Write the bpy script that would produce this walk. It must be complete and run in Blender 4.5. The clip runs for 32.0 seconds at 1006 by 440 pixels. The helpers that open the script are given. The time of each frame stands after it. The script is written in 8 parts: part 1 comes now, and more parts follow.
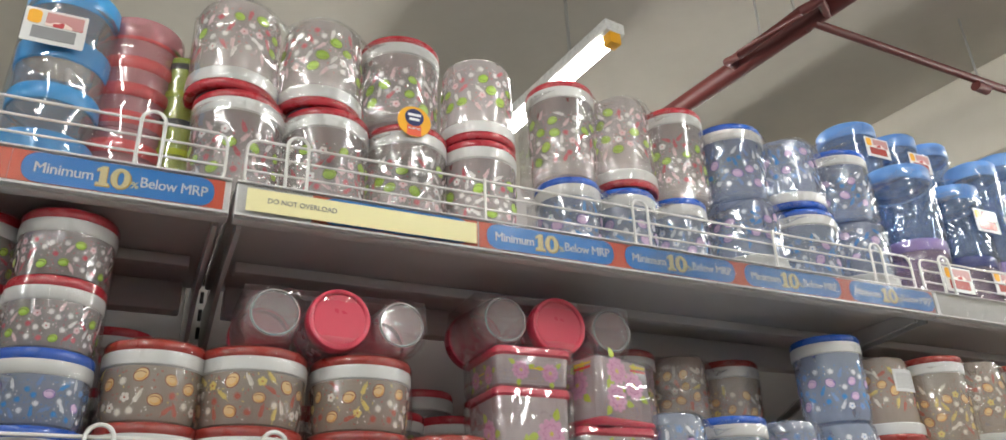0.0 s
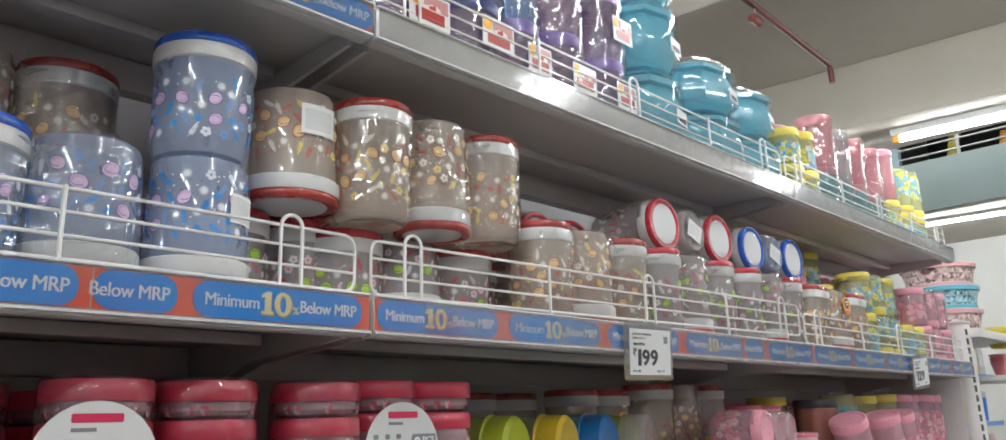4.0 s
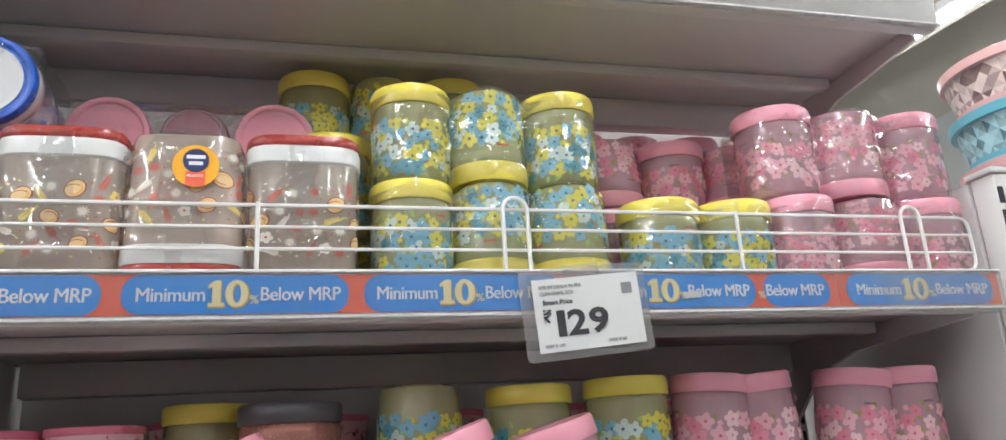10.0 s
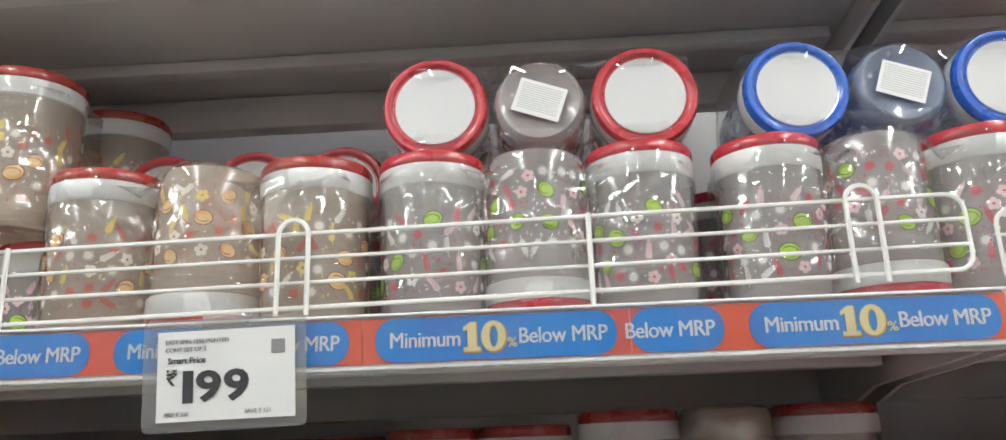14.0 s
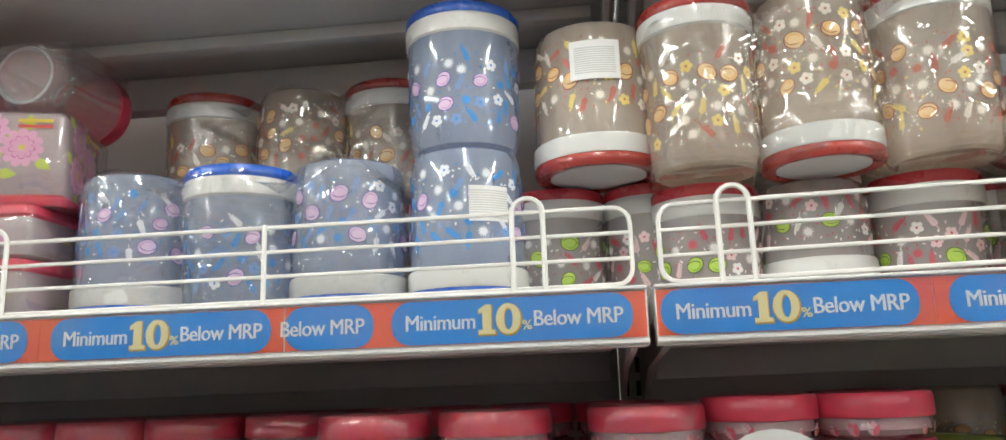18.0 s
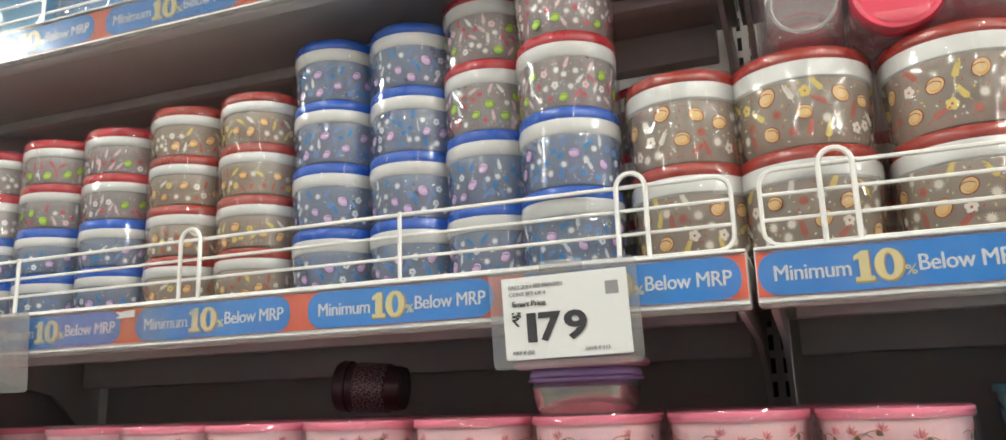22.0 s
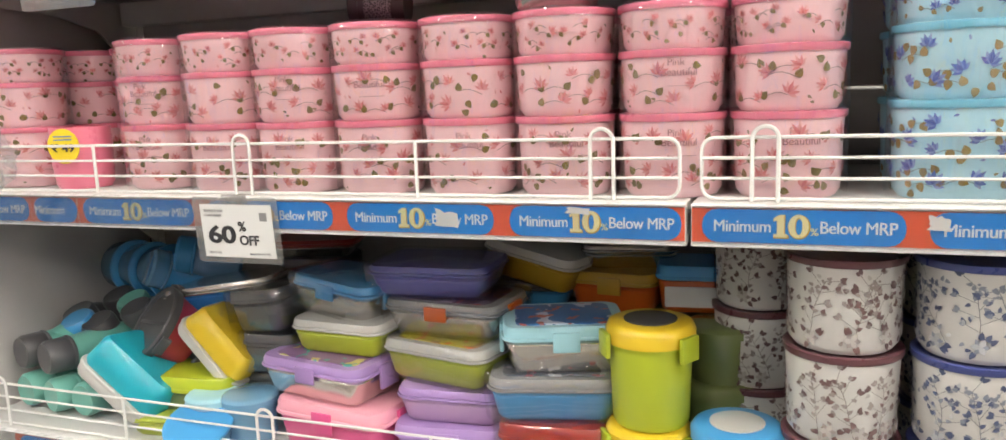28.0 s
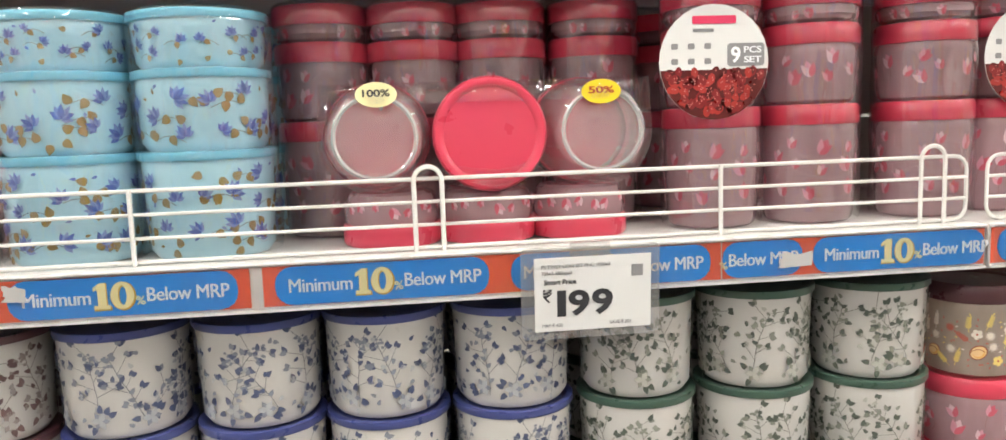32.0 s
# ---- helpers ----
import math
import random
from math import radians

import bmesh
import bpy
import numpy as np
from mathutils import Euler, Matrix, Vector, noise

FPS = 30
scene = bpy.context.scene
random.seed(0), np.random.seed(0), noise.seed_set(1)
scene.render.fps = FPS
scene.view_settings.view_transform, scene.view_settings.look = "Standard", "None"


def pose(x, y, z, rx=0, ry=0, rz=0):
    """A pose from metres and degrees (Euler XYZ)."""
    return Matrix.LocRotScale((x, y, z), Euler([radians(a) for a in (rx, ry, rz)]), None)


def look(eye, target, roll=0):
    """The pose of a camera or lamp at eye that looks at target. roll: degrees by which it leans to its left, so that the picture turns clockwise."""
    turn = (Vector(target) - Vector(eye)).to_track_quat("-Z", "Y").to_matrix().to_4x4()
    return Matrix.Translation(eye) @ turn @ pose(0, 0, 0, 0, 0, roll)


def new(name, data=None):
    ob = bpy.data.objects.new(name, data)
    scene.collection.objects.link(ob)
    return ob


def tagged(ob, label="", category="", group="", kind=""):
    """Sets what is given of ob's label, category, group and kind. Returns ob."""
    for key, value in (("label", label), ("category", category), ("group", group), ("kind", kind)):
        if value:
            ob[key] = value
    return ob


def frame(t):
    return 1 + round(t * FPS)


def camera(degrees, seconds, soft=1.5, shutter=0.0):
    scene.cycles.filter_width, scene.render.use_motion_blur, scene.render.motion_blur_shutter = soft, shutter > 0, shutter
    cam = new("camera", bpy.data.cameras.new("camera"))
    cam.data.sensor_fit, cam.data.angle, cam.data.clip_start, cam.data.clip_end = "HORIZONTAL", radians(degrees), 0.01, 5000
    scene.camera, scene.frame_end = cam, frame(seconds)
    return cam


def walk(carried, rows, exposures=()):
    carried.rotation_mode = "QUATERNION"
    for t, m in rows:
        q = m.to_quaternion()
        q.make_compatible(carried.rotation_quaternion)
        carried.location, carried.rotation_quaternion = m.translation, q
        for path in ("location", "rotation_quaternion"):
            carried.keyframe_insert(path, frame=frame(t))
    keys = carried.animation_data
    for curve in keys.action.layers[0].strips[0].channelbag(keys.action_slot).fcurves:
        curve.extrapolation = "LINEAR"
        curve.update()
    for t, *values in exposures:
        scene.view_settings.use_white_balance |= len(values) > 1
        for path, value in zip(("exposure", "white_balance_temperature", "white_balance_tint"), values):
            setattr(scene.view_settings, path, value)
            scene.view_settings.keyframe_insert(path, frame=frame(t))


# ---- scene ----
cam = camera(63.8, 32.0)

PATH = [
    (0, (-1.277, -0.927, 1.503), (-0.502, 0.717, 2.338), -2.0),
    (0.5, (-1.25, -0.928, 1.493), (-0.347, 0.67, 2.288), -2.5),
    (1, (-1.215, -0.933, 1.48), (-0.215, 0.637, 2.213), -3.0),
    (1.5, (-1.2, -0.938, 1.475), (-0.139, 0.608, 2.17), -3.6),
    (2, (-1.176, -0.936, 1.471), (-0.055, 0.584, 2.129), -3.6),
    (2.5, (-1.099, -0.943, 1.461), (0.116, 0.525, 2.069), -2.9),
    (3, (-0.987, -0.914, 1.44), (0.373, 0.452, 1.975), -2.0),
    (3.5, (-0.823, -0.839, 1.436), (0.575, 0.504, 1.928), -1.4),
    (5.5, (0.381, -0.694, 1.394), (1.713, 0.706, 1.91), -5.2),
    (6, (0.645, -0.726, 1.375), (1.886, 0.752, 1.9), -4.3),
    (6.5, (0.93, -0.767, 1.394), (2.06, 0.796, 1.922), -3.1),
    (7, (1.139, -0.758, 1.402), (2.16, 0.875, 1.941), -2.5),
    (7.5, (1.347, -0.742, 1.409), (2.317, 0.926, 1.935), -4.4),
    (8, (1.49, -0.752, 1.408), (2.254, 1.01, 1.967), -4.4),
    (8.5, (1.545, -0.765, 1.405), (2.178, 1.048, 1.964), -4.1),
    (9, (1.567, -0.778, 1.405), (2.153, 1.051, 1.963), -4.0),
    (9.5, (1.572, -0.787, 1.403), (2.122, 1.053, 1.964), -3.8),
    (10, (1.572, -0.781, 1.406), (2.074, 1.071, 1.971), -3.5),
    (10.5, (1.544, -0.761, 1.406), (1.925, 1.114, 1.988), -2.8),
    (11, (1.442, -0.73, 1.414), (1.774, 1.149, 2.014), -2.7),
    (11.5, (1.346, -0.715, 1.418), (1.595, 1.171, 2.036), -2.2),
    (12, (1.259, -0.704, 1.421), (1.475, 1.186, 2.038), -1.8),
    (12.5, (1.174, -0.715, 1.431), (1.366, 1.186, 2.023), -1.5),
    (13, (1.101, -0.714, 1.434), (1.283, 1.193, 2.007), -1.7),
    (13.5, (1.001, -0.699, 1.459), (1.057, 1.219, 2.022), -1.7),
    (14, (0.818, -0.679, 1.48), (0.734, 1.247, 2.014), -2.1),
    (14.5, (0.698, -0.64, 1.468), (0.6, 1.277, 2.029), -2.3),
    (16.5, (0.361, -0.739, 1.525), (0.351, 1.227, 1.894), -1.6),
    (17, (0.243, -0.734, 1.519), (0.152, 1.228, 1.899), -1.8),
    (17.5, (0.105, -0.701, 1.509), (-0.089, 1.249, 1.908), -1.9),
    (18, (-0.048, -0.676, 1.511), (-0.255, 1.271, 1.917), -2.1),
    (18.5, (-0.181, -0.695, 1.513), (-0.414, 1.248, 1.924), -2.1),
    (19, (-0.297, -0.723, 1.522), (-0.564, 1.216, 1.932), -2.1),
    (19.5, (-0.44, -0.759, 1.51), (-0.754, 1.172, 1.927), -3.4),
    (20, (-0.6, -0.759, 1.528), (-1.109, 1.147, 1.859), -4.4),
    (20.5, (-0.793, -0.711, 1.467), (-1.383, 1.138, 1.95), -3.6),
    (21, (-0.926, -0.672, 1.473), (-1.549, 1.171, 1.935), -3.2),
    (21.5, (-1.056, -0.69, 1.469), (-1.695, 1.155, 1.903), -2.7),
    (22, (-1.164, -0.706, 1.473), (-1.833, 1.128, 1.905), -2.0),
    (22.5, (-1.226, -0.741, 1.466), (-1.92, 1.085, 1.894), -1.4),
    (23, (-1.279, -0.794, 1.464), (-2.132, 0.962, 1.895), -0.5),
    (23.5, (-1.293, -0.793, 1.456), (-2.203, 0.934, 1.892), 0.0),
    (24, (-1.29, -0.787, 1.437), (-2.241, 0.955, 1.682), 0.4),
    (24.5, (-1.281, -0.789, 1.39), (-2.239, 0.964, 1.281), 0.7),
    (25, (-1.268, -0.804, 1.379), (-2.21, 0.951, 1.199), 0.8),
    (25.5, (-1.259, -0.813, 1.373), (-2.134, 0.969, 1.126), 0.9),
    (27.5, (-1.116, -0.899, 1.37), (-1.84, 0.934, 1.034), -0.9),
    (28, (-1.085, -0.899, 1.366), (-1.774, 0.951, 1.044), -2.1),
    (28.5, (-1.045, -0.898, 1.361), (-1.645, 0.983, 1.047), -2.0),
    (29, (-1.001, -0.887, 1.357), (-1.375, 1.053, 1.044), -1.4),
    (29.5, (-0.927, -0.868, 1.352), (-1.113, 1.1, 1.047), -0.7),
    (30, (-0.866, -0.844, 1.348), (-0.897, 1.131, 1.034), -0.4),
    (30.5, (-0.79, -0.812, 1.348), (-0.781, 1.167, 1.06), -0.8),
    (31, (-0.695, -0.783, 1.357), (-0.532, 1.192, 1.086), -2.0),
    (31.5, (-0.653, -0.778, 1.357), (-0.416, 1.194, 1.115), -2.2),
    (32, (-0.606, -0.771, 1.355), (-0.359, 1.199, 1.117), -2.0),
]
walk(cam, [(t, look(eye, target, roll)) for t, eye, target, roll in PATH], [(0.0, -1.9, 6500, 6), (3.5, -1.95, 6150, 6), (6.0, -1.8, 6100, 6), (9.0, -1.68, 6050, 7), (17.0, -1.42, 6450, 3), (23.0, -1.38, 6700, 3), (24.0, -1.55, 6700, 4), (25.0, -1.38, 6800, 6), (28.0, -0.98, 6900, 9), (32.0, -1.03, 6800, 8)])

# ---- world, lamps, exposure ----
world = bpy.data.worlds.new("world")
scene.world = world
world.use_nodes = True
world.node_tree.nodes["Background"].inputs[0].default_value = (0.9, 0.95, 1.0, 1)
world.node_tree.nodes["Background"].inputs[1].default_value = 0.03


SKEW = 6.5  # degrees by which the ceiling grid is turned to the shelving


def tube_lamp(x, y, z, length, watts):
    data = bpy.data.lights.new("tube_light", "AREA")
    data.shape, data.size, data.size_y = "RECTANGLE", 0.05, length
    data.energy, data.color = watts, (1.0, 0.99, 0.975)
    new("tube_light", data).matrix_world = pose(x, y, z, 0, 0, SKEW)


TUBES = [(x - 0.114 * y, y) for x in (-4.3, -2.2, -0.17, 1.9, 4.12) for y in (-3.1, -1.15)]
for tx, ty in TUBES:
    tube_lamp(tx, ty, 2.895, 1.15, 12 if ty > -2 else 3)
FAR_TUBES = [(-0.24, 1.24), (-0.38, 2.5), (1.84, -0.05), (4.14, 0.02), (3.98, 1.41), (3.83, 2.7), (1.6, 2.5), (-2.4, 2.5)]
for tx, ty in FAR_TUBES:
    tube_lamp(tx, ty, 2.895, 1.15, 8)
GALLERY_TUBES = [(9.36, 1.63), (9.18, 3.1), (9.53, 0.2)]
for tx, ty in GALLERY_TUBES:
    tube_lamp(tx, ty, 3.495, 1.15, 8)
# unseen lamps, added high up to brighten the gallery side of the hall
ADDED_HIGH_TUBES = [(6.4, -1.5), (6.2, 2.0), (8.1, -1.5), (7.9, 2.0)]
for tx, ty in ADDED_HIGH_TUBES:
    tube_lamp(tx, ty, 6.1, 1.15, 70)

# ---- materials ----
class Graph:
    """A small helper to write node materials."""

    def __init__(self, name):
        self.mat = bpy.data.materials.new(name)
        self.mat.use_nodes = True
        self.tree = self.mat.node_tree
        self.tree.nodes.clear()
        self.out = self.tree.nodes.new("ShaderNodeOutputMaterial")

    def node(self, kind, **values):
        n = self.tree.nodes.new(kind)
        for key, value in values.items():
            setattr(n, key, value)
        return n

    def put(self, socket, value):
        if isinstance(value, bpy.types.NodeSocket):
            self.tree.links.new(value, socket)
        elif isinstance(value, tuple) and len(value) == 3 and socket.type == "RGBA":
            socket.default_value = (*value, 1)
        else:
            socket.default_value = value

    def m(self, op, a, b=0.0, c=0.0):
        n = self.node("ShaderNodeMath", operation=op)
        for s, v in zip(n.inputs, (a, b, c)):
            self.put(s, v)
        return n.outputs[0]

    def mix(self, fac, a, b):
        n = self.node("ShaderNodeMix", data_type="RGBA")
        self.put(n.inputs[0], fac)
        self.put(n.inputs[6], a)
        self.put(n.inputs[7], b)
        return n.outputs[2]

    def noise(self, vec, scale, detail=3.0):
        n = self.node("ShaderNodeTexNoise")
        self.put(n.inputs["Vector"], vec)
        n.inputs["Scale"].default_value, n.inputs["Detail"].default_value = scale, detail
        return n.outputs["Fac"]

    def obj(self):
        return self.node("ShaderNodeTexCoord").outputs["Object"]

    def rnd(self):
        return self.node("ShaderNodeObjectInfo").outputs["Random"]

    def split(self, vec):
        n = self.node("ShaderNodeSeparateXYZ")
        self.put(n.inputs[0], vec)
        return n.outputs

    def join(self, x, y, z=0.0):
        n = self.node("ShaderNodeCombineXYZ")
        for s, v in zip(n.inputs, (x, y, z)):
            self.put(s, v)
        return n.outputs[0]

    def bump(self, height, strength, distance=0.002):
        n = self.node("ShaderNodeBump")
        n.inputs["Strength"].default_value, n.inputs["Distance"].default_value = strength, distance
        self.put(n.inputs["Height"], height)
        return n.outputs[0]

    def principled(self, color, rough=0.5, metal=0.0, **more):
        n = self.node("ShaderNodeBsdfPrincipled")
        self.put(n.inputs["Base Color"], color)
        self.put(n.inputs["Roughness"], rough)
        self.put(n.inputs["Metallic"], metal)
        for key, value in more.items():
            self.put(n.inputs[key.replace("_", " ")], value)
        return n.outputs[0]

    def done(self, shader):
        self.tree.links.new(shader, self.out.inputs[0])
        return self.mat

    def around(self, radius):
        """Metres round an upright thing and metres up, shifted from one object to the next."""
        x, y, z = self.split(self.obj())
        r = self.rnd()
        return self.join(self.m("MULTIPLY_ADD", self.m("ARCTAN2", x, self.m("MULTIPLY", y, -1.0)), radius, self.m("MULTIPLY", r, 3.7)), self.m("MULTIPLY_ADD", r, 5.3, z))

    def flat(self):
        x, y, z = self.split(self.obj())
        r = self.rnd()
        return self.join(self.m("ADD", self.m("ADD", x, y), self.m("MULTIPLY", r, 3.7)), self.m("MULTIPLY_ADD", r, 5.3, z))

    def spots(self, uv, scale, radius, share, petals, wave, seed):
        """Scattered printed figures: their mask, the distance from the middle over the radius, and a random number each."""
        moved = self.node("ShaderNodeVectorMath", operation="ADD")
        self.put(moved.inputs[0], uv)
        moved.inputs[1].default_value = (seed * 1.37, seed * 2.11, 0)
        v = self.node("ShaderNodeTexVoronoi", voronoi_dimensions="2D")
        self.put(v.inputs["Vector"], moved.outputs[0])
        v.inputs["Scale"].default_value, v.inputs["Randomness"].default_value = scale, 0.75
        off = self.node("ShaderNodeVectorMath", operation="SUBTRACT")
        self.put(off.inputs[0], moved.outputs[0])
        self.put(off.inputs[1], v.outputs["Position"])
        lx, ly, _ = self.split(off.outputs[0])
        cr, cg, cb = self.split(v.outputs["Color"])
        turn = self.m("MULTIPLY_ADD", cr, 6.28, self.m("ARCTAN2", ly, lx))
        reach = self.m("MULTIPLY_ADD", self.m("COSINE", self.m("MULTIPLY", turn, float(petals))), wave, 1.0 - wave)
        far = self.m("SQRT", self.m("ADD", self.m("MULTIPLY", lx, lx), self.m("MULTIPLY", ly, ly)))
        part_of = self.m("DIVIDE", far, self.m("MULTIPLY", reach, radius))
        mask = self.m("MULTIPLY", self.m("LESS_THAN", part_of, 1.0), self.m("LESS_THAN", cg, share))
        return mask, part_of, cb


def paint(name, color, rough=0.45, vary=0.06, grain=60.0, metal=0.0, bump=0.05, coat=0.0, hue=0.0):
    """An even finish with slight mottling, grain and dust."""
    g = Graph(name)
    p = g.obj()
    big, fine = g.noise(p, 4.0, 4.0), g.noise(p, grain, 3.0)
    dark = tuple(c * (1 - 2.2 * vary) for c in color)
    light = tuple(min(1.0, c * (1 + vary)) for c in color)
    tone = g.mix(g.m("MULTIPLY_ADD", big, 0.7, g.m("MULTIPLY", fine, 0.3)), dark, light)
    if hue:
        tone = g.mix(g.m("MULTIPLY", g.rnd(), hue), tone, tuple(c * 0.6 for c in color))
    r = g.m("MULTIPLY_ADD", fine, 0.16, rough - 0.08)
    return g.done(g.principled(tone, r, metal, Coat_Weight=coat, Normal=g.bump(fine, bump)))


def plastic_shell(g, color, cover, tint=(0.97, 0.97, 0.97), rough=0.3, glow=0.14):
    """Thin clear plastic: what is printed or hazy on it covers, the rest lets light through, and all of it shines."""
    face = g.principled(color, rough)
    lit = g.node("ShaderNodeBsdfTranslucent")
    g.put(lit.inputs[0], color)
    both = g.node("ShaderNodeMixShader")
    both.inputs[0].default_value = glow
    g.put(both.inputs[1], face)
    g.put(both.inputs[2], lit.outputs[0])
    solid = both.outputs[0]
    clear = g.node("ShaderNodeBsdfTransparent")
    clear.inputs[0].default_value = (*tint, 1)
    body = g.node("ShaderNodeMixShader")
    g.put(body.inputs[0], cover)
    g.put(body.inputs[1], clear.outputs[0])
    g.put(body.inputs[2], solid)
    shine = g.node("ShaderNodeBsdfGlossy")
    shine.inputs["Roughness"].default_value = 0.05
    g.put(shine.inputs["Normal"], g.bump(g.noise(g.obj(), 20.0, 1.0), 0.2, 0.003))
    edge = g.node("ShaderNodeFresnel")
    edge.inputs[0].default_value = 1.5
    top = g.node("ShaderNodeMixShader")
    g.put(top.inputs[0], g.m("MINIMUM", g.m("MULTIPLY_ADD", edge.outputs[0], 1.3, 0.02), 0.5))
    g.put(top.inputs[1], body.outputs[0])
    g.put(top.inputs[2], shine.outputs[0])
    return g.done(top.outputs[0])


def milky_wall(name, haze, amount, tint=(0.97, 0.97, 0.97)):
    """Thin milky see-through plastic of a jar wall."""
    g = Graph(name)
    x, y, z = g.split(g.obj())
    streak = g.noise(g.join(g.m("MULTIPLY", x, 3.0), g.m("MULTIPLY", y, 3.0), z), 16.0, 3.0)
    cover = g.m("MULTIPLY_ADD", streak, 0.16, amount - 0.08)
    tone = g.mix(g.noise(g.obj(), 22.0, 3.0), tuple(0.94 * v for v in haze), haze)
    return plastic_shell(g, tone, cover, tint)


def smooth_wall(name, base, rough=0.3):
    """Opaque coloured plastic or enamel with a faint mottling."""
    g = Graph(name)
    fine = g.noise(g.obj(), 120.0, 2.0)
    tone = g.mix(g.noise(g.obj(), 8.0, 3.0), tuple(0.92 * v for v in base), base)
    return g.done(g.principled(tone, g.m("MULTIPLY_ADD", fine, 0.12, rough - 0.06), Coat_Weight=0.3, Coat_Roughness=0.15, Normal=g.bump(fine, 0.03)))


def film_material(name, least):
    """Crinkled clear shrink film; least is the share that it mirrors head-on."""
    g = Graph(name)
    stretch = g.node("ShaderNodeMapping")
    g.put(stretch.inputs[0], g.obj())
    stretch.inputs["Scale"].default_value = (1.0, 1.0, 0.4)
    fold = g.m("ABSOLUTE", g.m("SUBTRACT", g.noise(stretch.outputs[0], 24.0, 1.0), 0.5))
    crease = g.bump(g.m("MULTIPLY_ADD", fold, -1.4, g.noise(stretch.outputs[0], 15.0, 1.0)), 0.6, 0.006)
    clear = g.node("ShaderNodeBsdfTransparent")
    shine = g.node("ShaderNodeBsdfGlossy")
    shine.inputs["Roughness"].default_value = 0.045
    g.put(shine.inputs["Normal"], crease)
    edge = g.node("ShaderNodeFresnel")
    edge.inputs[0].default_value = 1.45
    g.put(edge.inputs["Normal"], crease)
    top = g.node("ShaderNodeMixShader")
    g.put(top.inputs[0], g.m("MINIMUM", g.m("MULTIPLY_ADD", edge.outputs[0], 1.1, least), 0.36))
    g.put(top.inputs[1], clear.outputs[0])
    g.put(top.inputs[2], shine.outputs[0])
    return g.done(top.outputs[0])


def tube_material():
    g = Graph("tube_glow")
    e = g.node("ShaderNodeEmission")
    e.inputs[0].default_value, e.inputs[1].default_value = (1.0, 0.98, 0.95, 1), 210.0
    return g.done(e.outputs[0])


def tinted(name, color, amount):
    """Coloured see-through plastic."""
    g = Graph(name)
    cover = g.m("MULTIPLY_ADD", g.noise(g.obj(), 12.0, 2.0), 0.2, amount - 0.1)
    return plastic_shell(g, color, cover, tuple(0.5 + 0.5 * v for v in color))


CLEAR = tinted("clear_plastic", (0.94, 0.91, 0.92), 0.24)
MOULDED = tinted("moulded_ring", (0.92, 0.90, 0.91), 0.34)

def clear_sheet(name, floor, gain, tint, haze=0.0):
    """Flat clear plastic that shines."""
    g = Graph(name)
    clear, shine, both = g.node("ShaderNodeBsdfTransparent"), g.node("ShaderNodeBsdfGlossy"), g.node("ShaderNodeMixShader")
    clear.inputs[0].default_value = (tint, tint, tint, 1)
    shine.inputs["Roughness"].default_value = 0.1
    wavy = g.bump(g.noise(g.obj(), 14.0, 2.0), 0.35, 0.004)
    g.put(shine.inputs["Normal"], wavy)
    edge = g.node("ShaderNodeFresnel")
    edge.inputs[0].default_value = 1.5
    g.put(edge.inputs["Normal"], wavy)
    g.put(both.inputs[0], g.m("MINIMUM", g.m("MULTIPLY_ADD", edge.outputs[0], gain, floor), 0.5))
    dull, body = g.node("ShaderNodeBsdfDiffuse"), g.node("ShaderNodeMixShader")
    g.put(body.inputs[0], haze)
    g.put(body.inputs[1], clear.outputs[0])
    g.put(body.inputs[2], dull.outputs[0])
    g.put(both.inputs[1], body.outputs[0])
    g.put(both.inputs[2], shine.outputs[0])
    return g.done(both.outputs[0])


POCKET = clear_sheet("clear_pocket", 0.05, 0.8, 0.95, 0.11)
POCKET_THIN = clear_sheet("clear_rail_cover", 0.025, 0.6, 0.98)
STEEL = paint("cream_powder_coat", (0.66, 0.645, 0.63), 0.42, 0.05, 90.0)
BACK = paint("back_panel_coat", (0.48, 0.455, 0.45), 0.5, 0.06, 70.0)
WIRE = paint("white_wire_coat", (0.72, 0.71, 0.69), 0.3, 0.03, 90.0, coat=0.3)
RAIL = paint("rail_plastic", (0.74, 0.74, 0.73), 0.28, 0.03, 60.0)
WALL = paint("wall_paint", (0.60, 0.59, 0.57), 0.7, 0.05, 30.0)
CEIL = paint("ceiling_plaster", (0.54, 0.505, 0.44), 0.8, 0.07, 20.0)
FLOOR = paint("floor_tile", (0.27, 0.265, 0.25), 0.25, 0.06, 12.0)
PIPE = paint("red_pipe_paint", (0.10, 0.018, 0.016), 0.45, 0.12, 40.0)
BLACK = paint("black_slot", (0.015, 0.015, 0.015), 0.7)
GREYSTEEL = paint("galvanised_steel", (0.5, 0.5, 0.49), 0.4, 0.1, 50.0, metal=0.6)
BLUE_LABEL = paint("blue_label", (0.028, 0.27, 0.76), 0.3, 0.05, 20.0, coat=0.2)
ORANGE_LABEL = paint("orange_label", (0.80, 0.135, 0.07), 0.3, 0.06, 20.0, coat=0.2)
YELLOW_INK = paint("yellow_ink", (0.88, 0.78, 0.42), 0.3, 0.03, coat=0.2)
WHITE_INK = paint("white_ink", (0.85, 0.87, 0.9), 0.3, 0.03, coat=0.2)
GOLD_INK = paint("gold_ink", (0.60, 0.36, 0.04), 0.3, 0.05, coat=0.2)
PAPER = paint("white_paper", (0.66, 0.66, 0.655), 0.5, 0.02, 80.0)
BLACK_INK = paint("black_ink", (0.03, 0.03, 0.035), 0.5)
GREY_INK = paint("grey_ink", (0.22, 0.22, 0.23), 0.5)
NAVY = paint("navy_ink", (0.02, 0.03, 0.12), 0.35, coat=0.4)
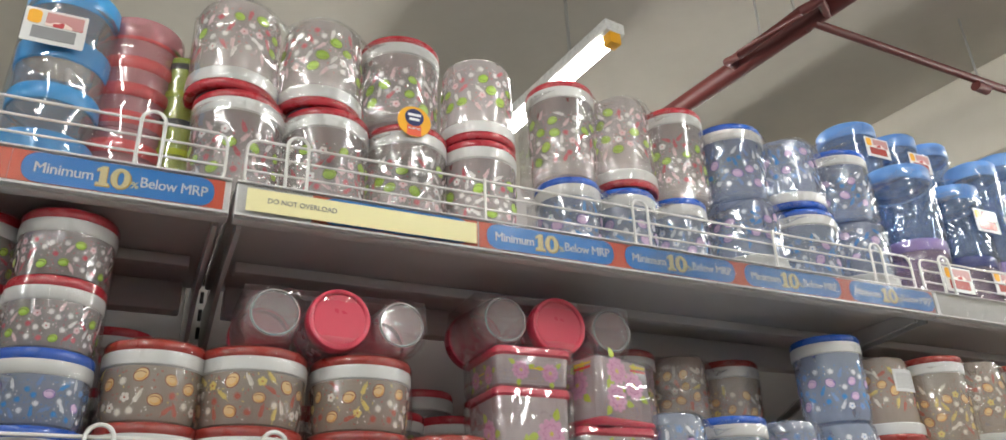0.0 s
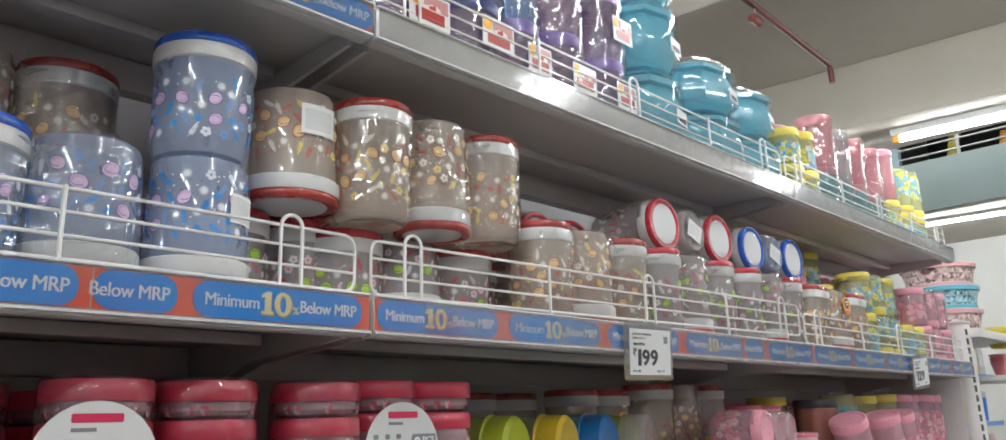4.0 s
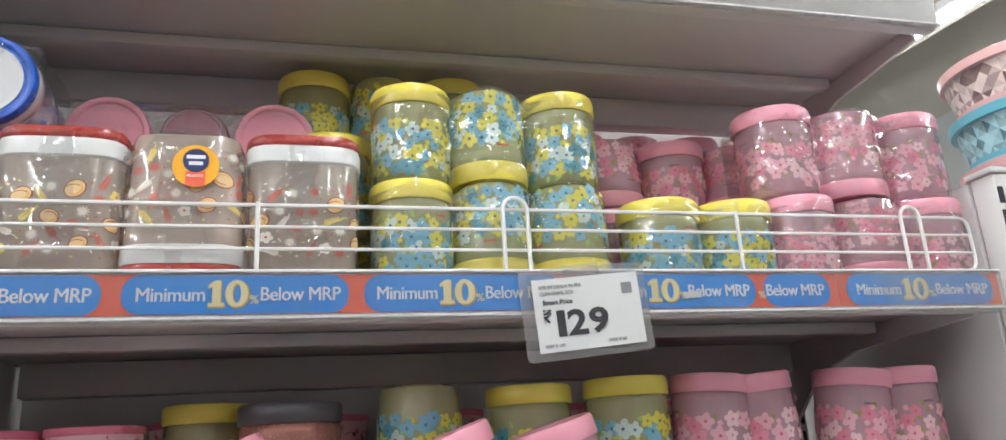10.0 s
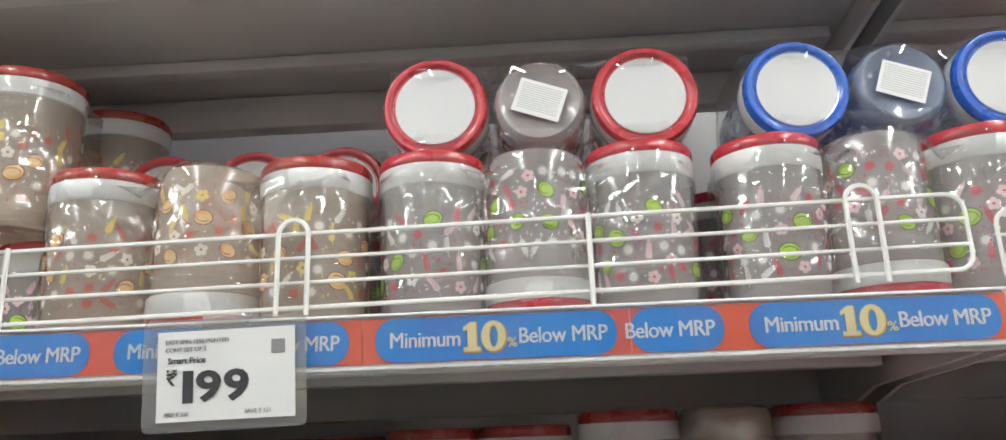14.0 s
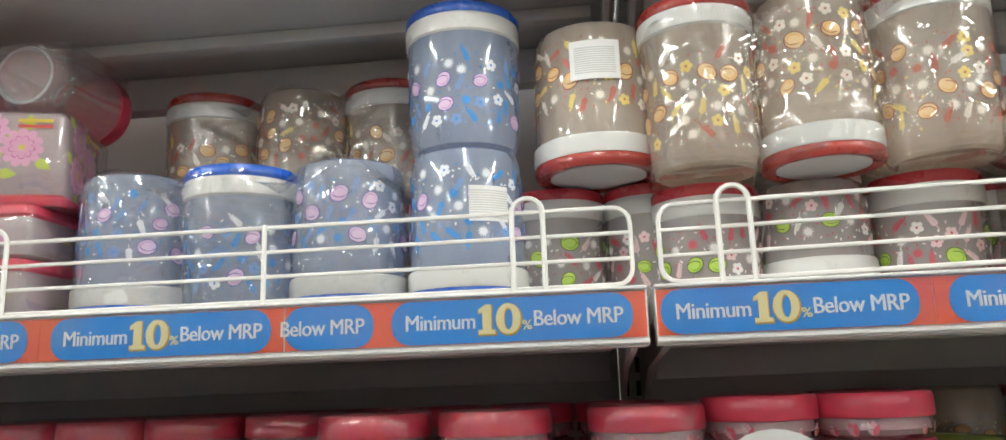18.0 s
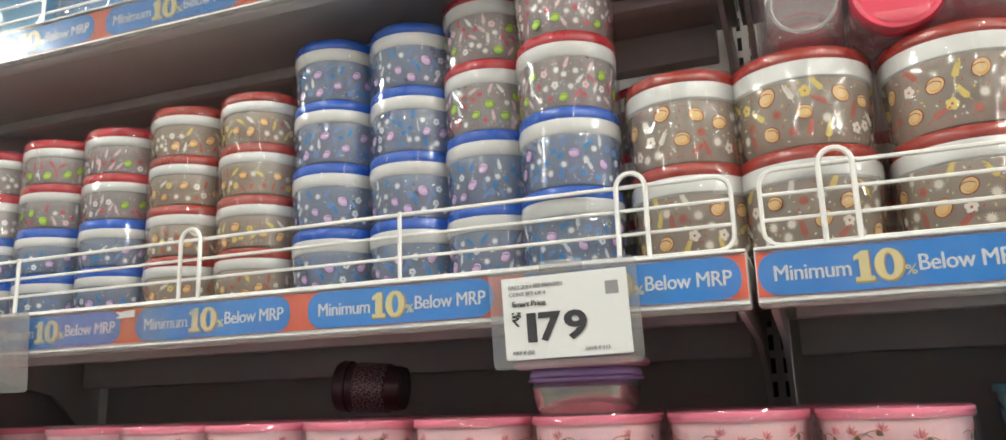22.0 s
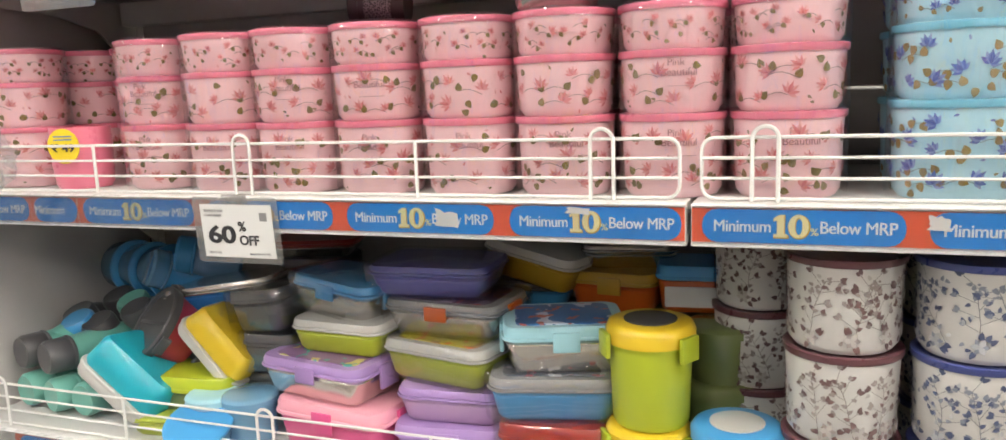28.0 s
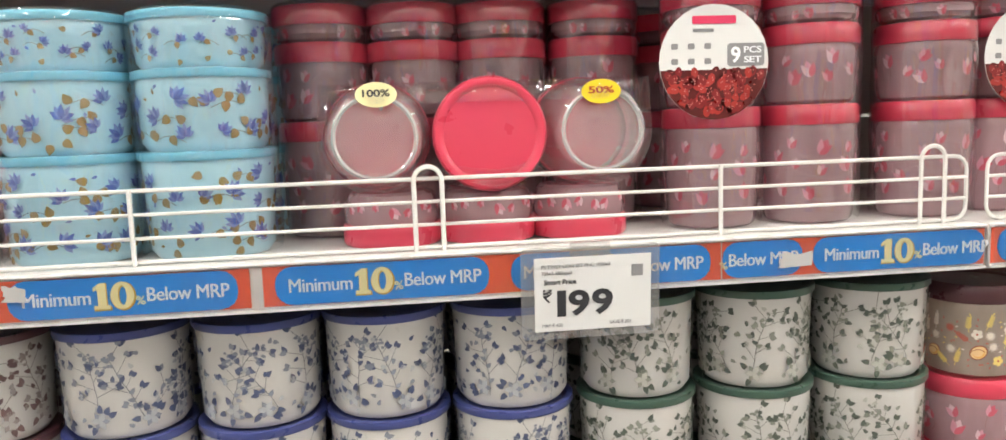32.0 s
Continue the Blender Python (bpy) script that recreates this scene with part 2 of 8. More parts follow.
AMBER = paint("amber_sticker", (0.86, 0.42, 0.02), 0.35, 0.06, 30.0, coat=0.4)
CREAM_STICKER = paint("cream_sticker", (0.82, 0.76, 0.42), 0.45, 0.05)
LID_RED = paint("crimson_lid", (0.43, 0.03, 0.045), 0.28, 0.08, 40.0, coat=0.4)
LID_RUST = paint("rust_lid", (0.33, 0.04, 0.032), 0.28, 0.08, 40.0, coat=0.4)
LID_BLUE = paint("blue_lid", (0.02, 0.10, 0.48), 0.28, 0.08, 40.0, coat=0.4)
LID_YELLOW = paint("yellow_lid", (0.80, 0.68, 0.10), 0.3, 0.06, 40.0, coat=0.4)
LID_PINK = paint("pink_lid", (0.80, 0.34, 0.43), 0.3, 0.06, 40.0, coat=0.4)
LID_CORAL = paint("coral_lid", (0.60, 0.05, 0.095), 0.3, 0.06, 40.0, coat=0.4)
COLLAR = paint("white_collar", (0.63, 0.63, 0.62), 0.3, 0.03, 40.0, coat=0.3)
DISC = paint("white_disc", (0.58, 0.58, 0.585), 0.45, 0.04, 40.0)
FILM = film_material("shrink_film", 0.09)
THIN_FILM = film_material("thin_film", 0.0)
TUBE = tube_material()
LIME_PRINT = milky_wall("lime_print", (0.97, 0.92, 0.92), 0.31, (0.985, 0.955, 0.96))
PEACH_PRINT = milky_wall("peach_print", (0.98, 0.85, 0.74), 0.35, (0.985, 0.93, 0.86))
LILAC_PRINT = milky_wall("lilac_print", (0.68, 0.78, 1.0), 0.32, (0.86, 0.91, 1.0))
YELLOW_PRINT = milky_wall("blue_yellow_flower_print", (0.98, 1.0, 0.52), 0.34, (0.985, 0.99, 0.82))
PINK_PRINT = milky_wall("pink_flower_print", (1.0, 0.64, 0.74), 0.42, (0.99, 0.78, 0.85))
TULIP_PRINT = milky_wall("tulip_print", (0.92, 0.62, 0.68), 0.36, (0.96, 0.86, 0.89))
PINK_OPAQUE = smooth_wall("pink_blossom_print", (0.92, 0.61, 0.65))
BLUE_OPAQUE = smooth_wall("blue_blossom_print", (0.46, 0.74, 0.86))
WHITE_TIN_BLUE = smooth_wall("blue_leaf_tin", (0.60, 0.585, 0.565))
WHITE_TIN_GREEN = smooth_wall("green_leaf_tin", (0.60, 0.585, 0.565))
WHITE_TIN_BROWN = smooth_wall("brown_leaf_tin", (0.60, 0.585, 0.565))
RIM_BLUE = paint("navy_rim", (0.05, 0.065, 0.22), 0.3, coat=0.3)
RIM_GREEN = paint("green_rim", (0.05, 0.10, 0.075), 0.3, coat=0.3)
RIM_BROWN = paint("maroon_rim", (0.12, 0.045, 0.055), 0.3, coat=0.3)
RIM_SKY = paint("sky_rim", (0.22, 0.58, 0.76), 0.3, coat=0.3)
RIM_ROSE = paint("rose_rim", (0.80, 0.22, 0.32), 0.3, coat=0.3)

# ---- builders ----
MESHES = {}


def part(name, bm, material, parent=None, label="", m=None, smooth=True):
    """One mesh object; bm is a bmesh (used up) or a mesh that several objects share."""
    if isinstance(bm, bmesh.types.BMesh):
        me = bpy.data.meshes.new(name)
        bm.to_mesh(me)
        bm.free()
        me.materials.append(material)
        if smooth:
            me.shade_smooth()
            if name != "shrink_film":
                me.set_sharp_from_angle(angle=radians(38))
    else:
        me = bm
    ob = new(name, me)
    if parent is not None:
        ob.parent = parent
    if m is not None:
        ob.matrix_basis = m
    if label:
        ob["label"] = label
    return ob


def root(name, m, label, category, group="", kind=""):
    ob = new(name)
    ob.empty_display_size = 0.05
    ob.matrix_basis = m
    return tagged(ob, label, category, group, kind)


def shared(key, make, material):
    """A mesh built once under a key."""
    key = (key, material.name)
    if key not in MESHES:
        bm = make()
        me = bpy.data.meshes.new(str(key[0][0]) if isinstance(key[0], tuple) else str(key[0]))
        bm.to_mesh(me)
        bm.free()
        me.materials.append(material)
        me.shade_smooth()
        me.set_sharp_from_angle(angle=radians(38))
        MESHES[key] = me
    return MESHES[key]


def box(x0, x1, y0, y1, z0, z1, bevel=0.0, into=None):
    bm = into if into is not None else bmesh.new()
    made = bmesh.ops.create_cube(bm, size=1.0)
    bmesh.ops.scale(bm, vec=(x1 - x0, y1 - y0, z1 - z0), verts=made["verts"])
    bmesh.ops.translate(bm, vec=((x0 + x1) / 2, (y0 + y1) / 2, (z0 + z1) / 2), verts=made["verts"])
    if bevel:
        edges = list({e for v in made["verts"] for e in v.link_edges})
        bmesh.ops.bevel(bm, geom=edges, offset=bevel, segments=2, affect="EDGES", profile=0.5)
    return bm


def lathe(profile, seg=36, squash=1.0):
    """A turned shape from (radius, height) pairs; a radius of 0 closes it."""
    bm = bmesh.new()
    rings = []
    for r, z in profile:
        if r <= 1e-6:
            rings.append([bm.verts.new((0, 0, z))])
        else:
            rings.append([bm.verts.new((r * math.cos(2 * math.pi * k / seg), squash * r * math.sin(2 * math.pi * k / seg), z)) for k in range(seg)])
    for a, b in zip(rings, rings[1:]):
        for k in range(seg):
            j = (k + 1) % seg
            if len(a) == 1:
                bm.faces.new((a[0], b[j], b[k]))
            elif len(b) == 1:
                bm.faces.new((a[k], a[j], b[0]))
            else:
                bm.faces.new((a[k], a[j], b[j], b[k]))
    return bm


def rounded(w, d, r, n=4):
    """The outline of a rounded rectangle."""
    pts = []
    for cx, cy, a0 in ((w / 2 - r, d / 2 - r, 0), (-w / 2 + r, d / 2 - r, 90), (-w / 2 + r, -d / 2 + r, 180), (w / 2 - r, -d / 2 + r, 270)):
        for k in range(n + 1):
            a = radians(a0 + 90 * k / n)
            pts.append((cx + r * math.cos(a), cy + r * math.sin(a)))
    return pts


def stacked(layers):
    """A solid from outlines of equal length at rising heights: (points, z)."""
    bm = bmesh.new()
    rings = [[bm.verts.new((x, y, z)) for x, y in pts] for pts, z in layers]
    for a, b in zip(rings, rings[1:]):
        for k in range(len(a)):
            j = (k + 1) % len(a)
            bm.faces.new((a[k], a[j], b[j], b[k]))
    bm.faces.new(list(reversed(rings[0])))
    bm.faces.new(rings[-1])
    return bm


def tray(w, d, h, r, taper=0.92, edge=0.006):
    """A box with rounded corners that narrows to its foot."""
    def o(s, cut=0.0):
        return rounded(w * s - 2 * cut, d * s - 2 * cut, max(r * s - cut, 0.002))
    return stacked([(o(taper, edge), 0), (o(taper), edge), (o(1.0), h - edge), (o(1.0, edge * 0.6), h)])


def wire(bm, points, r, sides=6):
    """A bent rod through points."""
    rings = []
    pts = [Vector(p) for p in points]
    for i, p in enumerate(pts):
        d = ((pts[min(i + 1, len(pts) - 1)] - p).normalized() + (p - pts[max(i - 1, 0)]).normalized()).normalized()
        a = d.cross(Vector((0.02, 1, 0.03))).normalized()
        b = d.cross(a)
        rings.append([bm.verts.new(p + r * (math.cos(2 * math.pi * k / sides) * a + math.sin(2 * math.pi * k / sides) * b)) for k in range(sides)])
    for a, b in zip(rings, rings[1:]):
        for k in range(sides):
            j = (k + 1) % sides
            bm.faces.new((a[k], a[j], b[j], b[k]))
    bm.faces.new(rings[0])
    bm.faces.new(list(reversed(rings[-1])))
    return bm


TEXTS = {}


def text_mesh(words, material, height, width=None, bold=0.0):
    """Built-in lettering as a thin upright mesh that faces -y, its lower left corner at the origin."""
    key = (words, material.name, height, width)
    if key not in TEXTS:
        curve = bpy.data.curves.new("lettering", "FONT")
        curve.body, curve.size, curve.extrude, curve.offset, curve.resolution_u = words, 1.0, 0.004, bold, 3
        curve.space_character = 0.82 if words == "10" else 0.95
        ob = bpy.data.objects.new("lettering", curve)
        scene.collection.objects.link(ob)
        me = bpy.data.meshes.new_from_object(ob.evaluated_get(bpy.context.evaluated_depsgraph_get()))
        bpy.data.objects.remove(ob)
        bpy.data.curves.remove(curve)
        co = np.array([v.co[:] for v in me.vertices])
        lo, hi = co.min(0), co.max(0)
        s = height / (hi[1] - lo[1])
        sx = width / (hi[0] - lo[0]) if width else s
        me.transform(Matrix(((sx, 0, 0, -lo[0] * sx), (0, 0, -0.06, 0), (0, s, 0, -lo[1] * s), (0, 0, 0, 1))))
        me.materials.clear()
        me.materials.append(material)
        TEXTS[key] = me
    return TEXTS[key]


def ten_mesh(material, height, width, grow):
    """The bold slab figure 10 as a thin upright mesh that faces -y."""
    key = ("figure ten", material.name, height, width)
    if key in TEXTS:
        return TEXTS[key]
    one = [(0.0, 0.0), (0.40, 0.0), (0.40, 0.15), (0.31, 0.15), (0.31, 1.0), (0.17, 1.0), (0.0, 0.83), (0.0, 0.70), (0.10, 0.76), (0.10, 0.15), (0.0, 0.15)]
    bm = bmesh.new()
    depth = 0.00035

    def vert(u, v, back):
        return bm.verts.new((u * width, 0.0 if back else -depth, v * height))
    cu, cv = 0.2, 0.5
    pts = [(cu + (u - cu) * (1 + grow), cv + (v - cv) * (1 + grow * 0.5)) for u, v in one]
    front, back = [vert(u, v, False) for u, v in pts], [vert(u, v, True) for u, v in pts]
    bm.faces.new(front)
    for k in range(len(pts)):
        j = (k + 1) % len(pts)
        bm.faces.new((front[k], back[k], back[j], front[j]))
    n = 28
    rings = []
    for a, b, rear in ((0.29 * (1 + grow), 0.52 * (1 + grow * 0.5), True), (0.29 * (1 + grow), 0.52 * (1 + grow * 0.5), False), (0.105 * (1 - grow), 0.37 * (1 - grow * 0.5), False), (0.105 * (1 - grow), 0.37 * (1 - grow * 0.5), True)):
        rings.append([vert(0.71 + a * math.cos(6.2832 * k / n), 0.5 + b * math.sin(6.2832 * k / n), rear) for k in range(n)])
    for p, q in zip(rings, rings[1:]):
        for k in range(n):
            j = (k + 1) % n
            bm.faces.new((p[k], p[j], q[j], q[k]))
    bmesh.ops.recalc_face_normals(bm, faces=bm.faces)
    me = bpy.data.meshes.new("figure")
    bm.to_mesh(me)
    bm.free()
    me.materials.append(material)
    TEXTS[key] = me
    return me


def lettering(words, material, height, parent, m, width=None, bold=0.0, name="lettering"):
    return part(name, text_mesh(words, material, height, width, bold), material, parent, "", m)


def plate(w, h, r=0.0, t=0.0006, n=4):
    """A thin upright card that faces -y, centred."""
    pts = rounded(w, h, r, n) if r else [(w / 2, h / 2), (-w / 2, h / 2), (-w / 2, -h / 2), (w / 2, -h / 2)]
    bm = stacked([(pts, 0), (pts, t)])
    bmesh.ops.transform(bm, matrix=Matrix(((1, 0, 0, 0), (0, 0, -1, 0), (0, 1, 0, 0), (0, 0, 0, 1))), verts=bm.verts)
    return bm

# ---- printed figures on jars, tubs, tins and boxes ----
class Ink:
    """Thin printed figures, drawn flat in metres and then laid round a wall."""

    def __init__(self, seed, inks):
        self.rnd, self.inks = random.Random(seed), inks
        self.flat, self.faces, self.tone, self.taken = [], [], [], []

    def shape(self, pts, layer, ink, middle=None):
        cu = sum(p[0] for p in pts) / len(pts) if middle is None else middle[0]
        cv = sum(p[1] for p in pts) / len(pts) if middle is None else middle[1]
        k = len(self.flat)
        self.flat.append((cu, cv, layer))
        self.flat.extend((u, v, layer) for u, v in pts)
        n = len(pts)
        for i in range(n):
            self.faces.append((k, k + 1 + i, k + 1 + (i + 1) % n))
            self.tone.append(ink)

    def disc(self, u, v, a, b, turn, layer, ink, n=14, uneven=0.0):
        c, s = math.cos(turn), math.sin(turn)
        pts = []
        for i in range(n):
            t = 2 * math.pi * i / n
            e = 1.0 + uneven * math.cos(t) + uneven * 0.6 * math.sin(2 * t)
            x, y = a * e * math.cos(t), b * e * math.sin(t)
            pts.append((u + c * x - s * y, v + s * x + c * y))
        self.shape(pts, layer, ink)

    def leaf(self, u, v, turn, length, width, layer, ink, heart=0.0):
        """A pointed leaf that starts at (u, v)."""
        c, s = math.cos(turn), math.sin(turn)
        half = ((0.0, 0.0), (0.12 - 0.2 * heart, 0.3 + 0.3 * heart), (0.35, 0.5), (0.62, 0.38), (0.84, 0.17), (1.0, 0.0))
        ring = [(a, b) for a, b in half] + [(a, -b) for a, b in reversed(half[1:-1])]
        self.shape([(u + c * a * length - s * b * width, v + s * a * length + c * b * width) for a, b in ring], layer, ink)

    def line(self, pts, width, layer, ink):
        k = len(self.flat)
        for i, (u, v) in enumerate(pts):
            a, b = pts[max(i - 1, 0)], pts[min(i + 1, len(pts) - 1)]
            d = math.hypot(b[0] - a[0], b[1] - a[1]) or 1.0
            nu, nv = -(b[1] - a[1]) / d * width / 2, (b[0] - a[0]) / d * width / 2
            self.flat += [(u + nu, v + nv, layer), (u - nu, v - nv, layer)]
        for i in range(len(pts) - 1):
            self.faces.append((k + 2 * i, k + 2 * i + 1, k + 2 * i + 3, k + 2 * i + 2))
            self.tone.append(ink)

    def star(self, u, v, r, n, inner, layer, ink, turn=0.0):
        pts = [(u + r * (1 if i % 2 == 0 else inner) * math.cos(turn + math.pi * i / n), v + r * (1 if i % 2 == 0 else inner) * math.sin(turn + math.pi * i / n)) for i in range(2 * n)]
        self.shape(pts, layer, ink, (u, v))

    def bloom(self, u, v, r, n, layer, ink, core, turn=0.0, notch=0.3):
        """A flower of n round petals with a small core."""
        pts = []
        for i in range(n * 5):
            t = 2 * math.pi * i / (n * 5)
            e = r * (1 - notch + notch * abs(math.sin(n * t / 2)) ** 0.5)
            pts.append((u + e * math.cos(t + turn), v + e * math.sin(t + turn)))
        self.shape(pts, layer, ink, (u, v))
        if core is not None:
            self.disc(u, v, r * 0.22, r * 0.22, 0, layer + 1, core, 7)

    def sprig(self, u, v, turn, length, pairs, leaf, ink, slim=0.45):
        """A stem with pairs of small leaves."""
        c, s = math.cos(turn), math.sin(turn)
        bend = self.rnd.uniform(-0.25, 0.25)
        at = lambda f: (u + length * (c * f - s * bend * f * f), v + length * (s * f + c * bend * f * f))
        self.line([at(i / 4) for i in range(5)], 0.0007, 0, ink)
        for k in range(pairs):
            p = at(0.25 + 0.7 * k / pairs)
            for side in (-1, 1):
                self.leaf(p[0], p[1], turn + side * 0.85, leaf * (1 - 0.35 * k / pairs), leaf * slim, 1, ink)
        p = at(0.95)
        self.leaf(p[0], p[1], turn, leaf * 0.8, leaf * slim, 1, ink)

    def free(self, width, v0, v1, gap, tries=40):
        """A spot at least gap away from those taken before, on a band that closes on itself."""
        for _ in range(tries):
            u, v = self.rnd.uniform(0, width), self.rnd.uniform(v0, v1)
            if all(min(abs(u - a), width - abs(u - a)) ** 2 + (v - b) ** 2 > (gap + g) ** 2 for a, b, g in self.taken):
                self.taken.append((u, v, gap))
                return u, v
        return None

    def mesh(self, name, place):
        me = bpy.data.meshes.new(name)
        me.from_pydata([place(u, v, 0.0007 + 0.00022 * layer) for u, v, layer in self.flat], [], self.faces)
        for ink in self.inks:
            me.materials.append(ink)
        me.polygons.foreach_set("material_index", self.tone)
        me.shade_smooth()
        return me


def ink(name, color, rough=0.4, cover=0.82):
    """Printing ink: thin enough to let a little light through."""
    g = Graph(name)
    tone = g.mix(g.noise(g.obj(), 130.0, 2.0), tuple(0.84 * v for v in color), color)
    clear, both = g.node("ShaderNodeBsdfTransparent"), g.node("ShaderNodeMixShader")
    both.inputs[0].default_value = cover
    g.put(both.inputs[1], clear.outputs[0])
    g.put(both.inputs[2], g.principled(tone, rough))
    return g.done(both.outputs[0])


FRUIT_INKS = {
    "lime_print": [ink("lime_flesh", (0.56, 0.80, 0.14)), ink("dark_red_line", (0.16, 0.20, 0.04)), ink("red_print", (0.62, 0.10, 0.14)), ink("white_print", (0.95, 0.93, 0.93)), ink("pink_print", (0.90, 0.66, 0.70)), ink("lime_shade", (0.36, 0.60, 0.06))],
    "peach_print": [ink("peach_flesh", (0.96, 0.70, 0.36)), ink("maroon_line", (0.36, 0.08, 0.04)), ink("brick_print", (0.56, 0.14, 0.10)), ink("cream_print", (0.95, 0.90, 0.82)), ink("gold_print", (0.90, 0.72, 0.22)), ink("peach_shade", (0.92, 0.52, 0.16))],
    "lilac_print": [ink("lilac_flesh", (0.86, 0.64, 0.86)), ink("navy_line", (0.14, 0.10, 0.42)), ink("blue_print", (0.03, 0.28, 0.72)), ink("pale_print", (0.90, 0.93, 0.98)), ink("slate_print", (0.20, 0.34, 0.66)), ink("lilac_shade", (0.68, 0.44, 0.74))],
}
FLOWER_INKS = {
    "blue_yellow_flower_print": [ink("sky_petal", (0.25, 0.56, 0.74)), ink("lemon_petal", (0.86, 0.78, 0.10)), ink("pale_petal", (0.72, 0.86, 0.82)), ink("spring_leaf", (0.42, 0.62, 0.16)), ink("dark_core", (0.06, 0.12, 0.18)), ink("red_script", (0.70, 0.06, 0.06)), ink("teal_petal", (0.10, 0.36, 0.46))],
    "pink_flower_print": [ink("cherry_petal", (0.84, 0.32, 0.42)), ink("rose_petal", (0.88, 0.48, 0.56)), ink("blush_petal", (0.92, 0.66, 0.70)), ink("olive_twig", (0.36, 0.33, 0.12)), ink("cherry_core", (0.62, 0.10, 0.18)), ink("grey_script", (0.14, 0.12, 0.13)), ink("rose_shade", (0.78, 0.26, 0.36))],
}
TULIP_INKS = [ink("tulip_red", (0.60, 0.11, 0.16)), ink("tulip_pink", (0.70, 0.33, 0.41)), ink("tulip_pale", (0.72, 0.52, 0.58)), ink("tulip_stem", (0.30, 0.16, 0.15))]
BLOSSOM_INKS = {
    "pink_blossom_print": [ink("coral_petal", (0.85, 0.27, 0.29)), ink("shell_petal", (0.92, 0.44, 0.44)), ink("olive_leaf", (0.20, 0.15, 0.03)), ink("thin_stem", (0.34, 0.20, 0.17)), ink("wine_mark", (0.50, 0.06, 0.08)), ink("black_script", (0.06, 0.05, 0.05))],
    "blue_blossom_print": [ink("indigo_petal", (0.10, 0.16, 0.56)), ink("iris_petal", (0.28, 0.38, 0.76)), ink("brown_leaf", (0.34, 0.22, 0.06)), ink("bluegrey_stem", (0.26, 0.33, 0.36)), ink("deep_mark", (0.04, 0.06, 0.34)), ink("dark_script", (0.05, 0.06, 0.08))],
}
TIN_INKS = {
    "blue_leaf_tin": [ink("tin_navy", (0.06, 0.08, 0.17)), ink("tin_bluegrey", (0.24, 0.26, 0.32)), ink("tin_pale_blue", (0.50, 0.51, 0.54)), ink("tin_stem_blue", (0.17, 0.18, 0.20))],
    "green_leaf_tin": [ink("tin_green", (0.07, 0.09, 0.07)), ink("tin_greengrey", (0.26, 0.27, 0.23)), ink("tin_pale_green", (0.52, 0.51, 0.47)), ink("tin_stem_green", (0.17, 0.17, 0.14))],
    "brown_leaf_tin": [ink("tin_brown", (0.15, 0.08, 0.08)), ink("tin_taupe", (0.32, 0.27, 0.26)), ink("tin_pale_brown", (0.55, 0.51, 0.49)), ink("tin_stem_brown", (0.22, 0.18, 0.16))],
}
BOX_INKS = [ink("orchid_petal", (0.82, 0.42, 0.64)), ink("orchid_line", (0.60, 0.18, 0.42)), ink("flower_heart", (0.78, 0.66, 0.10)), ink("bright_leaf", (0.56, 0.70, 0.06)), ink("yellow_bar", (0.84, 0.66, 0.04)), ink("red_bar", (0.72, 0.05, 0.05))]


def fruit_print(p, width, v0, v1, k, share):
    """Outlined ovals, starry flowers, sprigs and loose leaves."""
    area = width * (v1 - v0)
    for _ in range(int(area / share) + 1):
        spot = p.free(width, v0 + 0.008 * k, v1 - 0.008 * k, (0.0105 if k == 1 else 0.0125) * k)
        if spot:
            u, v = spot
            a, turn = 0.0096 * k * p.rnd.uniform(0.85, 1.1), p.rnd.uniform(-0.9, 0.9)
            p.disc(u, v, a, a * 0.83, turn, 0, 1, 18, 0.06)
            p.disc(u, v, a * 0.88, a * 0.72, turn, 1, 0, 18, 0.06)
            p.disc(u + 0.0008, v - 0.0008, a * 0.66, a * 0.55, turn, 2, 5, 14, 0.05)
            p.disc(u, v + 0.0005, a * 0.58, a * 0.5, turn, 3, 0, 14, 0.05)
            p.line([(u + a * 0.85 * math.cos(t + turn), v + a * 0.72 * math.sin(t + turn) - a * 0.3) for t in (0.3 + 0.25 * i for i in range(10))], 0.0008, 4, 1)
    for _ in range(int(area / (0.0008 * k * k)) + 1):
        spot = p.free(width, v0 + 0.004, v1 - 0.006, 0.0064 * k)
        if spot:
            if p.rnd.random() < 0.7:
                p.star(*spot, 0.0066 * k, 12, 0.45, 1, 3 if p.rnd.random() < 0.65 else 2, p.rnd.random())
            else:
                p.bloom(*spot, 0.0062 * k, 5, 1, 4 if p.rnd.random() < 0.5 else 3, 2, p.rnd.random())
    for n in range(int(area / (0.00042 * k * k)) + 2):
        spot = p.free(width, v0 + 0.003, v1 - 0.004, 0.0068 * k, 60)
        if spot:
            tone = (4, 2, 3, 2, 4)[n % 5]
            turn = p.rnd.uniform(0.6, 2.5)
            p.sprig(spot[0] - 0.008 * k * math.cos(turn), spot[1] - 0.008 * k * math.sin(turn), turn, 0.020 * k, 6, 0.005 * k, tone, 0.4)
    for n in range(int(area / (0.00012 * k * k))):
        spot = p.free(width, v0, v1, 0.0021 * k, 12)
        if spot:
            p.leaf(*spot, p.rnd.uniform(0, 6.28), 0.0036 * k, 0.0017 * k, 0, p.rnd.choice((2, 3, 4, 2)))


